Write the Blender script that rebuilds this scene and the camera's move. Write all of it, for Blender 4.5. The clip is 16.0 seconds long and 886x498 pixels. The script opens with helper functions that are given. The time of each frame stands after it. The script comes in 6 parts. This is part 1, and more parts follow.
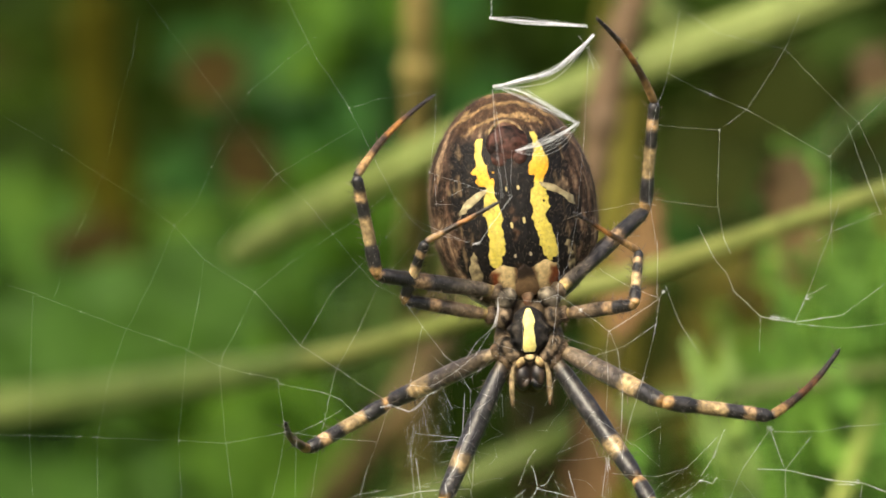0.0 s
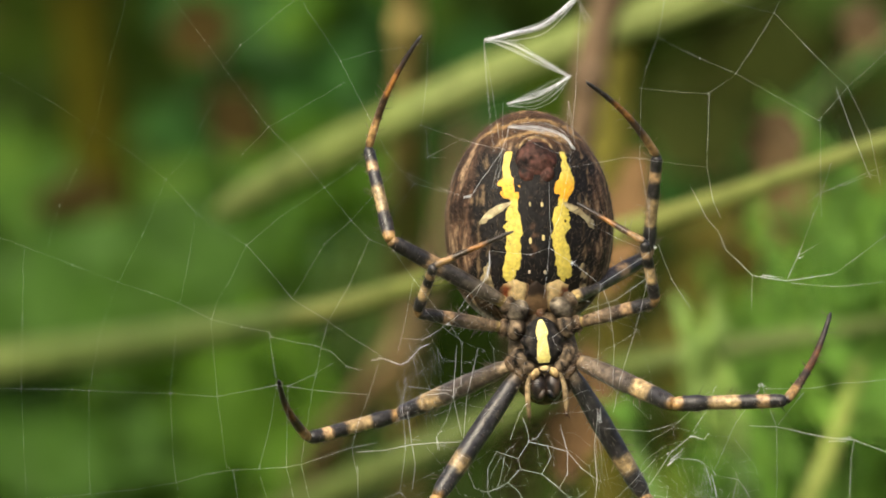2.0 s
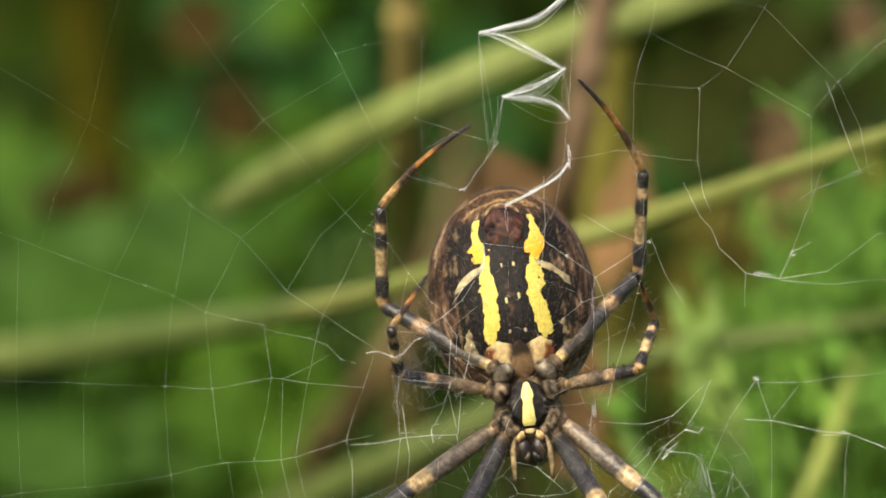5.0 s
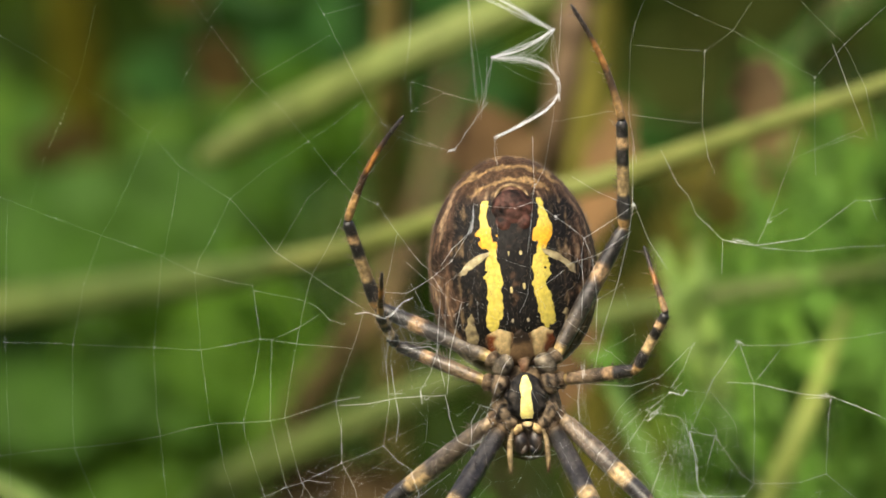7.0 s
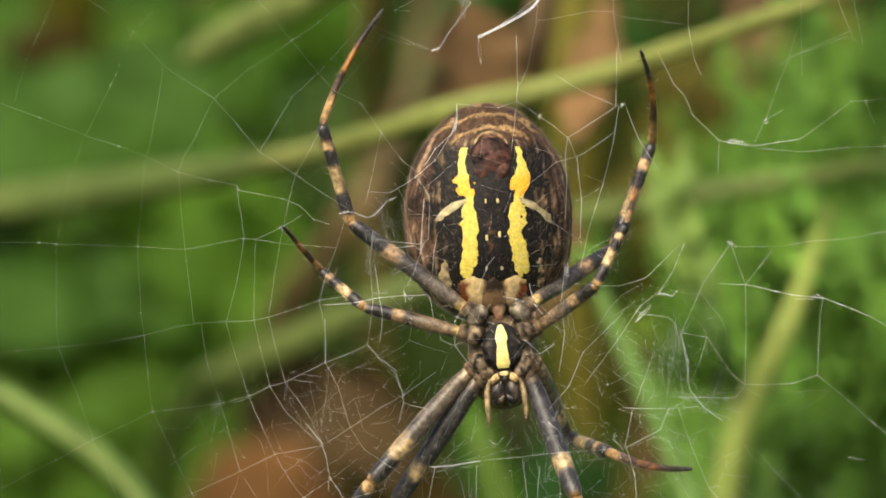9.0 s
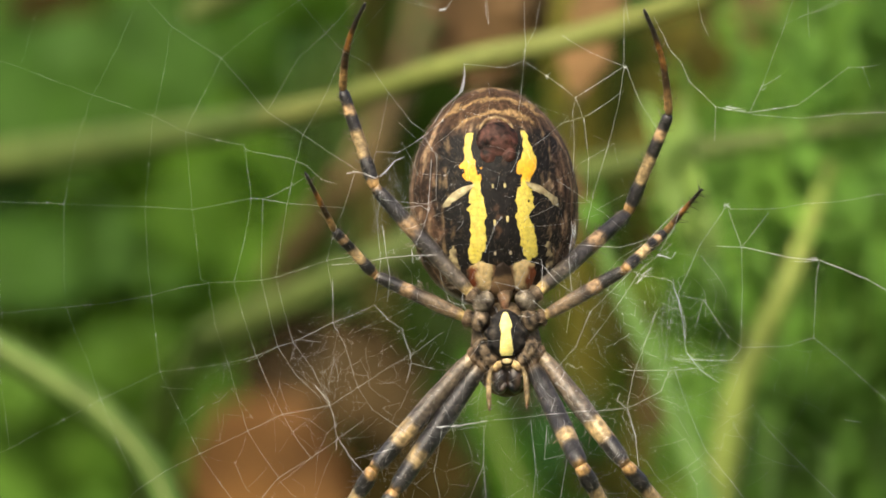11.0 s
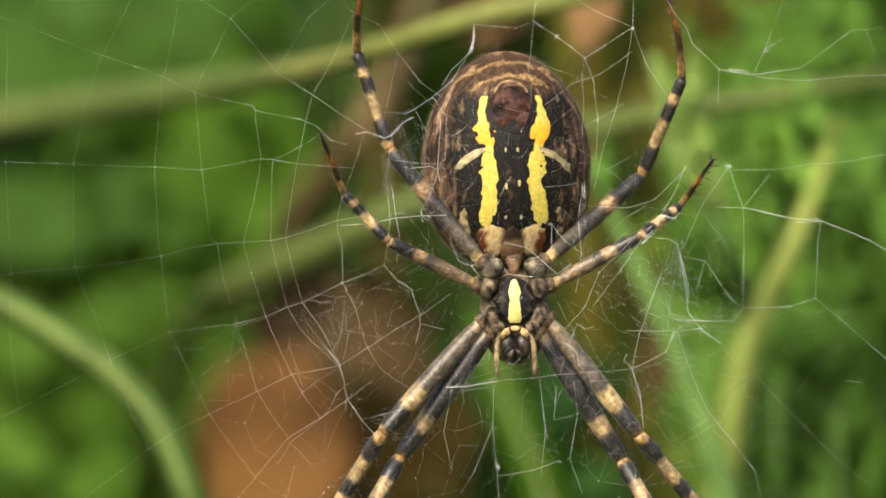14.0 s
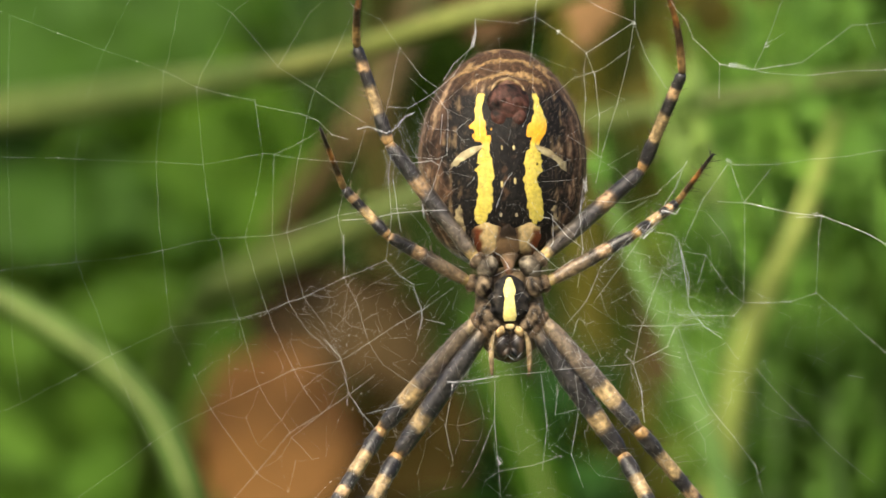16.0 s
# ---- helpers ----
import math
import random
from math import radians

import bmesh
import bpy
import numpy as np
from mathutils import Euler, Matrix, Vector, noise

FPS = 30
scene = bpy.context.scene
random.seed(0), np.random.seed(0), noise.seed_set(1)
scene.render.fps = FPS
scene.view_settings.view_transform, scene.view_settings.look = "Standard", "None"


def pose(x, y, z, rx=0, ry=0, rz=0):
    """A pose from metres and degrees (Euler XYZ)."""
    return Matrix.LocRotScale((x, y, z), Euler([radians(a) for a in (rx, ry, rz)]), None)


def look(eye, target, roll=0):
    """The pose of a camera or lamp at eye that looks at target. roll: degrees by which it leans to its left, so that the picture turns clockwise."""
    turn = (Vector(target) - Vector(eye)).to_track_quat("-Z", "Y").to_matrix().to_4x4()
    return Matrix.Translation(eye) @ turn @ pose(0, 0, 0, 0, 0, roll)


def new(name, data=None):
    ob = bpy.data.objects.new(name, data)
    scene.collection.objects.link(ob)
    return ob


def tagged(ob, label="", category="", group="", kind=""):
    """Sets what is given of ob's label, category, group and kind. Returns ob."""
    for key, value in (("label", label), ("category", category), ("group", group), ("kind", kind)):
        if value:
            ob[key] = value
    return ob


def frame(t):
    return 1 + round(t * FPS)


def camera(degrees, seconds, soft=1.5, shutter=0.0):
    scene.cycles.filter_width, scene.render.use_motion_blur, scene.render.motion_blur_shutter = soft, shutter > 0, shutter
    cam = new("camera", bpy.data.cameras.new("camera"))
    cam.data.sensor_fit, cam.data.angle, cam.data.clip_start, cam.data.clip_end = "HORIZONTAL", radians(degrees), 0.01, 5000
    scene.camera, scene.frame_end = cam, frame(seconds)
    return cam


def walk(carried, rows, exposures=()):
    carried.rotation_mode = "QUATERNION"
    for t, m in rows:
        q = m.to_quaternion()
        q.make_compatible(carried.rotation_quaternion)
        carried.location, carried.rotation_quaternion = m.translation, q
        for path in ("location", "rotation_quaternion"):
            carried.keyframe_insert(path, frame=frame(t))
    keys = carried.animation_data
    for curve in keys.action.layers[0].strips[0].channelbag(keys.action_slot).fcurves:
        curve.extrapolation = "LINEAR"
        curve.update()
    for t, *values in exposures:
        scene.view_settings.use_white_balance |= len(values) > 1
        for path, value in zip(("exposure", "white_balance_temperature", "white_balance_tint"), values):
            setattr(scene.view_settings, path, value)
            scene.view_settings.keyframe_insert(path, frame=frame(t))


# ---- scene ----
# The view is 56 mm wide at the web, which hangs upright half a metre before the lens, 0.42 m over the soil.
MM = 0.001
HEIGHT = 0.42
REACH = 0.5
EYE = (0.0, -REACH, HEIGHT)
cam = camera(6.46, 16.0, soft=1.75)
cam.data.dof.use_dof = True
cam.data.dof.focus_distance = 0.503
cam.data.dof.aperture_fstop = 46.0

# the tripod head tilts down: seconds, and the point of the web's plane (mm from its middle) at which the lens looks
PAN = [(0, -2.24, 18.04), (0.5, -2.13, 16.99), (1, -1.80, 16.09), (1.5, -1.80, 15.48), (2, -1.48, 15.23), (2.5, -1.37, 15.26), (3, -1.34, 15.23), (3.3,
    -1.30, 15.16), (3.5, -1.30, 15.08), (3.7, -1.30, 15.05), (5.8, -1.37, 14.47), (6, -1.23, 13.93), (6.5, -1.01, 12.82), (7, -0.47, 11.88), (7.5,
    -0.04, 10.84), (8, 0.39, 9.43), (8.5, 0.46, 7.24), (9, 0.54, 5.40), (9.2, 0.54, 4.68), (11.3, 0.36, 2.27), (11.5, 0.28, 1.98), (12, 0.14, 1.19),
    (12.5, -0.04, 0.54), (13, -0.08, 0.11), (13.5, -0.04, -0.11), (14, -0.04, -0.18), (14.5, 0.07, -0.11), (15, 0.07, -0.11), (15.5, 0.03, -0.11),
    (16, 0.03, -0.47)]
walk(cam, [(t, look(EYE, (x * MM, 0.0, HEIGHT + z * MM))) for t, x, z in PAN], [(0, 0.81), (1, 0.77), (2, 0.70), (9, 0.76), (16, 0.80)])

# ---- light: soft daylight under thin cloud ----
world = bpy.data.worlds.new("sky")
scene.world = world
world.use_nodes = True
sky = world.node_tree.nodes.new("ShaderNodeTexSky")
sky.sky_type = "NISHITA"
sky.sun_disc = False
sky.sun_elevation = radians(42)
sky.sun_rotation = radians(205)
sky.air_density, sky.dust_density, sky.ozone_density = 0.6, 8.0, 0.5
world.node_tree.links.new(sky.outputs[0], world.node_tree.nodes["Background"].inputs[0])
world.node_tree.nodes["Background"].inputs[1].default_value = 0.15
sun = new("sun", bpy.data.lights.new("sun", "SUN"))
sun.data.energy, sun.data.angle, sun.data.color = 1.05, radians(35), (0.985, 0.96, 0.51)
sun.matrix_world = look((-0.5, -1.05, 1.05), (0, 0, 0))


# ---- materials ----
def nodes_of(name):
    m = bpy.data.materials.new(name)
    m.use_nodes = True
    nt = m.node_tree
    return m, nt, nt.nodes["Principled BSDF"]


def noise_node(nt, coord, scale, detail=4.0, stretch=None):
    tex = nt.nodes.new("ShaderNodeTexNoise")
    tex.inputs["Scale"].default_value = scale
    tex.inputs["Detail"].default_value = detail
    if stretch:
        mp = nt.nodes.new("ShaderNodeMapping")
        mp.inputs["Scale"].default_value = stretch
        nt.links.new(coord, mp.inputs[0])
        coord = mp.outputs[0]
    nt.links.new(coord, tex.inputs["Vector"])
    return tex.outputs["Fac"]


def ramp_node(nt, fac, stops):
    r = nt.nodes.new("ShaderNodeValToRGB")
    e = r.color_ramp.elements
    while len(e) < len(stops):
        e.new(0.5)
    for el, (p, c) in zip(e, stops):
        el.position, el.color = p, (*c, 1)
    nt.links.new(fac, r.inputs[0])
    return r.outputs[0]


def mix_node(nt, a, b, fac, blend="MIX"):
    mx = nt.nodes.new("ShaderNodeMix")
    mx.data_type, mx.blend_type = "RGBA", blend
    for sock, v in ((mx.inputs[6], a), (mx.inputs[7], b), (mx.inputs[0], fac)):
        if hasattr(v, "links"):
            nt.links.new(v, sock)
        elif isinstance(v, tuple):
            sock.default_value = (*v, 1)
        else:
            sock.default_value = v
    return mx.outputs[2]


def bump_node(nt, bsdf, fac, strength, distance):
    b = nt.nodes.new("ShaderNodeBump")
    b.inputs["Strength"].default_value, b.inputs["Distance"].default_value = strength, distance
    nt.links.new(fac, b.inputs["Height"])
    nt.links.new(b.outputs[0], bsdf.inputs["Normal"])


def surface(name, dark, light, scale, fine, rough=0.6, bump=0.4, depth=0.0002, vary=0.0, sheer=0.0, stretch=None, spec=0.3, islands=False):
    """Two colours mingled at a coarse and a fine scale; vary: change from piece to piece; sheer: light that passes through a leaf."""
    m, nt, bsdf = nodes_of(name)
    coord = nt.nodes.new("ShaderNodeTexCoord").outputs["Object"]
    coarse = noise_node(nt, coord, scale, 3.0, stretch)
    small = noise_node(nt, coord, fine, 5.0, stretch)
    col = ramp_node(nt, coarse, [(0.32, dark), (0.68, light)])
    speck = ramp_node(nt, small, [(0.3, (0.72, 0.72, 0.72)), (0.7, (1.2, 1.2, 1.2))])
    col = mix_node(nt, col, speck, 0.8, "MULTIPLY")
    if vary:
        rnd = nt.nodes.new("ShaderNodeNewGeometry").outputs["Random Per Island"] if islands else nt.nodes.new("ShaderNodeObjectInfo").outputs["Random"]
        tone = ramp_node(nt, rnd, [(0.0, (1 - vary,) * 3), (0.6, (1.0, 1.0, 1.0)), (1.0, (1 + vary, 1 + vary * 0.8, 1.0))])
        col = mix_node(nt, col, tone, 1.0, "MULTIPLY")
    nt.links.new(col, bsdf.inputs["Base Color"])
    bsdf.inputs["Roughness"].default_value = rough
    bsdf.inputs["Specular IOR Level"].default_value = spec
    bump_node(nt, bsdf, small, bump, depth)
    if sheer:
        tr = nt.nodes.new("ShaderNodeBsdfTranslucent")
        nt.links.new(col, tr.inputs["Color"])
        mx = nt.nodes.new("ShaderNodeMixShader")
        mx.inputs[0].default_value = sheer
        nt.links.new(bsdf.outputs[0], mx.inputs[1])
        nt.links.new(tr.outputs[0], mx.inputs[2])
        nt.links.new(mx.outputs[0], nt.nodes["Material Output"].inputs[0])
    return m


def tinted(name, rough, bump, depth, fine, spec=0.35, grain=0.8):
    """Colour from the mesh's own pattern, with fine grain over it."""
    m, nt, bsdf = nodes_of(name)
    at = nt.nodes.new("ShaderNodeAttribute")
    at.attribute_name = "pattern"
    coord = nt.nodes.new("ShaderNodeTexCoord").outputs["Object"]
    small = noise_node(nt, coord, fine, 5.0)
    speck = ramp_node(nt, small, [(0.38, (0.35, 0.34, 0.33)), (0.5, (0.95, 0.95, 0.95)), (0.64, (1.75, 1.7, 1.6))])
    nt.links.new(mix_node(nt, at.outputs["Color"], speck, grain, "MULTIPLY"), bsdf.inputs["Base Color"])
    bsdf.inputs["Roughness"].default_value = rough
    bsdf.inputs["Specular IOR Level"].default_value = spec
    bump_node(nt, bsdf, small, bump, depth)
    return m


SOIL = surface("mossy soil", (0.026, 0.030, 0.010), (0.060, 0.072, 0.020), 9, 140, 0.95, 0.8, 0.004)
BLADE = surface("grass blade", (0.18, 0.238, 0.063), (0.26, 0.324, 0.103), 60, 420, 0.55, 0.3, 0.0001, 0.12, 0.3, (1, 1, 0.2), 0.2)
MIDRIB = surface("grass midrib", (0.24, 0.29, 0.10), (0.32, 0.37, 0.14), 60, 420, 0.55, 0.3, 0.0001, 0.1, 0.2, None, 0.2)
STEM_YELLOW = surface("yellowing stem", (0.170, 0.203, 0.050), (0.250, 0.275, 0.078), 50, 500, 0.55, 0.3, 0.0001, 0.1, 0.15, None, 0.2)
STEM_DRY = surface("dry stem", (0.26, 0.21, 0.065), (0.36, 0.285, 0.09), 60, 500, 0.7, 0.4, 0.0001, 0.1, 0.1)
STEM_TAN = surface("tan stem", (0.115, 0.082, 0.033), (0.18, 0.125, 0.052), 60, 500, 0.75, 0.4, 0.0002, 0.1)
STEM_BROWN = surface("brown stem", (0.12, 0.08, 0.045), (0.19, 0.125, 0.07), 60, 500, 0.75, 0.4, 0.0002, 0.1)
LEAF = surface("lobed leaf", (0.075, 0.186, 0.013), (0.118, 0.262, 0.025), 60, 900, 0.5, 0.4, 0.0001, 0.2, 0.5, None, 0.15)
LEAF_BROAD = surface("broad soft leaf", (0.040, 0.108, 0.010), (0.063, 0.150, 0.018), 110, 500, 0.6, 0.5, 0.0003, 0.22, 0.35, (1, 1, 0.5), 0.15)
# darker copy of the lobed leaf, with shade put into its colour
LEAF_SHADED = surface("leaf toned down for shade", (0.028, 0.098, 0.016), (0.046, 0.150, 0.026), 60, 900, 0.5, 0.4, 0.0001, 0.2, 0.4, None, 0.15)
LEAF_WARM = surface("yellowing soft leaf", (0.122, 0.208, 0.022), (0.186, 0.288, 0.037), 60, 500, 0.6, 0.5, 0.0003, 0.3, 0.4, (1, 1, 0.5), 0.15, True)
STEM_MUSTARD = surface("mustard stem", (0.125, 0.117, 0.017), (0.175, 0.158, 0.025), 50, 500, 0.6, 0.3, 0.0001, 0.1, 0.1, None, 0.15)
STEM_OLIVE = surface("olive stem", (0.034, 0.034, 0.003), (0.052, 0.050, 0.004), 50, 500, 0.9, 0.3, 0.0001, 0.1, 0.1, None, 0.03)
BLADE_GREEN = surface("green grass blade", (0.090, 0.168, 0.034), (0.140, 0.228, 0.054), 60, 420, 0.55, 0.3, 0.0001, 0.12, 0.3, (1, 1, 0.2), 0.2)
SHEATH = surface("pale grass sheath", (0.110, 0.165, 0.040), (0.165, 0.220, 0.060), 60, 420, 0.55, 0.3, 0.0001, 0.1, 0.25, (1, 1, 0.2), 0.2)
FEATHER = surface("feathery leaf", (0.150, 0.325, 0.052), (0.250, 0.480, 0.088), 150, 900, 0.5, 0.3, 0.0001, 0.25, 0.4, None, 0.15)
FEATHER_PALE = surface("pale feathery leaf", (0.27, 0.43, 0.115), (0.38, 0.55, 0.16), 150, 900, 0.5, 0.3, 0.0001, 0.2, 0.4, None, 0.15)
STALK = surface("green stalk", (0.110, 0.212, 0.050), (0.172, 0.295, 0.078), 120, 800, 0.5, 0.3, 0.0001, 0.15, 0.1, None, 0.2)
STALK_PALE = surface("pale yellow-green stalk", (0.205, 0.275, 0.056), (0.285, 0.345, 0.080), 120, 800, 0.5, 0.3, 0.0001, 0.1, 0.1, None, 0.2)
DEAD_PINK = surface("withered leaf", (0.140, 0.086, 0.036), (0.215, 0.126, 0.055), 70, 600, 0.8, 0.6, 0.0003, 0.1, 0.2)
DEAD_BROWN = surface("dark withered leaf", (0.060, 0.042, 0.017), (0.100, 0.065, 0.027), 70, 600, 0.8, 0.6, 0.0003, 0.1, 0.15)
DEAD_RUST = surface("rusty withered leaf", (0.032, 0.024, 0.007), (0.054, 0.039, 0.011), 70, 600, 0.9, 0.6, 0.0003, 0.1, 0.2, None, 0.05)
# shade put into the colour, for leaves that darken the deep background
OLIVE_SHADED = surface("dark olive leaf", (0.020, 0.027, 0.005), (0.036, 0.046, 0.009), 70, 600, 0.8, 0.6, 0.0003, 0.1, 0.2, None, 0.05)
DEAD_ORANGE = surface("orange withered leaf", (0.10, 0.050, 0.017), (0.30, 0.150, 0.042), 55, 600, 0.75, 0.6, 0.0003, 0.1, 0.2, None, 0.2)
BUD = surface("yellow bud", (0.24, 0.25, 0.05), (0.34, 0.33, 0.07), 300, 1500, 0.6, 0.5, 0.0001)
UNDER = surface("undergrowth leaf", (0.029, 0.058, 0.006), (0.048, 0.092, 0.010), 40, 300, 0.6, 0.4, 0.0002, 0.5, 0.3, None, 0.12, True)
LEAF_STUFF = surface("fresh meadow leaf", (0.080, 0.18, 0.020), (0.128, 0.255, 0.034), 40, 300, 0.6, 0.4, 0.0002, 0.3, 0.45, None, 0.12, True)
CLOVER = surface("soft herb leaf", (0.078, 0.182, 0.017), (0.122, 0.252, 0.028), 40, 300, 0.6, 0.4, 0.0002, 0.25, 0.4, None, 0.12, True)
OLIVE_LEAF = surface("olive herb leaf", (0.105, 0.096, 0.016), (0.165, 0.148, 0.026), 40, 300, 0.7, 0.4, 0.0002, 0.3, 0.3, None, 0.12, True)
UNDER_RED = surface("withered undergrowth leaf", (0.10, 0.055, 0.025), (0.17, 0.09, 0.045), 40, 300, 0.8, 0.5, 0.0002, 0.4, 0.2, None, 0.2, True)
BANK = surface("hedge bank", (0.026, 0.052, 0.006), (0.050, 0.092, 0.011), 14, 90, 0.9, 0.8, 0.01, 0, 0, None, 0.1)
SILK = surface("silk thread", (0.86, 0.90, 0.94), (0.92, 0.95, 0.98), 300, 3000, 0.22, 0.1, 0.00001, 0, 0.2, None, 1.0)
SILK_BAND = surface("white silk band", (0.86, 0.90, 0.95), (0.92, 0.95, 0.99), 300, 3000, 0.5, 0.2, 0.00001, 0, 0.2, None, 0.4)
SKIN = tinted("patterned spider skin", 0.58, 0.7, 0.00010, 3000, 0.16, 0.6)
SHELL = tinted("dark spider shell", 0.36, 0.5, 0.00008, 3000, 0.5, 0.6)
YELLOW = tinted("yellow spider mark", 0.5, 0.4, 0.00006, 4200, 0.3, 0.24)
HAIR = surface("spider hair", (0.07, 0.048, 0.034), (0.21, 0.155, 0.11), 800, 4000, 0.5, 0.1, 0.00001)


# ---- building helpers ----
def link_mesh(name, bm, material, smooth=True):
    me = bpy.data.meshes.new(name)
    for f in bm.faces:
        f.smooth = smooth
    bm.to_mesh(me)
    bm.free()
    for m in (material if isinstance(material, (list, tuple)) else [material]):
        me.materials.append(m)
    return new(name, me)


def part(name, bm, material, parent, label="", smooth=True):
    ob = link_mesh(name, bm, material, smooth)
    ob.parent = parent
    return tagged(ob, label)


def thing(name, label, category, group="", at=(0, 0, 0)):
    ob = new(name)
    ob.empty_display_size = 0.01
    ob.location = at
    return tagged(ob, label, category, group)


def spot(px, py, back=0.0):
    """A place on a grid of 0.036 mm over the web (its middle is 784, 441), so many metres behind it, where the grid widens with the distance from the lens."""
    k = 0.036 * MM * (REACH + back) / REACH
    return Vector(((px - 784) * k, back, HEIGHT + (441 - py) * k))


def spline(points, steps):
    """A smooth line through the points, with no overshoot where their spacing changes."""
    p = [Vector(q) for q in points]
    h = [max((b - a).length, 1e-9) for a, b in zip(p, p[1:])]
    slope = [(b - a) / d for a, b, d in zip(p, p[1:], h)]
    way = [slope[0]] + [(slope[i - 1] * h[i] + slope[i] * h[i - 1]) / (h[i] + h[i - 1]) for i in range(1, len(p) - 1)] + [slope[-1]]
    out = []
    for i in range(len(p) - 1):
        for k in range(steps):
            t = k / steps
            out.append(p[i] * (2 * t ** 3 - 3 * t * t + 1) + way[i] * h[i] * (t ** 3 - 2 * t * t + t) + p[i + 1] * (3 * t * t - 2 * t ** 3) + way[i + 1] * h[i] * (t ** 3 - t * t))
    return out + [p[-1]]


def tube(bm, line, radii, sides=8, cap=True, mats=None):
    """A round tube along a line; radii: one number, or one for each point."""
    line = [Vector(q) for q in line]
    if isinstance(radii, (int, float)):
        radii = [radii] * len(line)
    side = None
    rings = []
    for i, q in enumerate(line):
        d = (line[min(i + 1, len(line) - 1)] - line[max(i - 1, 0)]).normalized()
        if side is None:
            side = d.cross(Vector((0.3, 1, 0.2))).normalized()
        side = (side - d * side.dot(d)).normalized()
        up = d.cross(side)
        rings.append([bm.verts.new(q + (side * math.cos(2 * math.pi * k / sides) + up * math.sin(2 * math.pi * k / sides)) * radii[i]) for k in range(sides)])
    for i, (a, b) in enumerate(zip(rings, rings[1:])):
        for k in range(sides):
            f = bm.faces.new((a[k], a[(k + 1) % sides], b[(k + 1) % sides], b[k]))
            if mats:
                f.material_index = mats[i]
    if cap:
        bm.faces.new(rings[0][::-1])
        bm.faces.new(rings[-1])
    return rings


def blade(bm, line, widths, face=Vector((0, -1, 0)), fold=0.18, thick=0.06):
    """A grass blade: a long strip with a folded midrib and a real thickness."""
    line = [Vector(q) for q in line]
    rings = []
    for i, q in enumerate(line):
        d = (line[min(i + 1, len(line) - 1)] - line[max(i - 1, 0)]).normalized()
        side = d.cross(face).normalized()
        out = side.cross(d).normalized()
        w = widths[i] * 0.5
        ring = []
        for u, v in ((-1, 0), (-0.5, -fold * 0.6), (0, -fold), (0.5, -fold * 0.6), (1, 0), (0.5, -fold * 0.6 - thick), (0, -fold - thick * 2), (-0.5, -fold * 0.6 - thick)):
            ring.append(bm.verts.new(q + side * (u * w) - out * (v * w)))
        rings.append(ring)
    n = len(rings[0])
    for a, b in zip(rings, rings[1:]):
        for k in range(n):
            bm.faces.new((a[k], a[(k + 1) % n], b[(k + 1) % n], b[k]))
    bm.faces.new(rings[0][::-1])
    bm.faces.new(rings[-1])


def eased(values, count):
    """Values spread evenly and interpolated to that count."""
    xs = np.linspace(0, 1, len(values))
    return [float(v) for v in np.interp(np.linspace(0, 1, count), xs, values)]


def orb(bm, centre, radii, axis=None, seg=14, rows=10):
    """An ellipsoid; axis turns its long way (its z)."""
    m = Matrix.Translation(centre)
    if axis is not None:
        m = m @ Vector(axis).to_track_quat("Z", "Y").to_matrix().to_4x4()
    m = m @ Matrix.Diagonal((*radii, 1))
    return bmesh.ops.create_uvsphere(bm, u_segments=seg, v_segments=rows, radius=1, matrix=m)["verts"]


def paint(ob, colour_at):
    """Give the mesh its colour pattern, by a rule of the place on it."""
    me = ob.data
    at = me.color_attributes.new("pattern", "FLOAT_COLOR", "POINT")
    for v in me.vertices:
        at.data[v.index].color = (*colour_at(v.co / MM), 1)
    return ob


def smooth_step(a, b, x):
    t = min(1, max(0, (x - a) / (b - a)))
    return t * t * (3 - 2 * t)


def blend(a, b, f):
    return tuple(p + (q - p) * f for p, q in zip(a, b))


# ---- ground and distance ----
def bank_height(x, y):
    """A low overgrown ridge added behind the meadow, which sinks into the soil all round."""
    rise = smooth_step(1.45, 2.35, y) * smooth_step(4.3, 3.0, y) * smooth_step(5.4, 3.2, abs(x + 0.3))
    return -0.03 + rise * (0.98 + 0.16 * noise.noise((x * 1.3, y * 1.3, 1)) + 0.07 * noise.noise((x * 5, y * 5, 3)))


def ground():
    bm = bmesh.new()
    xs = sorted([-3000, -300, -40, -8, 8, 40, 300, 3000] + [i * 0.08 for i in range(-25, 26)])
    ys = sorted([-3000, -300, -40, -8, 8, 40, 300, 3000] + [i * 0.08 for i in range(-20, 31)])
    grid = [[bm.verts.new((x, y, (0.012 * noise.noise((x * 3, y * 3, 0)) + 0.006 * noise.noise((x * 11, y * 11, 4))) if abs(x) < 8 and abs(y) < 8 else 0)) for x in xs] for y in ys]
    for r, q in zip(grid, grid[1:]):
        for i in range(len(xs) - 1):
            bm.faces.new((r[i], r[i + 1], q[i + 1], q[i]))
    tagged(link_mesh("ground", bm, SOIL), "mossy brown-green soil of a meadow", "ground", kind="structure")
    # added bank: keeps the bright sky out of gaps between the leaves
    bm = bmesh.new()
    cols, rows = 110, 44
    g = [[bm.verts.new((x, y, bank_height(x, y))) for x in [-5.5 + 11 * i / cols for i in range(cols + 1)]] for y in [1.42 + 2.9 * j / rows for j in range(rows + 1)]]
    for r, q in zip(g, g[1:]):
        for i in range(cols):
            bm.faces.new((r[i], r[i + 1], q[i + 1], q[i]))
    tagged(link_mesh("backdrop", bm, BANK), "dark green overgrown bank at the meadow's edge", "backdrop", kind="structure")


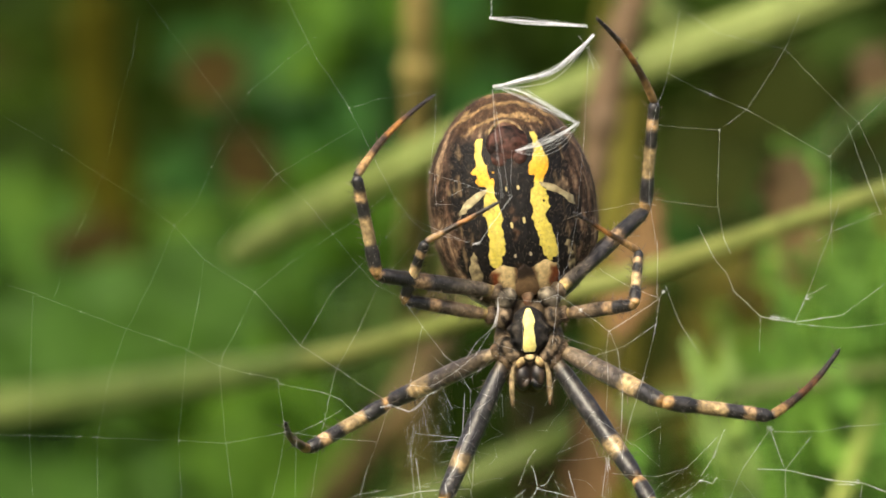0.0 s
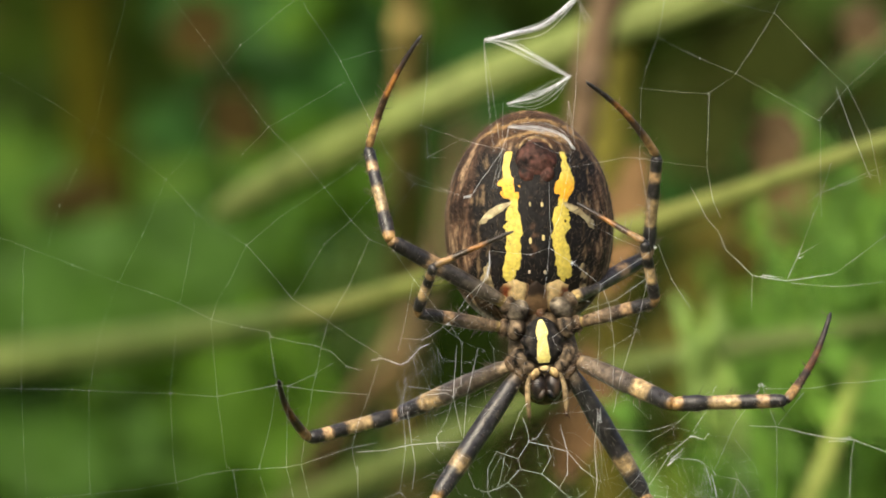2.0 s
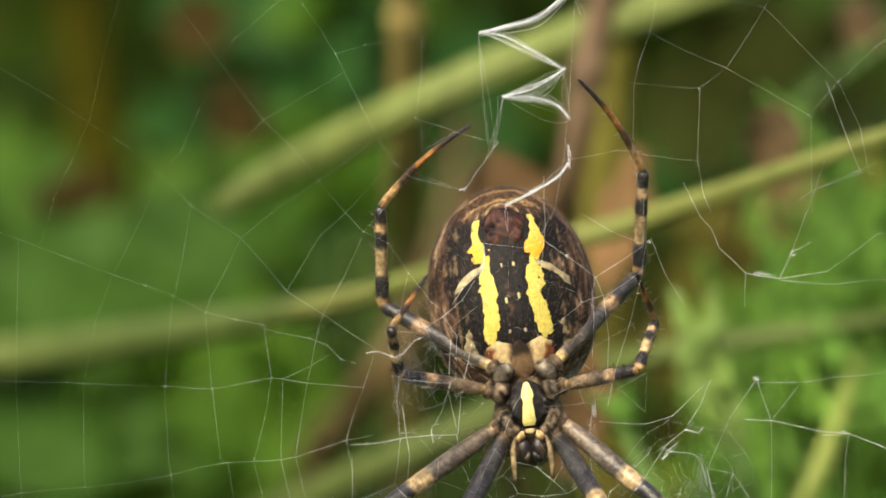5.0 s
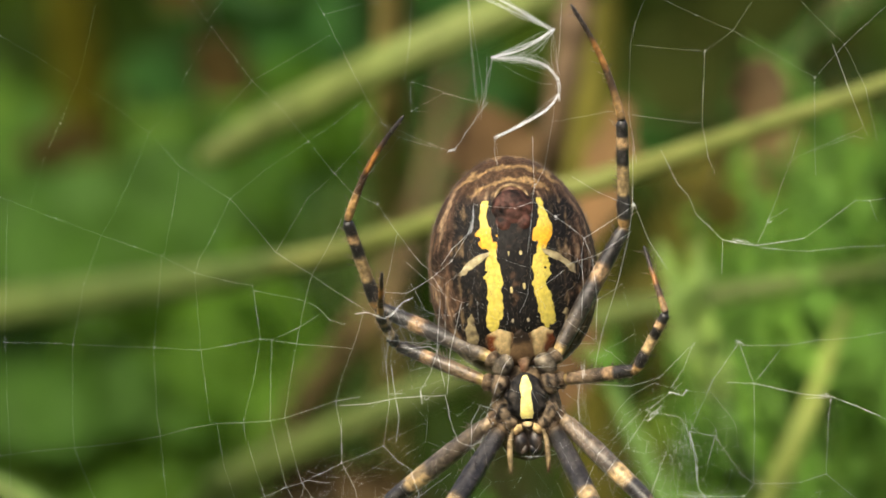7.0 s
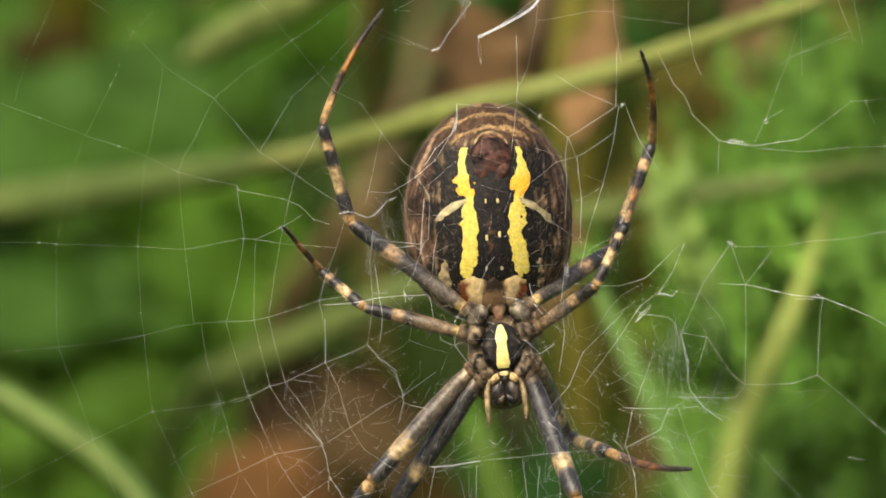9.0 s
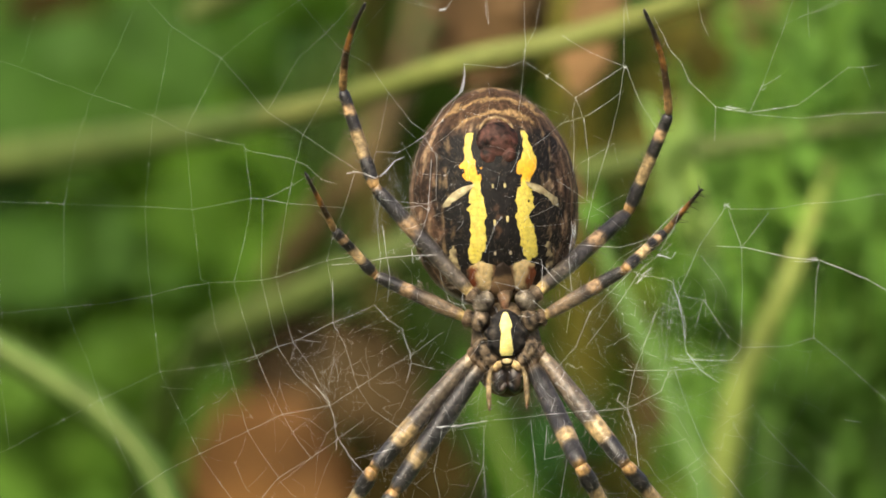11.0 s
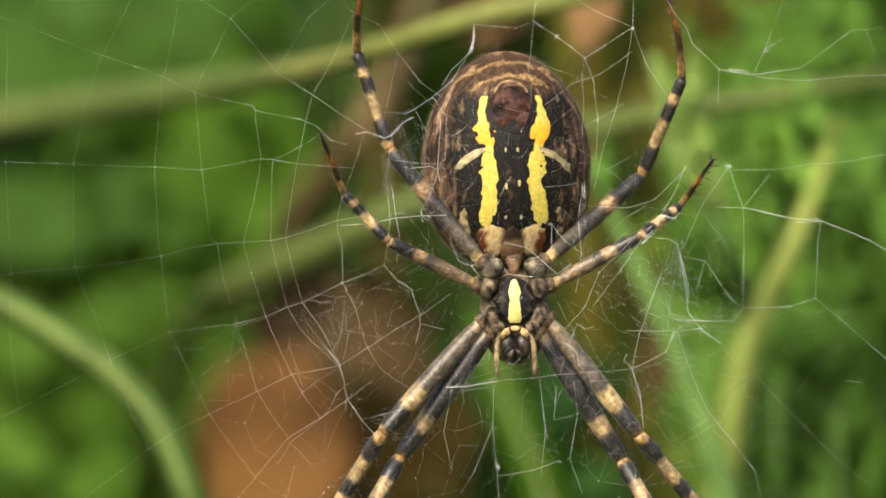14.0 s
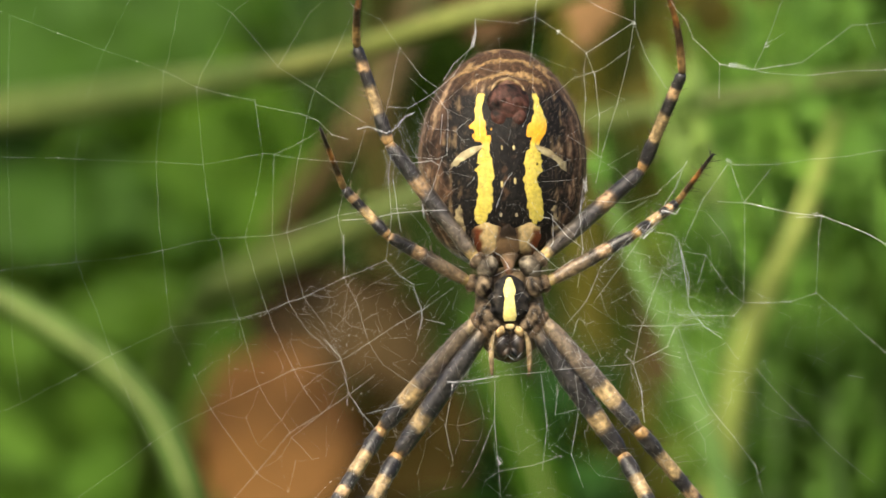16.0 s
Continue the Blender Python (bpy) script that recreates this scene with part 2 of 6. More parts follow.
def leaf_stuff(name, material, label, seed, places, length, width, category="undergrowth"):
    """Countless bent leaves, one mesh."""
    rnd = random.Random(seed)
    verts, faces = [], []
    for c in places(rnd):
        ln, wd = rnd.uniform(*length), rnd.uniform(*width)
        q = Euler((rnd.uniform(-1.0, 1.0), rnd.uniform(-1.5, 1.5), rnd.uniform(-0.9, 0.9))).to_matrix()
        base = len(verts)
        for k in range(6):
            u = k / 5
            w = wd * math.sin(math.pi * (0.08 + 0.9 * u)) ** 0.8
            for s in (-1, 0, 1):
                verts.append(tuple(Vector(c) + q @ Vector((s * w * 0.5, -0.25 * ln * u * u + abs(s) * w * 0.15, ln * (u - 0.5)))))
        for k in range(5):
            for s in range(2):
                a = base + k * 3 + s
                faces.append((a, a + 1, a + 4, a + 3))
        if rnd.random() < 0.16:
            # the stalk that carries this and the next leaves
            x, y, z = c
            lean, base = rnd.uniform(-0.02, 0.02), len(verts)
            for u in (0.0, 0.35, 0.7, 1.0):
                w = 0.0006 * (1.2 - 0.7 * u)
                verts.extend((x + lean * (1 - u) + dx * w, y + 0.02 * (1 - u) + dy * w, z * u) for dx, dy in ((-0.9, -0.5), (0.9, -0.5), (0.0, 1.0)))
            faces.extend((base + 3 * k + i, base + 3 * k + (i + 1) % 3, base + 3 * k + 3 + (i + 1) % 3, base + 3 * k + 3 + i) for k in range(3) for i in range(3))
    me = bpy.data.meshes.new(name)
    me.from_pydata(verts, [], faces)
    me.materials.append(material)
    for f in me.polygons:
        f.use_smooth = True
    tagged(new(name, me), label, category, kind="stuff")


def undergrowth():
    def deep(rnd):
        for _ in range(5200):
            y = rnd.uniform(0.50, 1.3)
            yield rnd.uniform(-0.13, 0.13) * (0.8 + y), y, rnd.uniform(0.0, 0.66)

    def fresh(rnd):
        for _ in range(3800):
            y = rnd.uniform(0.43, 0.50)
            k = (REACH + y) / REACH * 0.036 * MM
            px = rnd.choice((rnd.uniform(-400, 420), rnd.uniform(-400, 380), rnd.uniform(860, 1800)))
            py = rnd.uniform(-60, 1500) if px < 500 else rnd.uniform(840 if px < 1300 else 280, 1500) if px < 1420 else rnd.uniform(40, 1500)
            yield (px - 784) * k, y, HEIGHT + (441 - py) * k

    def dry(rnd):
        for _ in range(240):
            y = rnd.uniform(0.45, 1.2)
            yield rnd.uniform(-0.13, 0.13) * (0.8 + y), y, rnd.uniform(0.0, 0.66)

    def within(count, x0, x1, y0, y1, near, far):
        def places(rnd):
            for _ in range(count):
                y = rnd.uniform(near, far)
                k = (REACH + y) / REACH * 0.036 * MM
                yield (rnd.uniform(x0, x1) - 784) * k, y, HEIGHT + (441 - rnd.uniform(y0, y1)) * k
        return places

    leaf_stuff("soft_leaves", CLOVER, "mid green soft leaves of low herbs", 8, within(1700, -250, 460, 225, 650, 0.34, 0.42), (0.010, 0.020), (0.006, 0.012))
    leaf_stuff("olive_leaves", OLIVE_LEAF, "olive green soft leaves behind feathery herbs", 10, within(1100, 1240, 1700, 10, 1100, 0.33, 0.39), (0.010, 0.022), (0.004, 0.009))
    leaf_stuff("herb_leaves", LEAF_STUFF, "green leaves of low herbs", 9, within(480, -250, 400, 580, 1250, 0.33, 0.38), (0.010, 0.020), (0.005, 0.011))
    leaf_stuff("herb_leaves", LEAF_WARM, "yellow-green leaves behind feathery herbs", 15, within(1200, 1290, 1900, 120, 1200, 0.27, 0.40), (0.010, 0.022), (0.003, 0.007))
    leaf_stuff("herb_leaves", LEAF_WARM, "narrow yellow-green leaves among feathery herbs", 16, within(1250, 1340, 1900, 400, 1250, 0.20, 0.27), (0.010, 0.024), (0.0012, 0.003))
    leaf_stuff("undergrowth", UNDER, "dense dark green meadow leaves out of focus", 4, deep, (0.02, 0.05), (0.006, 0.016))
    leaf_stuff("green_leaves", LEAF_STUFF, "fresh green meadow leaves in soft focus", 5, fresh, (0.012, 0.026), (0.005, 0.012))
    leaf_stuff("leaf_litter", UNDER_RED, "scattered reddish brown withered leaves among herbs", 6, dry, (0.015, 0.05), (0.004, 0.014))
    rnd = random.Random(12)
    verts, faces = [], []
    for _ in range(36000):
        far, way = 4.4 * rnd.random() ** 0.7, rnd.uniform(0, 2 * math.pi)
        x, y = far * math.cos(way) * 1.2, far * math.sin(way)
        if abs(x) < 0.12 + 0.08 * max(0, y + 0.6) and -0.75 < y < 1.3:
            continue
        h, w, a = rnd.uniform(0.10, 0.34), rnd.uniform(0.0015, 0.004), rnd.uniform(0, 6.28)
        d = Vector((math.cos(a), math.sin(a), 0))
        side = Vector((-d.y, d.x, 0)) * w
        base = len(verts)
        for k, (u, lean) in enumerate(((0, 0), (0.5, 0.10), (0.85, 0.28), (1.0, 0.45))):
            c = Vector((x, y, max(0.0, bank_height(x, y)) + h * u - 0.01)) + d * (h * lean)
            verts.extend((tuple(c - side * (1 - u * 0.95)), tuple(c + side * (1 - u * 0.95))))
        for k in range(3):
            n = base + 2 * k
            faces.append((n, n + 1, n + 3, n + 2))
    me = bpy.data.meshes.new("meadow_grass")
    me.from_pydata(verts, [], faces)
    me.materials.append(LEAF_STUFF)
    tagged(new("meadow_grass", me), "green meadow grass round the web", "grass", kind="stuff")


ground()
undergrowth()


# ---- grass and stems behind the web ----
def grass_blade(points, widths, material, label, group="grass blades behind the web"):
    line = spline(points, 10)
    root = thing("grass_blade", label, "grass", group, line[0])
    bm = bmesh.new()
    ww = eased(widths, len(line))
    blade(bm, [q - Vector(line[0]) for q in line], ww)
    part("blade", bm, material, root)
    bm = bmesh.new()
    tube(bm, [q - Vector(line[0]) + Vector((0, -0.13 * w, 0)) for q, w in zip(line, ww)], [0.06 * w for w in ww], 6)
    part("midrib", bm, MIDRIB, root, "paler midrib")
    return root


def plant_stem(points, radii, material, label, name="plant_stem"):
    line = spline(points, 10)
    root = thing(name, label, "stem", "stems behind the web", line[0])
    bm = bmesh.new()
    rr = eased(radii, len(line))
    tube(bm, [q - Vector(line[0]) for q in line], [r * (1 + 0.08 * math.sin(i * 1.7)) for i, r in enumerate(rr)], 12)
    part("stalk", bm, material, root)
    for i in range(7, len(line) - 4, 13):
        d = (line[i + 1] - line[i]).normalized()
        bm = bmesh.new()
        tube(bm, [line[i] - Vector(line[0]) + d * (k * 0.0009) for k in (-2, -1, 0, 1, 2)], [rr[i] * k for k in (0.95, 1.12, 1.25, 1.12, 0.95)], 12)
        part("node", bm, material, root)
    return root


def grasses():
    grass_blade([spot(341, -45, 0.18), spot(414, -84, 0.17), spot(545, -154, 0.155), spot(689, -227, 0.15), spot(945, -338, 0.15), spot(1145, -410, 0.15), spot(1445, -523, 0.15),
                 (0.10, 0.18, 0.50), (0.17, 0.22, 0.36), (0.19, 0.24, 0.0)],
                [0.0014, 0.0030, 0.0034, 0.0033, 0.0035, 0.0037, 0.0039, 0.004, 0.004, 0.003], BLADE, "pale green broken grass blade leaning out of focus")
    stem = grass_blade([(-0.14, 0.20, 0.0), (-0.12, 0.18, 0.30), spot(-908, 297, 0.17), spot(-308, 251, 0.21), spot(-9, 215, 0.20), spot(291, 171, 0.17), spot(590, 119, 0.13)],
                       [0.004, 0.004, 0.0040, 0.0039, 0.0036, 0.0032, 0.0018], SHEATH, "long yellow-green grass blade arching behind the web")
    bm = bmesh.new()
    line = spline([spot(460, 139, 0.135), spot(550, 123, 0.12), spot(690, 84, 0.105), spot(839, 36, 0.10), spot(1018, -2, 0.10), spot(1218, -66, 0.095), spot(1468, -153, 0.09), spot(1889, -298, 0.09), spot(2489, -538, 0.09)], 10)
    blade(bm, [q - stem.location for q in line], eased([0.0012, 0.0019, 0.0019, 0.0019, 0.0019, 0.0017, 0.0014, 0.0010, 0.0004], len(line)))
    part("blade", bm, STEM_YELLOW, stem, "yellow-green upper blade")
    grass_blade([(-0.05, 0.42, 0.0), (-0.045, 0.40, 0.30), spot(300, 700, 0.32), spot(389, 545, 0.24), spot(487, 478, 0.18), spot(694, 383, 0.17), spot(872, 302, 0.17), spot(1051, 230, 0.155), spot(1421, 166, 0.147), spot(1890, 113, 0.17), spot(2390, 82, 0.17)],
                [0.003, 0.003, 0.003, 0.003, 0.003, 0.003, 0.0028, 0.0024, 0.0014, 0.0010, 0.0006], SHEATH, "pale grey-green grass blade crossing low behind the spider")
    grass_blade([spot(-505, 429, 0.10), spot(-204, 459, 0.10), spot(-2, 540, 0.10), spot(100, 598, 0.10), spot(200, 668, 0.10), spot(280, 760, 0.10), spot(335, 885, 0.10), spot(380, 1100, 0.11), spot(420, 1900, 0.13), (-0.01, 0.16, 0.0)],
                [0.0008, 0.0018, 0.0024, 0.0026, 0.0027, 0.0028, 0.0028, 0.003, 0.003, 0.003], BLADE_GREEN, "green grass blade bent over in an arc")
    plant_stem([(-0.006, 0.42, 0.0), (-0.006, 0.40, 0.3), spot(680, 92, 0.34), spot(679, -72, 0.22), spot(679, -216, 0.18), spot(681, -498, 0.17), spot(709, -1218, 0.17)],
               [0.0016, 0.0015, 0.0015, 0.0014, 0.0014, 0.0015, 0.001], STEM_DRY, "upright straw-yellow dry stem")
    plant_stem([(0.008, 0.52, 0.0), (0.008, 0.5, 0.3), spot(892, 246, 0.42), spot(949, 10, 0.20), spot(981, -165, 0.15), spot(1019, -368, 0.15), spot(1099, -618, 0.15), spot(1189, -918, 0.16)],
               [0.0016, 0.0015, 0.0014, 0.0013, 0.0013, 0.0014, 0.0013, 0.001], STEM_BROWN, "upright pinkish brown dry herb stem")
    plant_stem([(-0.030, 0.46, 0.0), (-0.024, 0.43, 0.25), spot(436, 566, 0.37), spot(524, 394, 0.33), spot(651, 220, 0.31), spot(729, 51, 0.34), spot(789, -216, 0.4)],
               [0.002, 0.002, 0.0019, 0.0018, 0.0016, 0.0012, 0.0006], STEM_TAN, "slanting tan-brown dry herb stem")
    plant_stem([(-0.05, 0.45, 0.0), (-0.05, 0.43, 0.3), spot(139, -113, 0.40), spot(107, -368, 0.40), spot(97, -618, 0.40)],
               [0.003, 0.003, 0.0034, 0.0034, 0.003], STEM_OLIVE, "upright olive-yellow stem far behind")
    grass_blade([spot(999, -718, 0.16), spot(1029, -598, 0.16), spot(1079, -498, 0.16), spot(1189, -420, 0.16), spot(1445, -515, 0.16), (0.10, 0.19, 0.50), (0.17, 0.23, 0.36), (0.19, 0.25, 0.0)],
                [0.0030, 0.0042, 0.0046, 0.0030, 0.003, 0.003, 0.003, 0.003], SHEATH, "broad green grass blade joining the broken one")
    grass_blade([spot(1279, -124, 0.27), spot(1369, -216, 0.27), spot(1469, -303, 0.27), spot(1549, -363, 0.27), (0.12, 0.30, 0.50), (0.17, 0.32, 0.30), (0.18, 0.32, 0.0)],
                [0.0006, 0.0020, 0.0028, 0.0032, 0.003, 0.003, 0.003], LEAF_SHADED, "dull green grass blade deep in the meadow")
    grass_blade([(0.012, 0.24, 0.0), (0.010, 0.23, 0.32), spot(1000, 1000, 0.21), spot(955, 860, 0.21), spot(905, 735, 0.21), spot(862, 620, 0.21), spot(835, 540, 0.22)],
                [0.003, 0.003, 0.0044, 0.0048, 0.0044, 0.0034, 0.0008], LEAF, "green grass blade slanting up under the spider")
    plant_stem([(0.03, 0.4, 0.0), (0.028, 0.38, 0.3), spot(1029, -134, 0.34), spot(1039, -348, 0.34), spot(1049, -618, 0.34)],
               [0.0022, 0.0022, 0.0024, 0.0024, 0.002], STEM_MUSTARD, "upright olive-yellow stem behind the grass")


# ---- withered leaves ----
def withered_leaf(middle, size, turn, material, label, seed, stalk_to, name="withered_leaf", group="withered leaves", curl=1.0, lobes=0.0):
    """A bent leaf with a raised midrib and a ragged or lobed edge, on its own stalk that reaches the soil."""
    rnd = random.Random(seed)
    root = thing(name, label, "leaf", group, middle)
    bm = bmesh.new()
    q = Euler([radians(a) for a in turn]).to_matrix()
    n, m = (34, 14) if lobes else (16, 10)
    ph = rnd.uniform(0, 6)
    for side in (0, 1):
        grid = []
        for i in range(n + 1):
            u = i / n
            w = size[0] * 0.5 * math.sin(math.pi * (0.04 + 0.93 * u)) ** 0.6 * (1 + 0.14 * curl * math.sin(u * 17 + ph) + 0.08 * curl * math.sin(u * 31) + lobes * abs(math.sin(u * 10 + ph)))
            row = []
            for j in range(m + 1):
                v = 2 * j / m - 1
                y = 0.22 * curl * size[0] * (v * v) * math.cos(u * 3 + ph) + 0.025 * lobes * size[0] * math.sin(u * 24 - abs(v) * 9) + 0.12 * size[1] * (u - 0.5) ** 2 + 0.05 * size[0] * noise.noise((u * 4, v * 3, seed)) - 0.03 * size[0] * max(0, 1 - abs(v) * 6)
                row.append(bm.verts.new(q @ Vector((v * w, y + side * 0.0002, (u - 0.5) * size[1]))))
            grid.append(row)
        for r, s in zip(grid, grid[1:]):
            for j in range(m):
                f = (r[j], r[j + 1], s[j + 1], s[j])
                bm.faces.new(f if side == 0 else f[::-1])
    part("leaf_blade", bm, material, root)
    bm = bmesh.new()
    foot = Vector(stalk_to) - Vector(middle)
    base = q @ Vector((0, 0, -0.49 * size[1]))
    tube(bm, spline([base, base + Vector((0, 0.05, -0.002)), base + Vector((0, 0.22, -0.03)), Vector((foot.x, 0.4, foot.z))], 8), 0.0004, 6)
    part("leaf_stalk", bm, STALK if lobes else STEM_BROWN, root)


def withered_leaves():
    withered_leaf(spot(851, -31, 0.15), (0.0086, 0.0110), (10, -12, 20), DEAD_PINK, "pinkish brown withered leaf curled behind the abdomen", 3, (0.012, 0.17, 0.0))
    withered_leaf(spot(1057, -31, 0.15), (0.0045, 0.0120), (-8, 8, -25), DEAD_PINK, "narrow pinkish brown withered leaf hanging upright", 5, (0.025, 0.17, 0.0))
    withered_leaf(spot(1330, -170, 0.14), (0.0046, 0.0056), (0, 20, 10), DEAD_BROWN, "small pink-brown withered leaf", 7, (0.04, 0.2, 0.0))
    withered_leaf(spot(977, 307, 0.13), (0.0052, 0.0110), (5, 5, 30), DEAD_PINK, "pinkish brown withered leaf under the spider's head", 8, (0.014, 0.18, 0.0))
    withered_leaf(spot(486, 778, 0.32), (0.0178, 0.0200), (-15, 35, 10), DEAD_ORANGE, "bright orange-brown withered leaf", 11, (-0.016, 0.14, 0.0), curl=0.4)
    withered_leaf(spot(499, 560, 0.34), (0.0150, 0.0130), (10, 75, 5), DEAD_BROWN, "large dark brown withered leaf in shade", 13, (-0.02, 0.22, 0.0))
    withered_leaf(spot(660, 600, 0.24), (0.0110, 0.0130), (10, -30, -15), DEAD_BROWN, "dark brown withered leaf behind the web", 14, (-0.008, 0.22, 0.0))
    withered_leaf(spot(379, -211, 0.32), (0.0076, 0.0062), (0, 40, 0), DEAD_RUST, "reddish brown withered leaf deep in the herbs", 17, (-0.03, 0.3, 0.0))
    withered_leaf(spot(311, -373, 0.32), (0.0072, 0.0065), (0, -30, 0), DEAD_RUST, "brown withered leaf between grass stems", 19, (-0.04, 0.3, 0.0))
    withered_leaf(spot(99, -74, 0.34), (0.0050, 0.0090), (0, 75, 0), DEAD_RUST, "rusty withered leaf over a green clump", 23, (-0.05, 0.26, 0.0))
    withered_leaf(spot(1489, -378, 0.2), (0.0046, 0.0044), (0, 30, 0), DEAD_BROWN, "rusty withered leaf at the meadow's edge", 29, (0.05, 0.26, 0.0))
    withered_leaf(spot(1345, 338, 0.22), (0.0040, 0.0042), (0, 30, 0), DEAD_RUST, "small rusty withered leaf among feathery herbs", 31, (0.03, 0.2, 0.0))
    withered_leaf(spot(1354, -82, 0.20), (0.0044, 0.0075), (0, 12, 0), DEAD_PINK, "dull pink-brown withered leaf deep behind", 41, (0.04, 0.3, 0.0))


def shaded_leaves():
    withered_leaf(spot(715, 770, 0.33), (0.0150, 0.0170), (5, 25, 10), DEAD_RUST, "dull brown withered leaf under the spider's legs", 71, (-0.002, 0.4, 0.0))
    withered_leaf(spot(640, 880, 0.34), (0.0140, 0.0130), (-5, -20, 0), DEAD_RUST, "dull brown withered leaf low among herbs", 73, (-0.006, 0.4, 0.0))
    # four leaves added to darken the background, with shade in their colour
    withered_leaf(spot(1280, -350, 0.42), (0.0150, 0.0140), (5, 25, 10), OLIVE_SHADED, "dark olive leaf deep behind the grass", 51, (0.03, 0.5, 0.0))
    withered_leaf(spot(1190, -210, 0.42), (0.0130, 0.0150), (-5, -20, 0), OLIVE_SHADED, "dark olive leaf deep in shade", 53, (0.025, 0.5, 0.0))
    withered_leaf(spot(1120, 120, 0.38), (0.0110, 0.0150), (5, -15, 0), OLIVE_SHADED, "dark olive leaf behind the feathery herbs", 59, (0.02, 0.5, 0.0))
    withered_leaf(spot(1440, -290, 0.44), (0.0130, 0.0120), (5, 40, 0), OLIVE_SHADED, "dark olive leaf deep in the meadow", 57, (0.045, 0.5, 0.0))
    # added leaf, its dark brown stands for the shaded gap between the herbs
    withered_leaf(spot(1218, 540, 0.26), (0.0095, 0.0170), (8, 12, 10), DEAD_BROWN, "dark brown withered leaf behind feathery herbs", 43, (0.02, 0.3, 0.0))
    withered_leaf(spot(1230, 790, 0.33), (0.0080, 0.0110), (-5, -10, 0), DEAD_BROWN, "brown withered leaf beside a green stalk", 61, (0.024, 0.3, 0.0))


def broad_leaves():
    """Large soft leaves that fill the green behind the web."""
    spread = ((285, 50, 0.28, 12.0, 13.0, 12), (130, 95, 0.30, 15.0, 15.0, -30), (-40, 130, 0.33, 15, 15, 14), (180, 260, 0.35, 20, 19, -20), (-60, 420, 0.35, 20, 20, -10), (270, 350, 0.34, 14, 15, 30), (200, 520, 0.35, 18, 16, 30), (40, 540, 0.34, 17, 14, 25),
              (1400, 580, 0.36, 22, 22, 20), (1390, 860, 0.38, 22, 20, -15), (1560, 690, 0.38, 22, 22, 35),
              (1560, 330, 0.36, 17, 19, -20), (1660, 400, 0.34, 20, 22, 15),
              (50, 330, 0.335, 21, 19, 12), (1300, 470, 0.31, 17, 20, 15), (1470, 330, 0.32, 18, 20, -20), (1340, 740, 0.31, 18, 20, 10), (1530, 560, 0.30, 20, 22, 25), (1490, 860, 0.31, 20, 18, -15))
    for i, (px, py, back, w, h, lean) in enumerate(spread):
        c = spot(px, py, back)
        withered_leaf(c, (w * MM, h * MM), ((0 if i < 3 else -28 - 5 * (i % 3)), lean, 8 * ((i % 5) - 2)), (LEAF_WARM, LEAF_BROAD, LEAF_WARM)[i % 3] if px > 1200 else LEAF_BROAD, "broad soft green leaf with lobed edges", 60 + i, (c.x, back + 0.1, 0.0), "broad_leaf", "broad green leaves", 0.35, 0.32)


# ---- lobed green plants ----
def lobed_leaf(bm, base, direction, size, rnd):
    """One toothed leaflet: a bent sheet with a rounded, scalloped edge and a thickness."""
    d = direction.normalized()
    out = Vector((rnd.uniform(-0.4, 0.4), -1, rnd.uniform(-0.2, 0.5))).normalized()
    side = d.cross(out).normalized()
    out = side.cross(d)
    n, m = 12, 6
    for k in (0, 1):
        grid = []
        for i in range(n + 1):
            u = i / n
            w = size * 0.42 * math.sin(math.pi * (0.05 + 0.92 * u)) ** 0.55 * (1 + 0.22 * abs(math.sin(u * 9.5)))
            row = []
            for j in range(m + 1):
                v = 2 * j / m - 1
                lift = -0.18 * size * u * u + 0.1 * size * abs(v) + 0.04 * size * math.sin(v * 9 + u * 7)
                row.append(bm.verts.new(base + d * (u * size) + side * (v * w) + out * (lift - k * 0.00012)))
            grid.append(row)
        for r, s in zip(grid, grid[1:]):
            for j in range(m):
                f = (r[j], r[j + 1], s[j + 1], s[j])
                bm.faces.new(f if k else f[::-1])


def lobed_plant(crown, foot, spread, count, size, label, seed, material=LEAF):
    """A herb: a stalk from the soil and a crown of lobed leaves, each of several leaflets."""
    rnd = random.Random(seed)
    root = thing("lobed_herb", label, "plant", "lobed green herbs", foot)
    foot = Vector(foot)
    crown = Vector(crown)
    bm = bmesh.new()
    tube(bm, [q - foot for q in spline([foot, foot.lerp(crown, 0.5) + Vector((0.004, 0.03, 0)), crown + Vector((0, 0.02, 0))], 10)], 0.0005, 8)
    part("stalk", bm, STALK, root)
    for _ in range(count):
        bm = bmesh.new()
        c = crown + Vector((rnd.uniform(-1, 1) * spread[0], rnd.uniform(-0.6, 1.2) * 0.012, rnd.uniform(-1, 1) * spread[1]))
        d = Vector((c.x - crown.x, rnd.uniform(-0.004, 0.002), (c.z - crown.z) * 0.6 + spread[1] * rnd.uniform(-0.1, 0.7))).normalized()
        side = d.cross(Vector((0, 1, 0)))
        tube(bm, [q - foot for q in spline([crown + Vector((0, 0.01, -spread[1] * 0.5)), c.lerp(crown, 0.4), c, c + d * size * 1.2], 5)], 0.0003, 5)
        for k in range(3):
            for s in (-1, 1):
                lobed_leaf(bm, c + d * (k * size * 0.42) - foot, d * 0.75 + side * s * 0.8, size * rnd.uniform(0.6, 0.95), rnd)
        lobed_leaf(bm, c + d * size * 1.0 - foot, d, size * rnd.uniform(0.8, 1.1), rnd)
        part("leaf", bm, material, root)


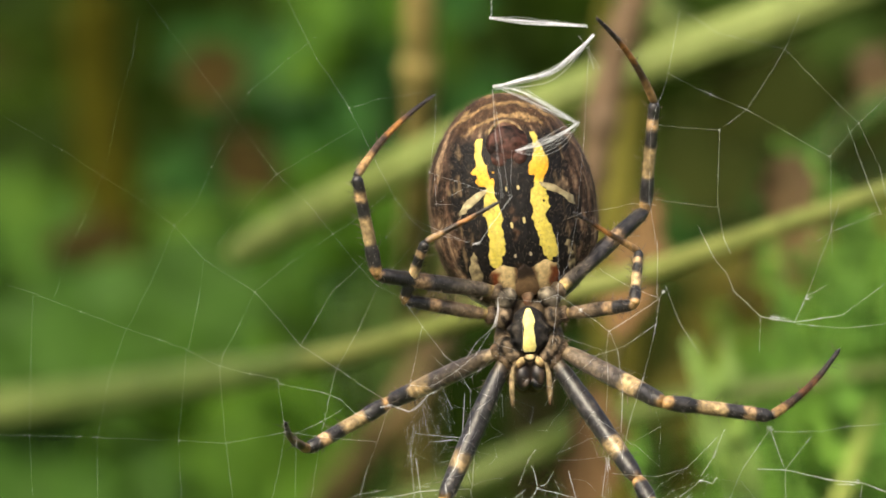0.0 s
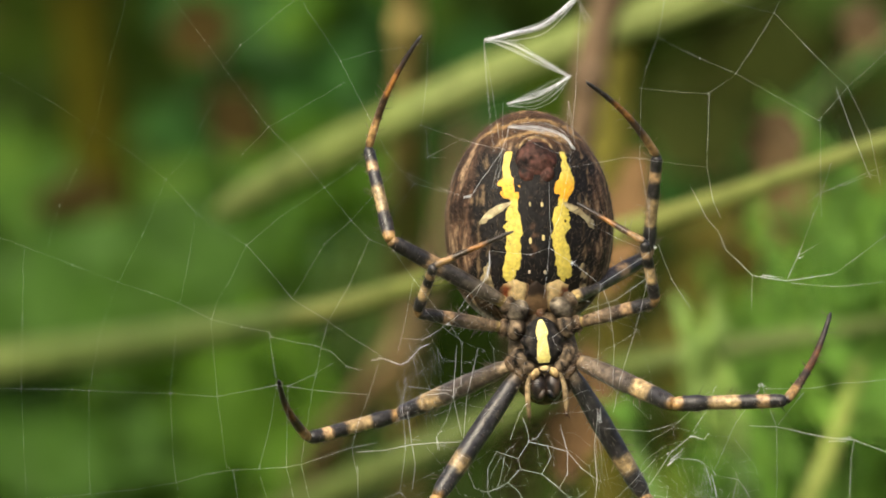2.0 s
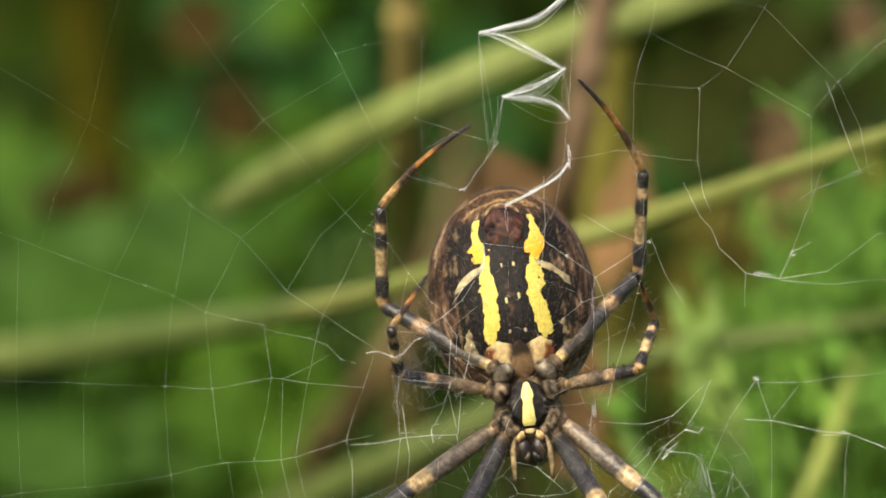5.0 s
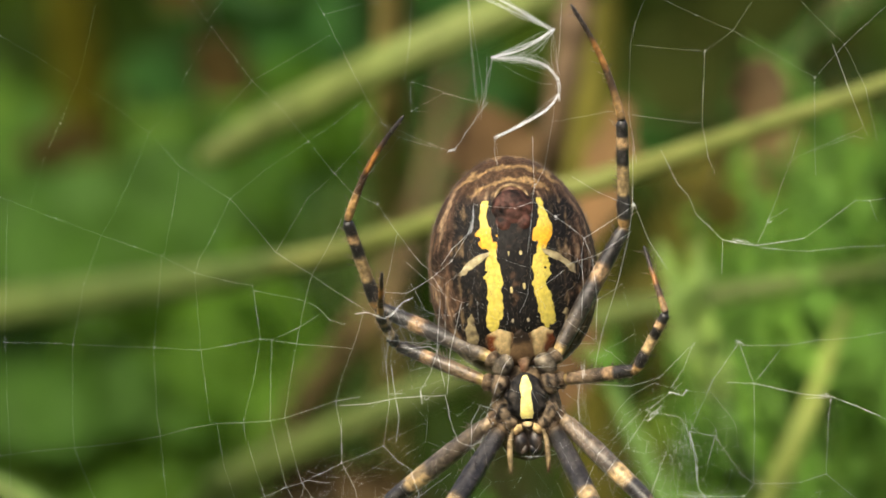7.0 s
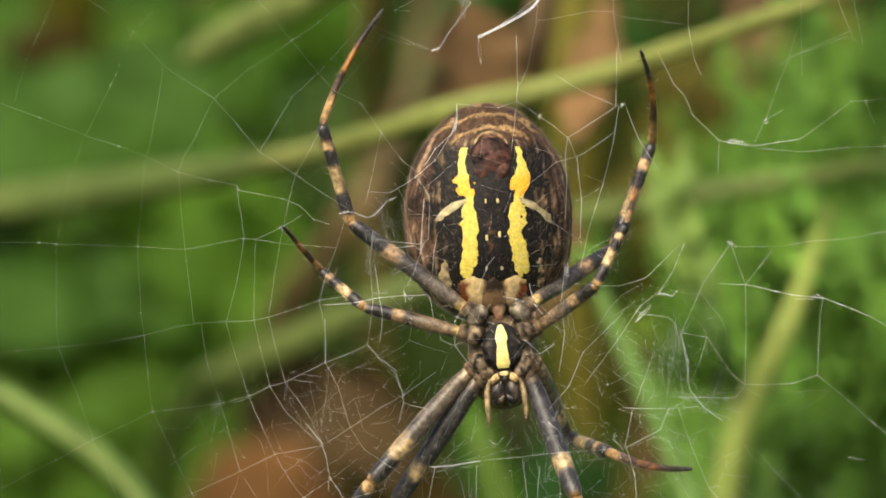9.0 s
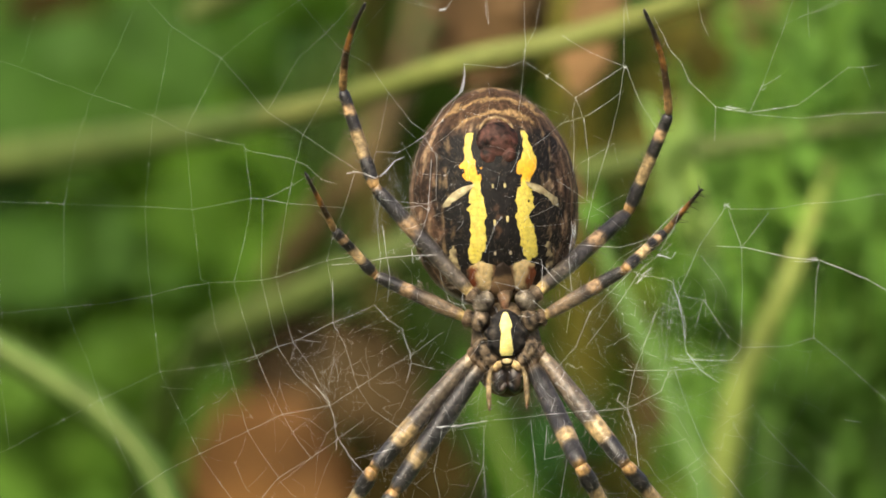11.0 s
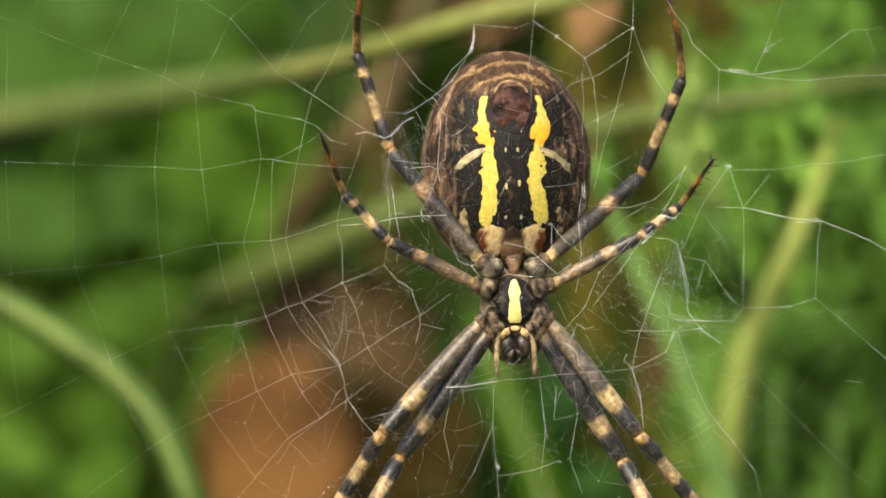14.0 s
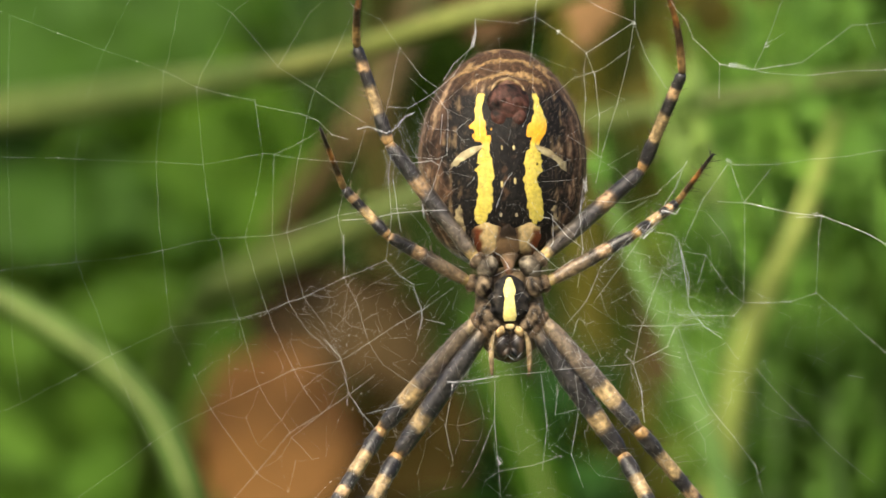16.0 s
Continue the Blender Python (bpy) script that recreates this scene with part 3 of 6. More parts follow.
def lobed_plants():
    lobed_plant(spot(210, 103, 0.36), (-0.036, 0.40, 0.0), (0.0110, 0.0080), 26, 0.0034, "mid green lobed herb in soft focus", 1, LEAF_BROAD)
    lobed_plant(spot(52, 277, 0.38), (-0.050, 0.42, 0.0), (0.0150, 0.0120), 36, 0.0038, "mid green lobed herb with broad leaves", 9)
    lobed_plant(spot(145, 419, 0.34), (-0.044, 0.38, 0.0), (0.0140, 0.0100), 24, 0.0036, "mid green lobed herb beside the brown stem", 12)
    lobed_plant(spot(-70, 82, 0.38), (-0.056, 0.42, 0.0), (0.0130, 0.0080), 20, 0.0036, "mid green lobed herb behind the web", 2, LEAF_BROAD)
    lobed_plant(spot(178, 520, 0.40), (-0.038, 0.44, 0.0), (0.0170, 0.0130), 47, 0.0038, "mid green lobed herb low behind the web", 3, LEAF_BROAD)
    lobed_plant(spot(-40, 760, 0.40), (-0.058, 0.44, 0.0), (0.0200, 0.0130), 40, 0.0038, "dull green leafy herb beside the grass", 4, LEAF_SHADED)
    lobed_plant(spot(459, -298, 0.42), (-0.022, 0.46, 0.0), (0.0100, 0.0110), 30, 0.0038, "deep green leafy herb far behind", 5, LEAF_SHADED)
    lobed_plant(spot(629, -338, 0.42), (-0.010, 0.46, 0.0), (0.0090, 0.0130), 30, 0.0038, "deep green leafy herb beside a dry stem", 13, LEAF_SHADED)
    lobed_plant(spot(579, -458, 0.40), (-0.014, 0.43, 0.0), (0.0050, 0.0040), 14, 0.0034, "fresh green shoot tips above dark herbs", 14, LEAF)
    lobed_plant(spot(529, -51, 0.38), (-0.014, 0.42, 0.0), (0.0060, 0.0055), 18, 0.0034, "yellowish green leafy shoot in the shade", 15, LEAF)
    lobed_plant(spot(609, -113, 0.40), (-0.01, 0.44, 0.0), (0.0130, 0.0090), 24, 0.0036, "green leafy herb in the shade", 6, LEAF_SHADED)
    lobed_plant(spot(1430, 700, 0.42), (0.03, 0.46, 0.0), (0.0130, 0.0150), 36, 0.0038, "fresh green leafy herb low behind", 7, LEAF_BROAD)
    lobed_plant(spot(880, 820, 0.34), (0.006, 0.42, 0.0), (0.0120, 0.0080), 30, 0.0035, "dull green leafy herb under the spider", 8, LEAF_SHADED)
    lobed_plant(spot(1517, 470, 0.42), (0.045, 0.46, 0.0), (0.0130, 0.0120), 36, 0.0038, "fresh green leafy herb behind feathery ones", 10, LEAF_BROAD)
    lobed_plant(spot(1229, 21, 0.44), (0.022, 0.48, 0.0), (0.0110, 0.0120), 22, 0.0038, "dull green herb in the shade behind grass", 18, LEAF_SHADED)


# ---- feathery herbs ----
def feathery_frond(bm, line, size, rnd, density=1.0, spread=1.0):
    """A finely cut leaf: side branches with needle-thin tips along a stalk."""
    n = len(line)
    for i in range(2, n):
        d = (line[i] - line[i - 1]).normalized()
        side = d.cross(Vector((0, 1, 0))).normalized()
        for s in (-1, 1):
            if rnd.random() > density:
                continue
            reach = size * (1.15 - 0.7 * i / n) * rnd.uniform(0.7, 1.3)
            way = (side * s * 0.34 * spread + d * rnd.uniform(0.9, 1.4) + Vector((0, rnd.uniform(-0.5, 0.5), 0))).normalized()
            tube(bm, [line[i], line[i] + way * reach * 0.55, line[i] + way * reach + d * reach * 0.15], [0.00019, 0.00018, 0.00008], 4)
            for k in range(max(2, int(6 * density))):
                b = line[i] + way * reach * (0.2 + 0.13 * k)
                for q in (-1, 1):
                    w = (way * 1.5 + q * way.cross(Vector((0, 1, 0))) * rnd.uniform(0.25, 0.6) * spread + Vector((0, rnd.uniform(-0.5, 0.5), 0))).normalized()
                    tube(bm, [b, b + w * reach * 0.3, b + w * reach * rnd.uniform(0.45, 0.7)], [0.00017, 0.00020, 0.00008], 4)


def feathery_plant(points, radius, size, label, seed, stalk=STALK, fronds=8, density=1.0, leafy=-0.035, spread=1.0, leaf=FEATHER):
    rnd = random.Random(seed)
    root = thing("feathery_herb", label, "plant", "feathery green herbs", points[0])
    foot = Vector(points[0])
    line = [q - foot for q in spline(points, 12)]
    bm = bmesh.new()
    tube(bm, line, eased([radius * 1.3, radius, radius * 0.4], len(line)), 8)
    part("stalk", bm, stalk, root)
    shown = [i for i, q in enumerate(line) if (q + foot).z > HEIGHT + leafy]
    for k in range(fronds):
        i = shown[int((k + rnd.random() * 0.8) / fronds * (len(shown) - 2))]
        d = (line[i + 1] - line[i]).normalized()
        side = d.cross(Vector((0, 1, 0))).normalized() * (1 if k % 2 else -1)
        reach = size * rnd.uniform(0.8, 1.3)
        pts = spline([line[i], line[i] + (side * 0.4 * spread + d * 0.7) * reach * 0.5 + Vector((0, rnd.uniform(-0.5, 0.8) * reach, 0)), line[i] + (side * 0.6 * spread + d * 1.15) * reach + Vector((0, rnd.uniform(-0.5, 1.2) * reach, 0))], 8)
        bm = bmesh.new()
        tube(bm, pts, eased([0.00035, 0.00012], len(pts)), 5)
        feathery_frond(bm, pts, reach * 0.42, rnd, density, spread)
        part("frond", bm, leaf, root)
    bm = bmesh.new()
    feathery_frond(bm, line[shown[len(shown) // 2]:], size * 0.5, rnd, density, spread)
    part("frond", bm, leaf, root)


def feathery_plants():
    feathery_plant([(0.016, 0.15, 0.0), (0.017, 0.13, 0.30), spot(1285, 900, 0.13), spot(1215, 680, 0.13), spot(1127, 480, 0.13), spot(1078, 370, 0.13), spot(1062, 320, 0.13)], 0.0010, 0.0040, "slender feathery green herb leaning aside", 1, STALK, 6, 0.5, 0.001, 0.5)
    feathery_plant([(0.020, 0.14, 0.0), (0.018, 0.12, 0.30), spot(1268, 930, 0.14), spot(1296, 735, 0.14), spot(1325, 605, 0.14), spot(1360, 525, 0.14), spot(1405, 430, 0.14), spot(1450, 315, 0.145), spot(1480, 220, 0.15)], 0.0013, 0.0080, "feathery herb with a pale yellow-green stalk", 2, STALK_PALE, 4, 0.4, 0.002)
    feathery_plant([(0.022, 0.16, 0.0), (0.020, 0.15, 0.30), spot(1275, 930, 0.152), spot(1308, 760, 0.152), spot(1328, 640, 0.148), spot(1316, 540, 0.14), spot(1277, 420, 0.13), spot(1235, 300, 0.13), spot(1210, 195, 0.13)], 0.0011, 0.0038, "pale feathery green herb with a bushy tip", 3, STALK, 34, 1.0, 0.001, 0.5, FEATHER_PALE)
    feathery_plant([(0.036, 0.15, 0.0), (0.034, 0.13, 0.30), spot(1559, 560, 0.18), spot(1494, 378, 0.18), spot(1451, 205, 0.18), spot(1430, 103, 0.18)], 0.0010, 0.0080, "tall feathery green herb", 4, STALK, 15, 0.7)
    feathery_plant([(0.046, 0.17, 0.0), (0.042, 0.15, 0.30), spot(1657, 500, 0.18), spot(1592, 256, 0.18), spot(1540, 82, 0.18), spot(1519, -31, 0.18)], 0.0010, 0.0080, "tall feathery green herb", 5, STALK, 16, 0.7)
    feathery_plant([(0.040, 0.17, 0.0), (0.036, 0.15, 0.30), spot(1560, 900, 0.18), spot(1510, 690, 0.18), spot(1448, 520, 0.18), spot(1395, 419, 0.18)], 0.0010, 0.0080, "bushy feathery green herb", 6, STALK, 16, 0.7)
    feathery_plant([(0.030, 0.19, 0.0), (0.028, 0.17, 0.30), spot(1400, 900, 0.18), spot(1345, 720, 0.18), spot(1319, 560, 0.18), spot(1315, 429, 0.18)], 0.0012, 0.0080, "feathery green herb in soft focus", 7, STALK, 16, 0.7)
    feathery_plant([(0.050, 0.17, 0.0), (0.048, 0.15, 0.30), spot(1720, 700, 0.18), spot(1637, 480, 0.18), spot(1583, 327, 0.18), spot(1561, 225, 0.18)], 0.0010, 0.0078, "bushy feathery green herb", 9, STALK, 16, 0.7)
    feathery_plant([(0.034, 0.16, 0.0), (0.034, 0.14, 0.30), spot(1560, 1150, 0.18), spot(1530, 950, 0.18), spot(1500, 800, 0.18), spot(1480, 680, 0.18)], 0.0010, 0.0078, "low feathery green herb", 10, STALK, 16, 0.7)
    # a stand of thin feathery shoots that fills the ground behind them
    rnd = random.Random(77)
    for i in range(34):
        px = 1250 + 15 * i + rnd.uniform(-14, 14)
        near = i % 2 == 1
        top = float(np.interp(px, [1150, 1230, 1330, 1450, 1700], [540, 360, 200, 40, -20])) + rnd.uniform(0, 170) * (i % 4)
        back = rnd.uniform(0.155, 0.185) if near else rnd.uniform(0.20, 0.27)
        lean = rnd.uniform(-60, 90)
        tip = spot(px, top, back)
        feathery_plant([(tip.x + 0.006, back + 0.02, 0.0), (tip.x + 0.004, back + 0.01, 0.30), spot(px + 60 - lean, 1000, back), spot(px + 30 - lean * 0.4, 0.5 * top + 420, back), tip],
                       0.00042, 0.0085, "thin feathery green shoot in soft focus", 100 + i, STALK, 14, 0.55, -0.030 if i % 4 > 1 else -0.012, 0.4 if near else 0.65)
    for i in range(12):
        px = 1350 + 24 * i + rnd.uniform(-12, 12)
        top = 520 + rnd.uniform(0, 90) * (i % 4)
        back = rnd.uniform(0.156, 0.19)
        tip = spot(px, top, back)
        feathery_plant([(tip.x + 0.004, back + 0.02, 0.0), (tip.x + 0.003, back + 0.01, 0.30), spot(px + rnd.uniform(0, 70), 1100, back), spot(px + 20, 0.5 * top + 440, back), tip],
                       0.00042, 0.0080, "low feathery green shoot in soft focus", 150 + i, STALK, 16, 0.6, -0.040, 0.5)
    for i, (px, py) in enumerate(((1510, 205), (1490, 600), (1405, 690), (1545, 330), (1555, 130))):
        c = spot(px, py, 0.27)
        root = thing("yellow_bud", "small round yellow-green bud on a thin stalk", "bud", "yellow buds", c)
        bm = bmesh.new()
        orb(bm, (0, 0, 0), (0.0011, 0.0011, 0.0014), seg=10, rows=8)
        part("bud", bm, BUD, root)
        bm = bmesh.new()
        tube(bm, spline([(0, 0, -0.001), (0.002, 0.004, -0.05), (0.004, 0.02, -c.z)], 8), 0.0003, 5)
        part("stalk", bm, STALK, root)


grasses()
withered_leaves()
shaded_leaves()
broad_leaves()
lobed_plants()
feathery_plants()


# ---- the orb web ----
HUB = (900, 350)


def orb_web():
    """The threads of the web, each by the places (on the grid of spot) where it is tied."""
    rnd = random.Random(21)
    root = thing("orb_web", "white silk orb web with thin sagging threads", "spider web", at=spot(*HUB))
    o = Vector(root.location)
    pieces = []

    def keep(ob, points):
        n = len(points)
        pieces.append((ob, sum(x for x, _ in points) / n, sum(y for _, y in points) / n))

    def tied(name, points, thick, sag, knot, deep=0.0):
        """One thread, slack between its knots."""
        bm = bmesh.new()
        pts = [spot(x, y, deep + rnd.uniform(-0.0010, 0.0004)) - o for x, y in points]
        line = []
        for a, b in zip(pts, pts[1:]):
            drop = Vector((rnd.uniform(-0.4, 0.4), 0, -rnd.uniform(0.3, 1.0))) * sag * (b - a).length
            line += [a, a.lerp(b, 0.3) + drop * 0.8, a.lerp(b, 0.65) + drop]
        line.append(pts[-1])
        tube(bm, line, [thick * (0.55 + 0.75 * smooth_step(-0.0250, -0.0110, q.x)) * (1 - 0.5 * smooth_step(0.0060, 0.0150, q.z)) * rnd.uniform(0.8, 1.2) for q in line], 4)
        for q in pts[1:-1]:
            k = knot * rnd.uniform(0.3, 0.8)
            orb(bm, q, (k, k, k * rnd.uniform(1.0, 3.2)), seg=5, rows=4)
        keep(part(name, bm, SILK, root), points)

    def radial(*points):
        (x0, y0), (x1, y1) = points[0], points[1]
        f = 900 / math.hypot(x1 - x0, y1 - y0)
        far = (x0 + (x0 - x1) * f, y0 + (y0 - y1) * f)
        tied("radial_thread", (far,) + points, 0.0000042, 0.004, 0.000034)

    def spiral(*points):
        tied("spiral_thread", points, 0.0000034, 0.012, 0.000030)

    def thread(*points, thick=0.0000055, deep=0.0):
        tied("tie_thread", points, thick, 0.012, 0.000038, deep)

    def strand(*points, thick=0.000010, deep=-0.0012):
        """A kinked, brighter strand of several fibres."""
        bm = bmesh.new()
        for s in range(3):
            line = []
            for a, b in zip(points, points[1:]):
                n = max(2, int(math.hypot(b[0] - a[0], b[1] - a[1]) / 9))
                line += [spot(a[0] + (b[0] - a[0]) * f / n + rnd.gauss(0, 0.9), a[1] + (b[1] - a[1]) * f / n + rnd.gauss(0, 0.9), deep - 0.0001 * s) - o for f in range(n)]
            line.append(spot(*points[-1], deep) - o)
            tube(bm, line, [thick * (0.75, 0.3, 0.2)[s] * rnd.uniform(0.35, 1.2) for _ in line], 4)
            for q in line[::4]:
                k = thick * rnd.uniform(0.6, 1.7)
                orb(bm, q, (k, k, k), seg=5, rows=4)
        keep(part("kinked_strand", bm, SILK_BAND, root), points)

    radial((476, -459), (516, -379), (543, -341), (574, -291), (621, -196), (656, -129), (682, -96), (761, -62), (806, -47))
    radial((250, -437), (340, -317), (374, -269), (446, -174), (500, -122), (545, -67), (592, -9), (622, 23), (668, 45), (704, 97), (745, 150), (785, 177))
    radial((-80, -302), (0, -254), (65, -217), (137, -170), (205, -127), (264, -82), (318, -22), (407, 35), (448, 81), (488, 130), (552, 170), (595, 200), (645, 231))
    radial((-121, -10), (-1, 32), (99, 70), (179, 100), (239, 120), (286, 137), (344, 166), (399, 180), (447, 189), (451, 198), (529, 213), (559, 225), (584, 250), (612, 258))
    radial((-121, 285), (-1, 289), (99, 291), (129, 293), (274, 298), (356, 303), (399, 295), (461, 283), (481, 285), (524, 292), (624, 300))
    radial((-121, 505), (-1, 490), (59, 482), (129, 476), (209, 468), (284, 455), (339, 440), (384, 433), (429, 431), (479, 428), (504, 423), (559, 405), (594, 393), (639, 385))
    radial((-141, 815), (-1, 740), (34, 725), (79, 700), (129, 675), (194, 639), (299, 590), (359, 583), (419, 575), (469, 562), (507, 546), (534, 538), (604, 503), (639, 490),
           (679, 472))
    radial((59, 945), (169, 867), (214, 835), (262, 797), (309, 765), (369, 735), (454, 695), (516, 665), (599, 650), (649, 618), (699, 585), (744, 560), (799, 520))
    radial((339, 965), (399, 907), (451, 847), (509, 777), (566, 742), (609, 713), (659, 675))
    spiral((14, 35), (11, 165), (9, 289), (13, 385), (19, 485), (17, 605), (34, 725))
    spiral((179, 100), (149, 185), (129, 293), (129, 365), (129, 426), (132, 476), (147, 515), (169, 565), (194, 639), (224, 715), (262, 797))
    spiral((286, 137), (279, 225), (272, 298), (276, 365), (278, 415), (284, 455), (291, 525), (299, 590), (331, 655), (369, 735), (404, 785), (451, 847))
    spiral((344, 166), (349, 225), (356, 303), (364, 365), (371, 426), (384, 433), (396, 505), (419, 575), (435, 630), (454, 695), (479, 735), (509, 777))
    spiral((447, 189), (454, 235), (461, 283), (449, 355), (431, 426), (429, 431), (444, 485), (469, 562), (492, 615), (516, 665), (539, 707), (566, 742))
    spiral((481, 285), (479, 365), (478, 428), (489, 475), (507, 546), (539, 595), (599, 650))
    spiral((552, 170), (539, 220), (524, 292), (514, 355), (504, 423), (514, 465), (534, 538), (569, 585), (599, 645))
    spiral((644, 235), (624, 300), (604, 355), (594, 393), (604, 445), (605, 503), (627, 545), (649, 618), (674, 657), (719, 687), (739, 700))
    spiral((481, 285), (524, 265), (561, 243))
    spiral((544, 533), (584, 538))
    spiral((407, 35), (380, 93), (352, 143), (346, 166))
    spiral((407, 35), (470, -17), (545, -67), (592, -99), (640, -137))
    spiral((446, -174), (400, -127), (318, -22), (305, 63), (290, 135))
    spiral((374, -269), (330, -187), (300, -117), (264, -82), (225, 13), (181, 100))
    spiral((584, -255), (520, -217), (446, -174))
    spiral((592, -9), (640, -62), (673, -102))
    spiral((488, 130), (545, 33), (592, -9))
    spiral((552, 170), (590, 103), (625, 23), (690, -52), (704, -74))
    spiral((366, -281), (396, -319), (466, -379), (516, -419))
    spiral((139, -177), (166, -299), (191, -389), (201, -459))
    spiral((139, -177), (106, -99), (76, -34), (51, 51))
    spiral((574, -291), (626, -307), (728, -323))
    spiral((703, 97), (689, 165), (675, 225))
    thread((725, -172), (728, -120), (760, -120))
    thread((728, -120), (785, -152), (860, -135), (862, -217))
    thread((728, -321), (726, -249), (716, -177), (761, -162), (838, -137))
    thread((673, -102), (705, -74), (785, -52))
    thread((679, 200), (719, 203), (764, 175), (799, 145), (829, 97))
    thread((689, 285), (769, 293), (787, 285), (789, 210), (767, 175))
    thread((779, 290), (761, 345), (744, 375), (749, 397))
    thread((689, 380), (714, 380))
    thread((639, 745), (679, 735), (714, 725))
    thread((679, 472), (689, 395), (683, 325), (689, 270))
    thread((744, 575), (784, 585))
    thread((604, 425), (605, 503))
    thread((1161, -459), (1138, -333), (1118, -279), (1109, -241), (1106, -116), (1121, -27))
    thread((1109, -241), (1231, -231), (1280, -267), (1348, -374), (1376, -439))
    thread((1231, -231), (1228, -149), (1227, -101), (1238, -39), (1251, -11), thick=0.000009)
    thread((1138, -333), (1216, -294), (1280, -267), (1356, -224), (1426, -184), (1478, -243), (1544, -304), (1616, -359))
    thread((1348, -374), (1406, -314), (1478, -243), (1516, -164), (1536, -69))
    thread((1426, -184), (1426, -99), (1428, -9))
    thread((1106, -116), (1227, -101))
    thread((1176, -439), (1226, -404), (1348, -374))
    thread((1416, -39), (1501, -69), (1521, -63))
    thread((1000, -417), (990, -237), (978, -102), (963, -17), (940, 28))
    thread((978, -102), (1075, -120), (1118, -118))
    thread((1457, -243), (1483, -171), (1518, -81), thick=0.000012)
    thread((1383, -16), (1403, -31), (1483, -66), (1518, -81))
    thread((943, -75), (944, -15), (946, 10), (943, 40), (984, 67), (1009, 85), (1034, 105), (1119, 50), (1120, -55), thick=0.000009)
    thread((943, 40), (939, 85), (933, 130))
    thread((837, 45), (911, 52), (943, 40))
    thread((837, 45), (837, 70), (829, 97), (799, 125), (781, 153), thick=0.000008)
    thread((1034, 105), (1029, 135), (1032, 185), (1029, 247))
    thread((1034, 105), (1049, 145), (1057, 215), (1054, 285))
    thread((1119, 50), (1109, 115), (1089, 195), (1064, 275), (1051, 337))
    thread((1119, 50), (1059, 25), (1009, -5))
    thread((1119, 50), (1144, 115), (1179, 170))
    thread((1004, 152), (1059, 135), (1119, 93))
    thread((1164, -35), (1194, 25), (1214, 47), (1227, 80), (1249, 100), (1274, 125), (1334, 135), (1379, 128), (1419, 122), thick=0.000010)
    thread((1274, 125), (1273, 150), (1272, 185))
    thread((1334, 135), (1357, 85), (1379, 25), (1395, -15), (1414, -75))
    thread((1357, 88), (1389, 70))
    thread((1339, 138), (1424, 145), (1499, 137), (1567, 135), (1639, 133))
    thread((1419, 122), (1509, 55), (1534, 55), (1567, 50))
    thread((1534, 55), (1549, 95))
    thread((1291, 297), (1299, 303), (1379, 302), (1429, 293), (1499, 288), (1559, 277), (1639, 271))
    thread((1291, 297), (1317, 370), (1318, 455), (1316, 545))
    thread((1317, 370), (1364, 310))
    thread((1269, 368), (1317, 370), (1334, 373), (1399, 388), (1454, 393), (1499, 410), (1539, 427), (1567, 443), (1639, 475), thick=0.000010)
    thread((1291, 297), (1244, 365), (1204, 455))
    thread((1204, 455), (1249, 463), (1294, 530), (1317, 547), (1399, 545), (1444, 530), (1499, 575), (1567, 635), (1619, 685))
    thread((1199, 568), (1299, 570), (1317, 547))
    thread((1109, 587), (1194, 588), (1244, 583))
    thread((1204, 455), (1214, 505), (1219, 555), (1244, 587), (1277, 610), thick=0.000009)
    thread((1249, 463), (1234, 515))
    thread((1444, 530), (1449, 426), (1454, 393))
    thread((1194, 588), (1179, 625), (1119, 655), (1134, 705), (1139, 760), thick=0.000008)
    thread((1199, 588), (1224, 660), (1254, 730), (1264, 742))
    thread((1119, 655), (1049, 660), (989, 665))
    thread((1119, 655), (1131, 595), (1149, 545), (1171, 485))
    thread((1264, 742), (1299, 785), (1337, 835), (1349, 885))
    thread((1339, 665), (1374, 705), (1409, 740), (1479, 810), (1549, 867), thick=0.0000032)
    thread((1499, 675), (1529, 680))
    thread((1049, 545), (1109, 465), (1149, 405), (1199, 365))
    thread((1029, 365), (1109, 370), (1159, 355), (1214, 300))
    thread((999, 585), (1034, 545), (1059, 485), (1129, 415))
    thread((872, 685), (871, 755), (879, 845), (883, 905))
    thread((871, 755), (839, 835), (814, 875))
    thread((879, 845), (939, 835), (989, 817))
    thread((889, 675), (989, 665), (999, 635))
    thread((1014, 675), (1021, 735), (1007, 815), (1029, 875))
    thread((954, 675), (964, 765), (956, 845))
    thread((799, 685), (784, 765), (799, 835))
    thread((984, 685), (979, 745), (1021, 735))
    strand((679, 472), (704, 500), (727, 515), (741, 555), (744, 575), (734, 610), thick=0.000010)
    strand((574, 615), (599, 645), (607, 675), (612, 707), (639, 745), (661, 771), thick=0.000012)
    strand((612, 707), (611, 730))
    strand((629, 240), (644, 235), (679, 247), (691, 243), (714, 217), (731, 210), thick=0.000020)
    strand((789, 687), (829, 686), (849, 682), (879, 677), thick=0.000022)
    strand((1214, 297), (1202, 325), (1199, 337), (1174, 377), thick=0.000009)
    strand((1171, 385), (1194, 390), (1202, 380), thick=0.000022)
    strand((1129, 415), (1149, 422), (1184, 425), (1199, 435), (1205, 455), (1211, 485), thick=0.000010)
    strand((1205, 455), (1219, 505), (1217, 545), thick=0.000010)
    strand((1009, 605), (1019, 575), (1034, 585), (1049, 580), thick=0.000010)
    strand((999, 610), (1019, 625), (1024, 645), thick=0.000012)
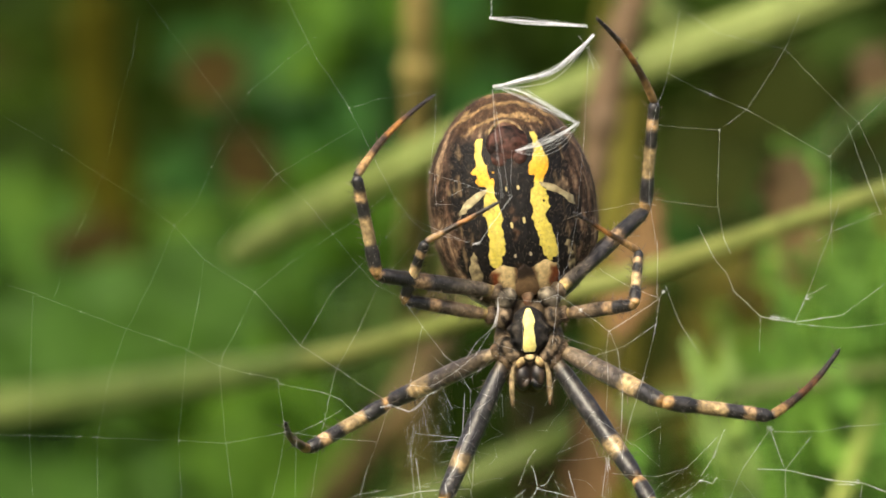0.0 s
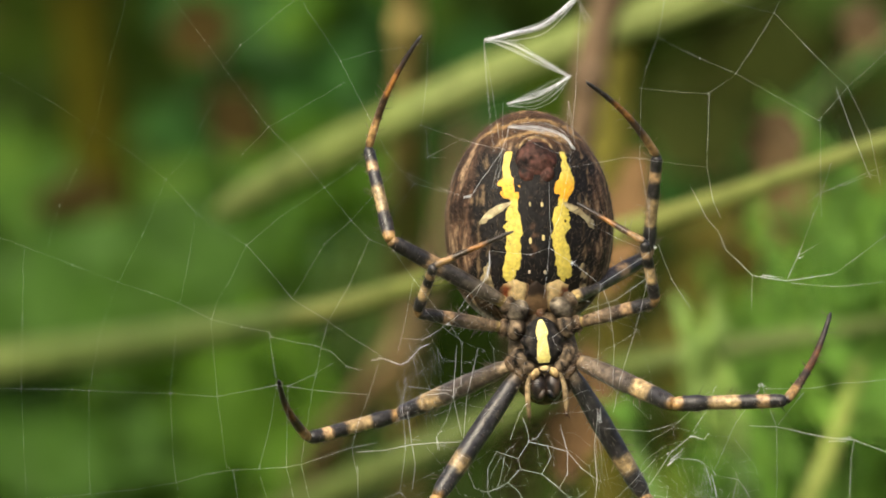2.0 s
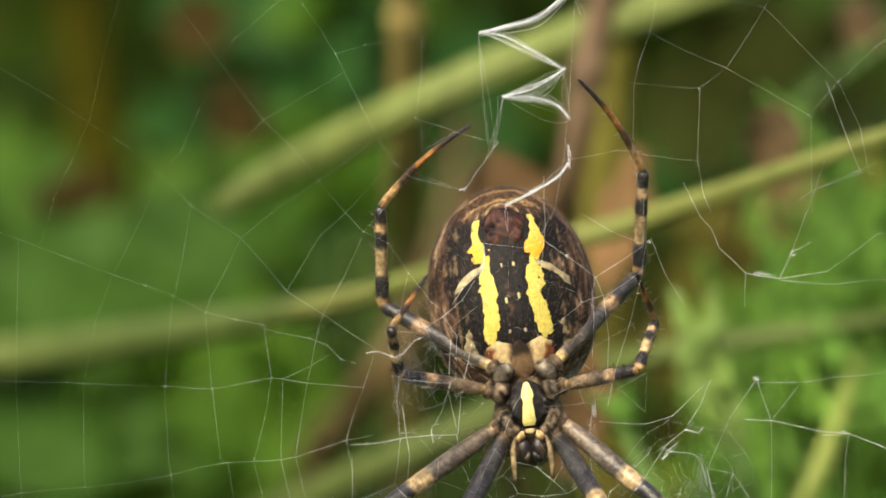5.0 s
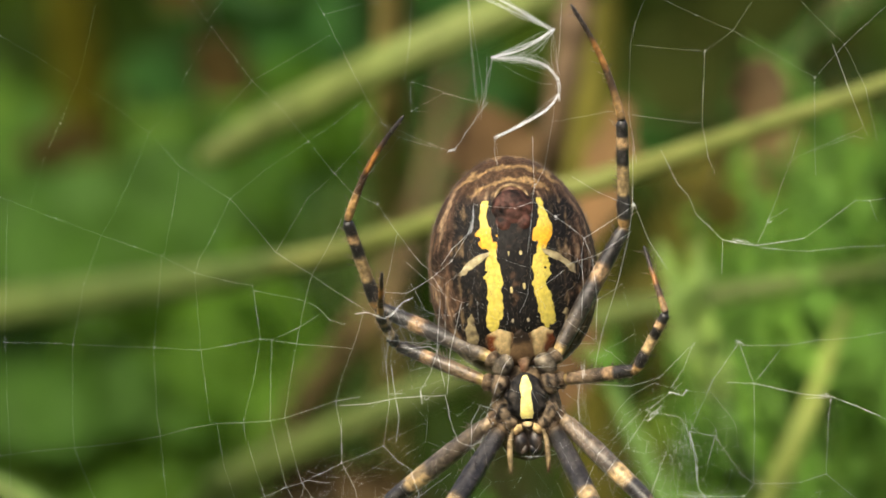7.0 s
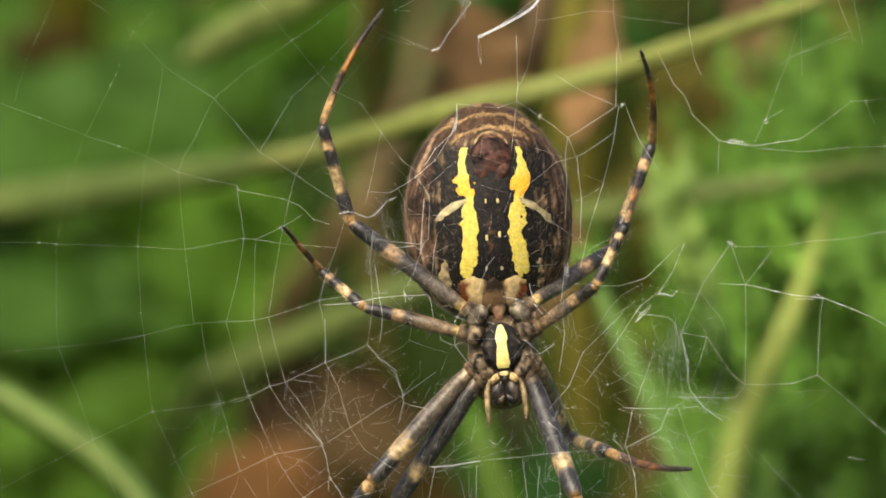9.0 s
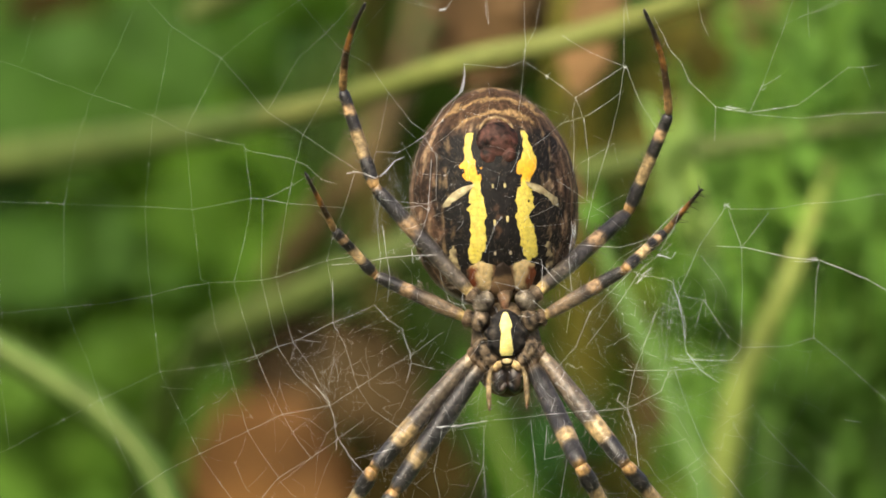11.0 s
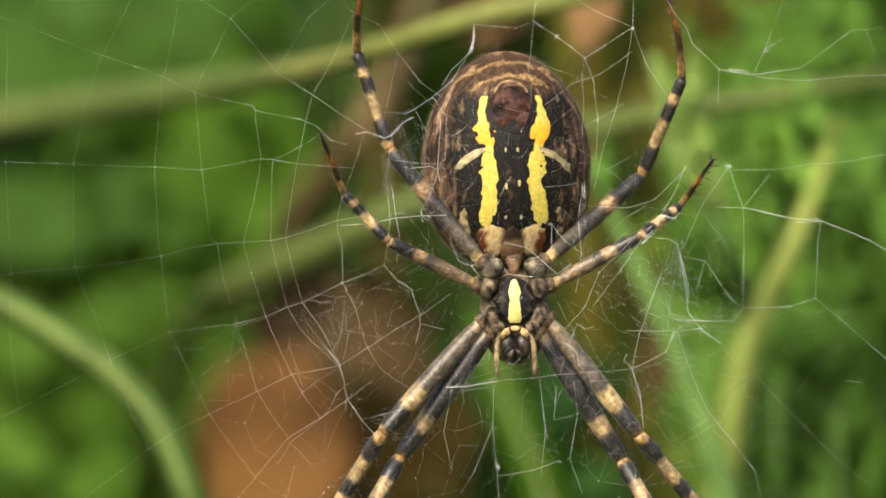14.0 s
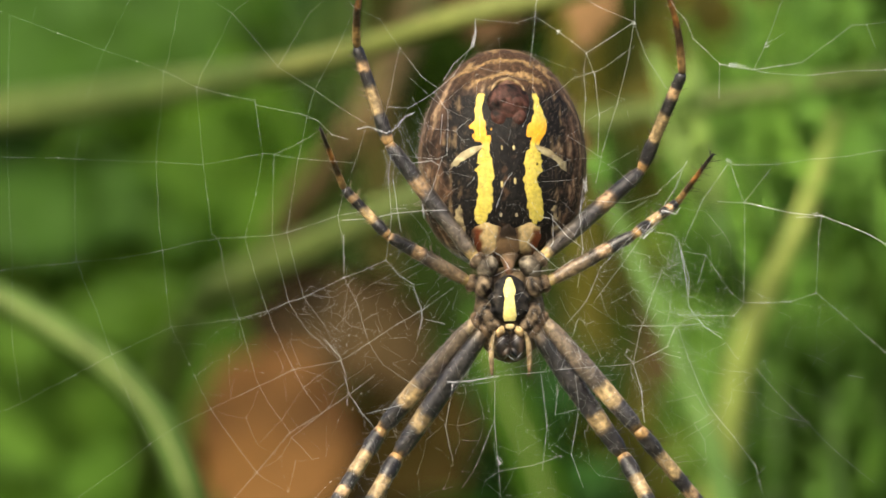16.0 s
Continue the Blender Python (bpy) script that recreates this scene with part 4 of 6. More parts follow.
    strand((1109, 630), (1104, 640), (1119, 655))
    strand((904, 315), (892, 330), (889, 337), (874, 380), thick=0.000009)
    strand((919, 635), (909, 650), (894, 640), thick=0.000009)
    strand((829, 97), (837, 75), (837, 49), thick=0.000016)
    strand((747, 397), (744, 375), thick=0.000012)
    strand((862, -135), (845, -112), (825, -82), (805, -52), (793, -51), thick=0.000010)

    # the crumpled patch in the middle of the web, behind the spider
    strand((897, 341), (904, 362), (906, 383), (888, 413), (891, 431), (870, 455), (834, 473), (810, 464), (798, 431), (788, 383), thick=0.000013, deep=0.0055)
    strand((870, 455), (888, 470), (897, 487), thick=0.000012, deep=0.0055)
    strand((906, 383), (924, 372), (936, 352), thick=0.000010, deep=0.0055)
    strand((745, 381), (754, 392), (760, 386), thick=0.000012, deep=0.0055)
    strand((850, 470), (858, 440), (864, 405), (885, 385), thick=0.000008, deep=0.0055)
    for points in (((906, 383), (940, 390), (975, 400), (1000, 430), (1030, 452)), ((891, 431), (930, 440), (960, 465), (985, 487)), ((888, 413), (850, 400), (834, 430), (834, 473)),
                   ((960, 465), (975, 440), (975, 400), (962, 352)), ((816, 220), (797, 304), (791, 383)), ((779, 214), (773, 304), (788, 371)), ((700, 388), (745, 384), (788, 383)),
                   ((897, 487), (940, 492), (985, 487), (1010, 470)), ((1030, 330), (1022, 392), (1028, 452), (1018, 520)), ((602, 401), (650, 398), (700, 388)),
                   ((834, 473), (858, 505), (897, 487)), ((930, 440), (946, 410), (940, 390)), ((701, 467), (706, 420), (700, 388), (692, 330)), ((725, 300), (760, 296), (773, 304))):
        thread(*points, thick=0.000009, deep=0.0055)

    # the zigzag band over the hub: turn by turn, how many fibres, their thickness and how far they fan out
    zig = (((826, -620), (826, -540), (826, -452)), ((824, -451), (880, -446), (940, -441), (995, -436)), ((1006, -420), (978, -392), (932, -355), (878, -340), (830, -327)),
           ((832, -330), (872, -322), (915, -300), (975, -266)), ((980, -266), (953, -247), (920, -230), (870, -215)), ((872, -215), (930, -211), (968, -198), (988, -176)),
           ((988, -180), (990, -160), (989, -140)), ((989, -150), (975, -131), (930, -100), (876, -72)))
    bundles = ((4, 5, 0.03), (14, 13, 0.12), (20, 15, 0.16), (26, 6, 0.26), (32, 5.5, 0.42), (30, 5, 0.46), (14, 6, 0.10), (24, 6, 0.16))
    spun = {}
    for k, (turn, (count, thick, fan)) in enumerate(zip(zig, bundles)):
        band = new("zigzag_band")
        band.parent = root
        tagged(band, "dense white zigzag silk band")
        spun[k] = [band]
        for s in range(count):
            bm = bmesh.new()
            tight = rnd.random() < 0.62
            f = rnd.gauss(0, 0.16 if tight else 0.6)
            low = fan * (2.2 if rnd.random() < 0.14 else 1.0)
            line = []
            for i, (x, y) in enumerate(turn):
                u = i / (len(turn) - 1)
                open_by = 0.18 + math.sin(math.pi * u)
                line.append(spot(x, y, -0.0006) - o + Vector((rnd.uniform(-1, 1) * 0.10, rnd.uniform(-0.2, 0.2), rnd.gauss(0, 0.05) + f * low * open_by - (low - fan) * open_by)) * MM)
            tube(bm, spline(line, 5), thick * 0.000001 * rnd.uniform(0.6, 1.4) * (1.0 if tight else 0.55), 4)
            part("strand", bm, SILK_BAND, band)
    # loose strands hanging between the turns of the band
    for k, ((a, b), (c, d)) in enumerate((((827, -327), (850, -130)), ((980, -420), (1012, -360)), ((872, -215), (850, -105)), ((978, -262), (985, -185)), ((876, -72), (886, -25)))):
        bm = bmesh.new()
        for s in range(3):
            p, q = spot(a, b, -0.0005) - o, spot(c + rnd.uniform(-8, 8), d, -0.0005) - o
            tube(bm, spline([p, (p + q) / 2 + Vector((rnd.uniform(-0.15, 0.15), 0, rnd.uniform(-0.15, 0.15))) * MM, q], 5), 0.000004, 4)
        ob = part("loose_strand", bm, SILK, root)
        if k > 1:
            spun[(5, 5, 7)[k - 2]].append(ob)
    # fine tangles round the spider: nets of points tied to their neighbours
    def net(zone, middle, arc, reach, turn, step, deep, thick, odds_tied, share=5):
        """A torn, many-sided net: knots on a loose polar grid, tied along and across, with gaps."""
        n, m = int((arc[1] - arc[0]) / turn), int((reach[1] - reach[0]) / step)
        knot = {}
        for a in range(n + 1):
            for r in range(m + 1):
                w = radians(arc[0] + (a + rnd.uniform(-0.45, 0.45)) * turn)
                d = reach[0] + (r + rnd.uniform(-0.5, 0.5)) * step
                knot[a, r] = spot(middle[0] + d * math.cos(w), middle[1] - d * math.sin(w), -rnd.uniform(0.0, deep)) - o
        bms = [bmesh.new() for _ in range(share)]
        for (a, r), q in knot.items():
            for other, odds in (((a, r + 1), 0.30 + 0.85 * odds_tied), ((a + 1, r), odds_tied * 0.9), ((a + 1, r + 1), 0.10)):
                if other not in knot or rnd.random() > odds:
                    continue
                e = knot[other]
                mid = (q + e) / 2 + Vector((rnd.uniform(-1, 1), 0, rnd.uniform(-1.2, 0.4))) * (e - q).length * 0.035
                tube(rnd.choice(bms), spline([q, mid, e], 3), thick * rnd.choice((0.4, 0.45, 0.55, 0.6, 0.8, 1.2)), 4)
            if rnd.random() < 0.3:
                k = rnd.uniform(0.000012, 0.000030)
                orb(bms[0], q, (k, k, k * 1.2), seg=5, rows=4)
        for bm in bms:
            keep(part(zone, bm, SILK, root), (middle, middle))

    net("hub_thread", (900, 330), (0, 350), (60, 260), 16, 44, 0.0012, 0.0000034, 0.62)
    net("tangle_thread", (900, 400), (200, 345), (170, 640), 5.0, 38, 0.002, 0.0000024, 0.60)
    net("tangle_thread", (1175, 490), (0, 350), (12, 130), 20, 18, 0.003, 0.0000033, 0.74)
    net("tangle_thread", (640, 610), (0, 350), (14, 150), 24, 24, 0.003, 0.0000015, 0.55)
    net("tangle_thread", (1120, 610), (180, 350), (40, 270), 11, 34, 0.003, 0.0000029, 0.64)

    def sheaf(top, low, wide, count, thick=0.000003):
        """A bundle of fine fibres drawn together at one end."""
        bm = bmesh.new()
        for s in range(count):
            a = spot(top[0] + rnd.gauss(0, wide), top[1] + rnd.gauss(0, wide), -rnd.uniform(0, 0.002)) - o
            b = spot(low[0] + rnd.gauss(0, 5), low[1] + rnd.gauss(0, 8), -rnd.uniform(0, 0.001)) - o
            tube(bm, spline([a, (a + b) / 2 + Vector((rnd.gauss(0, 0.12), 0, rnd.gauss(0, 0.12))) * MM, b], 4), thick * rnd.uniform(0.5, 1.3), 4)
        keep(part("silk_sheaf", bm, SILK, root), (top, low))

    sheaf((605, 505), (592, 635), 28, 10, 0.0000010)
    sheaf((560, 560), (600, 645), 26, 10, 0.0000011)
    sheaf((690, 262), (680, 345), 14, 9, 0.0000018)
    sheaf((745, 330), (700, 215), 30, 12, 0.0000012)
    sheaf((770, 250), (735, 225), 16, 8, 0.0000015)
    sheaf((1195, 560), (1200, 430), 24, 12, 0.0000015)
    sheaf((1280, 585), (1190, 565), 20, 12, 0.0000018)
    sheaf((880, 640), (800, 690), 30, 10, 0.0000016)
    sheaf((1035, 470), (1030, 360), 10, 8, 0.0000016)
    # bright crumpled bits of silk: short wandering strands
    for px, py, size, way in ((835, 84, 26, 75), (985, 68, 8, 20), (1120, 52, 9, 60), (1290, 297, 10, 0), 
                              (1032, 340, 24, 95), (1358, 88, 14, 40), (880, 826, 16, 100), (800, -52, 16, 20), (1310, 130, 40, -3), (1150, 420, 40, 40), (1437, 392, 26, 172)):
        bm = bmesh.new()
        d = Vector((math.cos(radians(way)), 0, math.sin(radians(way))))
        for s in range(5):
            q = spot(px, py, -0.0012) - o + Vector((rnd.gauss(0, 1), 0, rnd.gauss(0, 1))) * 0.05 * MM - d * size * 0.018 * MM
            pts = [q]
            for _ in range(rnd.randint(5, 11)):
                q = q + (d * size / 8 * rnd.uniform(0.2, 1.6) + Vector((rnd.gauss(0, 1), rnd.gauss(0, 1), rnd.gauss(0, 1))) * (0.6 + size * 0.02)) * 0.036 * MM
                pts.append(q)
            tube(bm, pts, [(0.000020, 0.000011, 0.000008, 0.000006, 0.000005)[s] * math.sin(math.pi * (0.1 + 0.85 * k / (len(pts) - 1))) for k in range(len(pts))], 4)
        keep(part("silk_tuft", bm, SILK_BAND, root), ((px, py), (px, py)))
    # long guy threads to the plants
    for px, py, q in ((-820, 200, (-0.10, 0.10, 0.43)), (-500, -800, (-0.05, 0.2, 0.5)), (2400, -300, (0.07, 0.1, 0.45)), (900, 2000, (0.01, 0.08, 0.0)), (1900, 1500, (0.03, 0.1, 0.0)), (-200, 1600, (-0.03, 0.1, 0.0))):
        bm = bmesh.new()
        f = 1500 / math.hypot(px - HUB[0], py - HUB[1])
        tube(bm, [spot(HUB[0] + (px - HUB[0]) * f, HUB[1] + (py - HUB[1]) * f) - o, spot(px, py, 0.02) - o, Vector(q) - o], 0.000006, 4)
        part("guy_thread", bm, SILK, root)
    return root, spun, pieces


web, spun_bands, web_pieces = orb_web()


# ---- the spider (sizes in millimetres) ----
BELLY_LONG, BELLY_WIDE, BELLY_DEEP, BELLY_BACK = 14.35, 5.45, 4.9, 4.0


def belly_swell(s):
    return math.sqrt(max(0.0, 1 - abs(2 * s - 1) ** 2.6)) * (1 - 0.20 * max(0.0, (s - 0.50) / 0.50) ** 1.5)


def belly_front(x, z, proud=0.0):
    """The place on the underside of the abdomen at x across and z along."""
    k = belly_swell(min(0.995, max(0.005, z / BELLY_LONG)))
    w, d = BELLY_WIDE * k, BELLY_DEEP * k
    c = math.sqrt(max(0.0, 1 - (x / w) ** 2)) if abs(x) < w else 0.0
    return Vector((x, BELLY_BACK - d * c - proud, z)) * MM


def belly_colour(p):
    x, y, z = p
    s = z / BELLY_LONG
    u = abs(x)
    a = math.atan2(y - BELLY_BACK, x)
    wave = 0.35 * noise.noise((x * 0.8, y * 0.8, z * 0.7))
    streak = 0.8 * noise.noise((a * 6 + wave * 2, 2.0, z * 0.30)) + 0.7 * noise.noise((a * 15 + wave * 4, 7.0, z * 0.45)) + 0.5 * noise.noise((a * 34 + wave * 6, 5.0, z * 0.8)) + 0.15 * noise.noise((x * 5, y * 5, z * 5))
    grit = noise.noise((x * 9, y * 9, z * 7)) + 0.7 * noise.noise((x * 17, y * 17, z * 13))
    col = blend((0.024, 0.015, 0.011), (0.125, 0.074, 0.047), smooth_step(-0.40, 0.40, streak + 0.10 * grit))
    col = blend(col, (0.33, 0.235, 0.145), smooth_step(0.24, 0.60, streak + 0.08 * grit) * 0.75)
    front = smooth_step(BELLY_BACK - 0.8, BELLY_BACK - 2.4, y)
    edge = u + 0.9 * noise.noise((x * 0.9, 3, z * 0.7)) + 0.3 * noise.noise((x * 4, 8, z * 3))
    field = smooth_step(4.1, 3.5, edge) * smooth_step(0.10, 0.17, s) * smooth_step(0.83, 0.77, s) * front
    fleck = smooth_step(0.2, 0.6, noise.noise((x * 3.4, 1, z * 0.9)) + 0.4 * noise.noise((x * 7, 4, z * 3))) * smooth_step(2.3, 3.2, u)
    dark = blend((0.009, 0.008, 0.008), (0.15, 0.105, 0.06), fleck)
    dark = blend(dark, (0.05, 0.038, 0.03), smooth_step(0.3, 1.0, grit) * 0.2)
    dark = blend(dark, (0.09, 0.05, 0.03), 0.6 * smooth_step(0.25, 0.6, noise.noise((x * 1.7, 6, z * 2.1))) * smooth_step(0.9, 0.3, u))
    col = blend(col, dark, field)
    # cream and dark arcs round the rear end
    rho = math.hypot(x * 0.80, z - 10.0) + 0.3 * noise.noise((x * 1.3, y, z * 1.3)) + 0.12 * noise.noise((x * 5, y, z * 5))
    ring = math.sin(rho * 7.4 + 0.6)
    rear = smooth_step(0.80, 0.85, s) * smooth_step(3.9, 2.6, u) * smooth_step(BELLY_BACK + 1.5, BELLY_BACK - 0.5, y)
    col = blend(col, blend((0.055, 0.03, 0.016), (0.30, 0.195, 0.09), smooth_step(0.35, 0.95, ring + 0.45 * grit)), rear * 0.9)
    # silvery back with dark cross bands
    back = smooth_step(BELLY_BACK - 0.1, BELLY_BACK + 1.1, y + 0.9 * noise.noise((x * 0.7, y * 0.7, z * 0.8)))
    band = smooth_step(0.1, 0.5, math.sin(z * 2.3 + 0.5 * noise.noise((x, y, 2)))) * smooth_step(0.2, 0.3, s)
    col = blend(col, blend((0.62, 0.60, 0.50), (0.03, 0.025, 0.02), band), back)
    return blend(col, (0.5, 0.5, 0.47), smooth_step(0.15, 0.06, s) * smooth_step(BELLY_BACK - 1.6, BELLY_BACK, y))


def fur(name, parent, places, length, seed, label=""):
    """Short lying hairs; places gives a foot and the way it lies."""
    rnd = random.Random(seed)
    verts, faces = [], []
    for q, d in places(rnd):
        ln = rnd.uniform(0.6, 1.2) * length
        side = d.cross(Vector((rnd.uniform(-1, 1), rnd.uniform(-1, 1), rnd.uniform(-1, 1)))).normalized() * 0.011
        up = d.cross(side).normalized() * 0.011
        n = len(verts)
        for v in (q + side, q - side * 0.5 + up, q - side * 0.5 - up, q + d * ln):
            verts.append(tuple(v * MM))
        faces.extend(((n, n + 1, n + 3), (n + 1, n + 2, n + 3), (n + 2, n, n + 3)))
    me = bpy.data.meshes.new(name)
    me.from_pydata(verts, [], faces)
    me.materials.append(HAIR)
    ob = new(name, me)
    ob.parent = parent
    return tagged(ob, label, kind="stuff")


def belly_patch(name, centre, half, z0, z1, colour, parent, label="", proud=0.06, rough=0.0, seed=0, rows=46, cols=8):
    """A slightly swollen mark that lies on the underside of the abdomen, between two heights."""
    bm = bmesh.new()
    grid = []
    for i in range(rows + 1):
        z = z0 + (z1 - z0) * i / rows
        end = min(1.0, (0.75 + 5.0 * min(i, rows - i) / rows) if rows > 60 else math.sin(math.pi * (0.03 + 0.94 * i / rows)) * 2.2)
        row = []
        for j in range(cols + 1):
            v = 2 * j / cols - 1
            h = half(z) * end + rough * (noise.noise((z * 3.1, v * 0.6 + (5 if v > 0 else 0), seed)) + 0.6 * noise.noise((z * 8.0, (9 if v > 0 else 0), seed)) + 0.4 * noise.noise((z * 19.0, (7 if v > 0 else 0), seed)))
            row.append(bm.verts.new(belly_front(centre(z) + v * h, z, proud * (1 - v * v) * 1.3 - 0.02)))
        grid.append(row)
    for r, s in zip(grid, grid[1:]):
        for j in range(cols):
            bm.faces.new((r[j], r[j + 1], s[j + 1], s[j]))
    ob = part(name, bm, YELLOW, parent, label)
    paint(ob, colour)
    return ob


def along(table):
    xs, ys = [a for a, _ in table], [b for _, b in table]
    return lambda z: float(np.interp(z, xs, ys))


def abdomen_of(spider):
    bm = bmesh.new()
    rows, seg = 170, 260
    grid = []
    for i in range(rows + 1):
        s = 0.5 - 0.5 * math.cos(math.pi * (0.004 + 0.992 * i / rows))
        k = belly_swell(s)
        ring = []
        for j in range(seg):
            a = 2 * math.pi * j / seg
            wrinkle = 1 + 0.008 * noise.noise((math.cos(a) * 6, math.sin(a) * 6, s * 9)) + 0.005 * noise.noise((math.cos(a) * 18, math.sin(a) * 18, s * 26))
            ring.append(bm.verts.new(Vector((BELLY_WIDE * k * math.cos(a) * wrinkle, BELLY_BACK + BELLY_DEEP * k * math.sin(a) * wrinkle, BELLY_LONG * s)) * MM))
        grid.append(ring)
    for r, q in zip(grid, grid[1:]):
        for j in range(seg):
            bm.faces.new((r[j], r[(j + 1) % seg], q[(j + 1) % seg], q[j]))
    bm.faces.new(grid[0][::-1])
    bm.faces.new(grid[-1])
    ob = part("abdomen", bm, SKIN, spider, "brown streaked abdomen with a black underside")
    paint(ob, belly_colour)
    # yellow stripes: narrow at the spinnerets, swollen and orange, then long and even
    mid = along([(3.0, 1.72), (6.0, 1.55), (8.0, 1.55), (9.6, 1.9), (10.6, 1.86), (11.4, 1.72)])
    half = along([(3.0, 0.62), (4.0, 0.68), (5.2, 0.58), (6.4, 0.68), (7.6, 0.50), (8.15, 0.34), (8.65, 0.80), (9.3, 0.76), (9.8, 0.46), (10.3, 0.32), (10.9, 0.37), (11.4, 0.30)])

    def stripe_colour(p):
        n = 0.5 + 0.5 * noise.noise((p.x * 3, p.y, p.z * 2.4))
        yellow = blend((0.56, 0.45, 0.062), (0.62, 0.515, 0.125), n)
        return blend(yellow, (0.72, 0.36, 0.02), smooth_step(8.0, 8.4, p.z) * smooth_step(10.2, 8.9, p.z))

    def plate_colour(p):
        u, n = abs(p.x), noise.noise(p * 1.5)
        cream = blend((0.72, 0.55, 0.28), (0.48, 0.33, 0.155), 0.25 + 0.8 * noise.noise(p * 2.2))
        c = blend((0.13, 0.075, 0.04), cream, smooth_step(0.62, 0.85, u + 0.2 * n) * smooth_step(0.95, 1.5, p.z + 0.3 * n))
        c = blend(c, (0.16, 0.042, 0.014), smooth_step(1.45, 1.72, u + 0.3 * n) * smooth_step(2.95, 2.5, p.z + 0.25 * n))
        return blend(c, (0.05, 0.03, 0.018), smooth_step(2.05, 2.3, u + 0.2 * n))

    for s in (-1, 1):
        belly_patch("yellow_stripe", lambda z, s=s: s * mid(z), half, 3.0, 11.4, stripe_colour, ob, "bright yellow stripe turning orange near the spinnerets", 0.035, 0.15, 3 + s, 120, 8)
        arm = along([(6.4, 3.80), (7.0, 3.40), (7.6, 2.55), (8.1, 1.65)])
        belly_patch("cream_mark", lambda z, s=s: s * arm(z), along([(6.4, 0.20), (7.1, 0.42), (8.1, 0.60)]), 6.4, 8.1, lambda p: blend(blend((0.22, 0.17, 0.09), (0.50, 0.44, 0.26), 0.5 + 0.9 * noise.noise(p * 2.3)), (0.05, 0.036, 0.026), smooth_step(3.3, 4.0, abs(p.x) + 0.25 * noise.noise(p * 3))), ob,
                    "pale cream side mark", 0.035, 0.10, 8 + s, 30, 6)
        belly_patch("lung_plate", lambda z, s=s: s * 1.40, along([(0.9, 0.45), (1.4, 0.78), (2.2, 0.95), (3.1, 0.86)]), 0.85, 3.1, plate_colour, ob, "cream lung plate with a rusty edge", 0.05, 0.12, 11 + s, 30, 12)
        belly_patch("pale_spot", lambda z, s=s: s * 0.42 - 0.05, lambda z: 0.13, 5.45 + 0.1 * s, 5.85 + 0.1 * s, lambda p: (0.55, 0.46, 0.2), ob, "", 0.05, 0.03, 20 + s, 8, 4)
        belly_patch("pale_spot", lambda z, s=s: s * 0.40 - 0.1, lambda z: 0.09, 7.75, 8.05, lambda p: (0.5, 0.42, 0.2), ob, "", 0.05, 0.03, 23 + s, 8, 4)
        belly_patch("pale_spot", lambda z, s=s: s * 0.50, lambda z: 0.08, 3.45, 3.7, lambda p: (0.45, 0.38, 0.26), ob, "", 0.05, 0.03, 26 + s, 8, 4)
        belly_patch("cream_mark", lambda z, s=s: s * 3.1, along([(1.8, 0.2), (2.8, 0.46), (4.2, 0.16)]), 1.9, 4.2, lambda p: blend((0.36, 0.29, 0.16), (0.05, 0.036, 0.025), 0.4 + 1.3 * noise.noise(p * 2.4)), ob, "", 0.04, 0.16, 31 + s, 16, 4)
    belly_patch("furrow_plate", lambda z: 0.0, along([(0.7, 0.35), (1.3, 0.85), (2.2, 0.6), (2.9, 0.35)]), 0.75, 3.0,
                lambda p: blend((0.24, 0.15, 0.08), (0.03, 0.02, 0.015), smooth_step(1.7, 2.4, p.z + 0.4 * noise.noise(p))), ob, "brown plate between the lung plates", 0.12, 0.1, 40, 24, 8)
    # spinnerets: a dark reddish knob of paired cones inside a rim
    def knob_colour(p):
        return blend((0.014, 0.008, 0.007), (0.12, 0.052, 0.040), 0.3 + 0.9 * noise.noise(p * 1.8) + 0.5 * noise.noise(p * 6))

    bm = bmesh.new()
    c = belly_front(0, 10.45)
    for v in orb(bm, c + Vector((0, 0.75, 0)) * MM, (1.55 * MM, 1.05 * MM, 1.62 * MM), seg=28, rows=20):
        v.co += (v.co - c) * 0.05 * noise.noise(v.co / MM * 2.2)
    knob = part("spinneret_base", bm, SKIN, ob, "dark reddish brown spinneret base")
    paint(knob, knob_colour)
    for x, z, r, h in ((-0.45, 0.36, 0.58, 0.04), (0.45, 0.36, 0.58, 0.04), (-0.58, -0.62, 0.70, 0.02), (0.58, -0.62, 0.70, 0.02)):
        bm = bmesh.new()
        base = c + Vector((x, 0.3, z)) * MM
        tip = c + Vector((x * 0.6, -0.18 - h, z * 0.6)) * MM
        rings = tube(bm, [base, base.lerp(tip, 0.4), base.lerp(tip, 0.75), base.lerp(tip, 0.93), tip], [r * MM, r * MM, r * 0.78 * MM, r * 0.5 * MM, r * 0.2 * MM], 14)
        for v in bm.verts:
            v.co += Vector((noise.noise(v.co / MM * 3), noise.noise(v.co / MM * 3 + Vector((5, 0, 0))), 0)) * 0.05 * MM
        paint(part("spinneret", bm, SKIN, ob), knob_colour)
    belly_patch("rear_rim", lambda z: 0.0, lambda z: 0.98 * math.sqrt(max(0.02, 1 - ((z - 11.45) / 0.85) ** 2)), 11.5, 12.28, lambda p: blend((0.17, 0.085, 0.05), (0.06, 0.032, 0.022), 0.5 + noise.noise(p * 3)), ob, "reddish brown knob over the spinnerets", 0.22, 0.03, 44, 10, 16)
    bm = bmesh.new()
    arch = [belly_front(1.05 * math.cos(a), 11.42 + 0.88 * math.sin(a), 0.12) for a in [radians(8 + 164 * i / 22) for i in range(23)]]
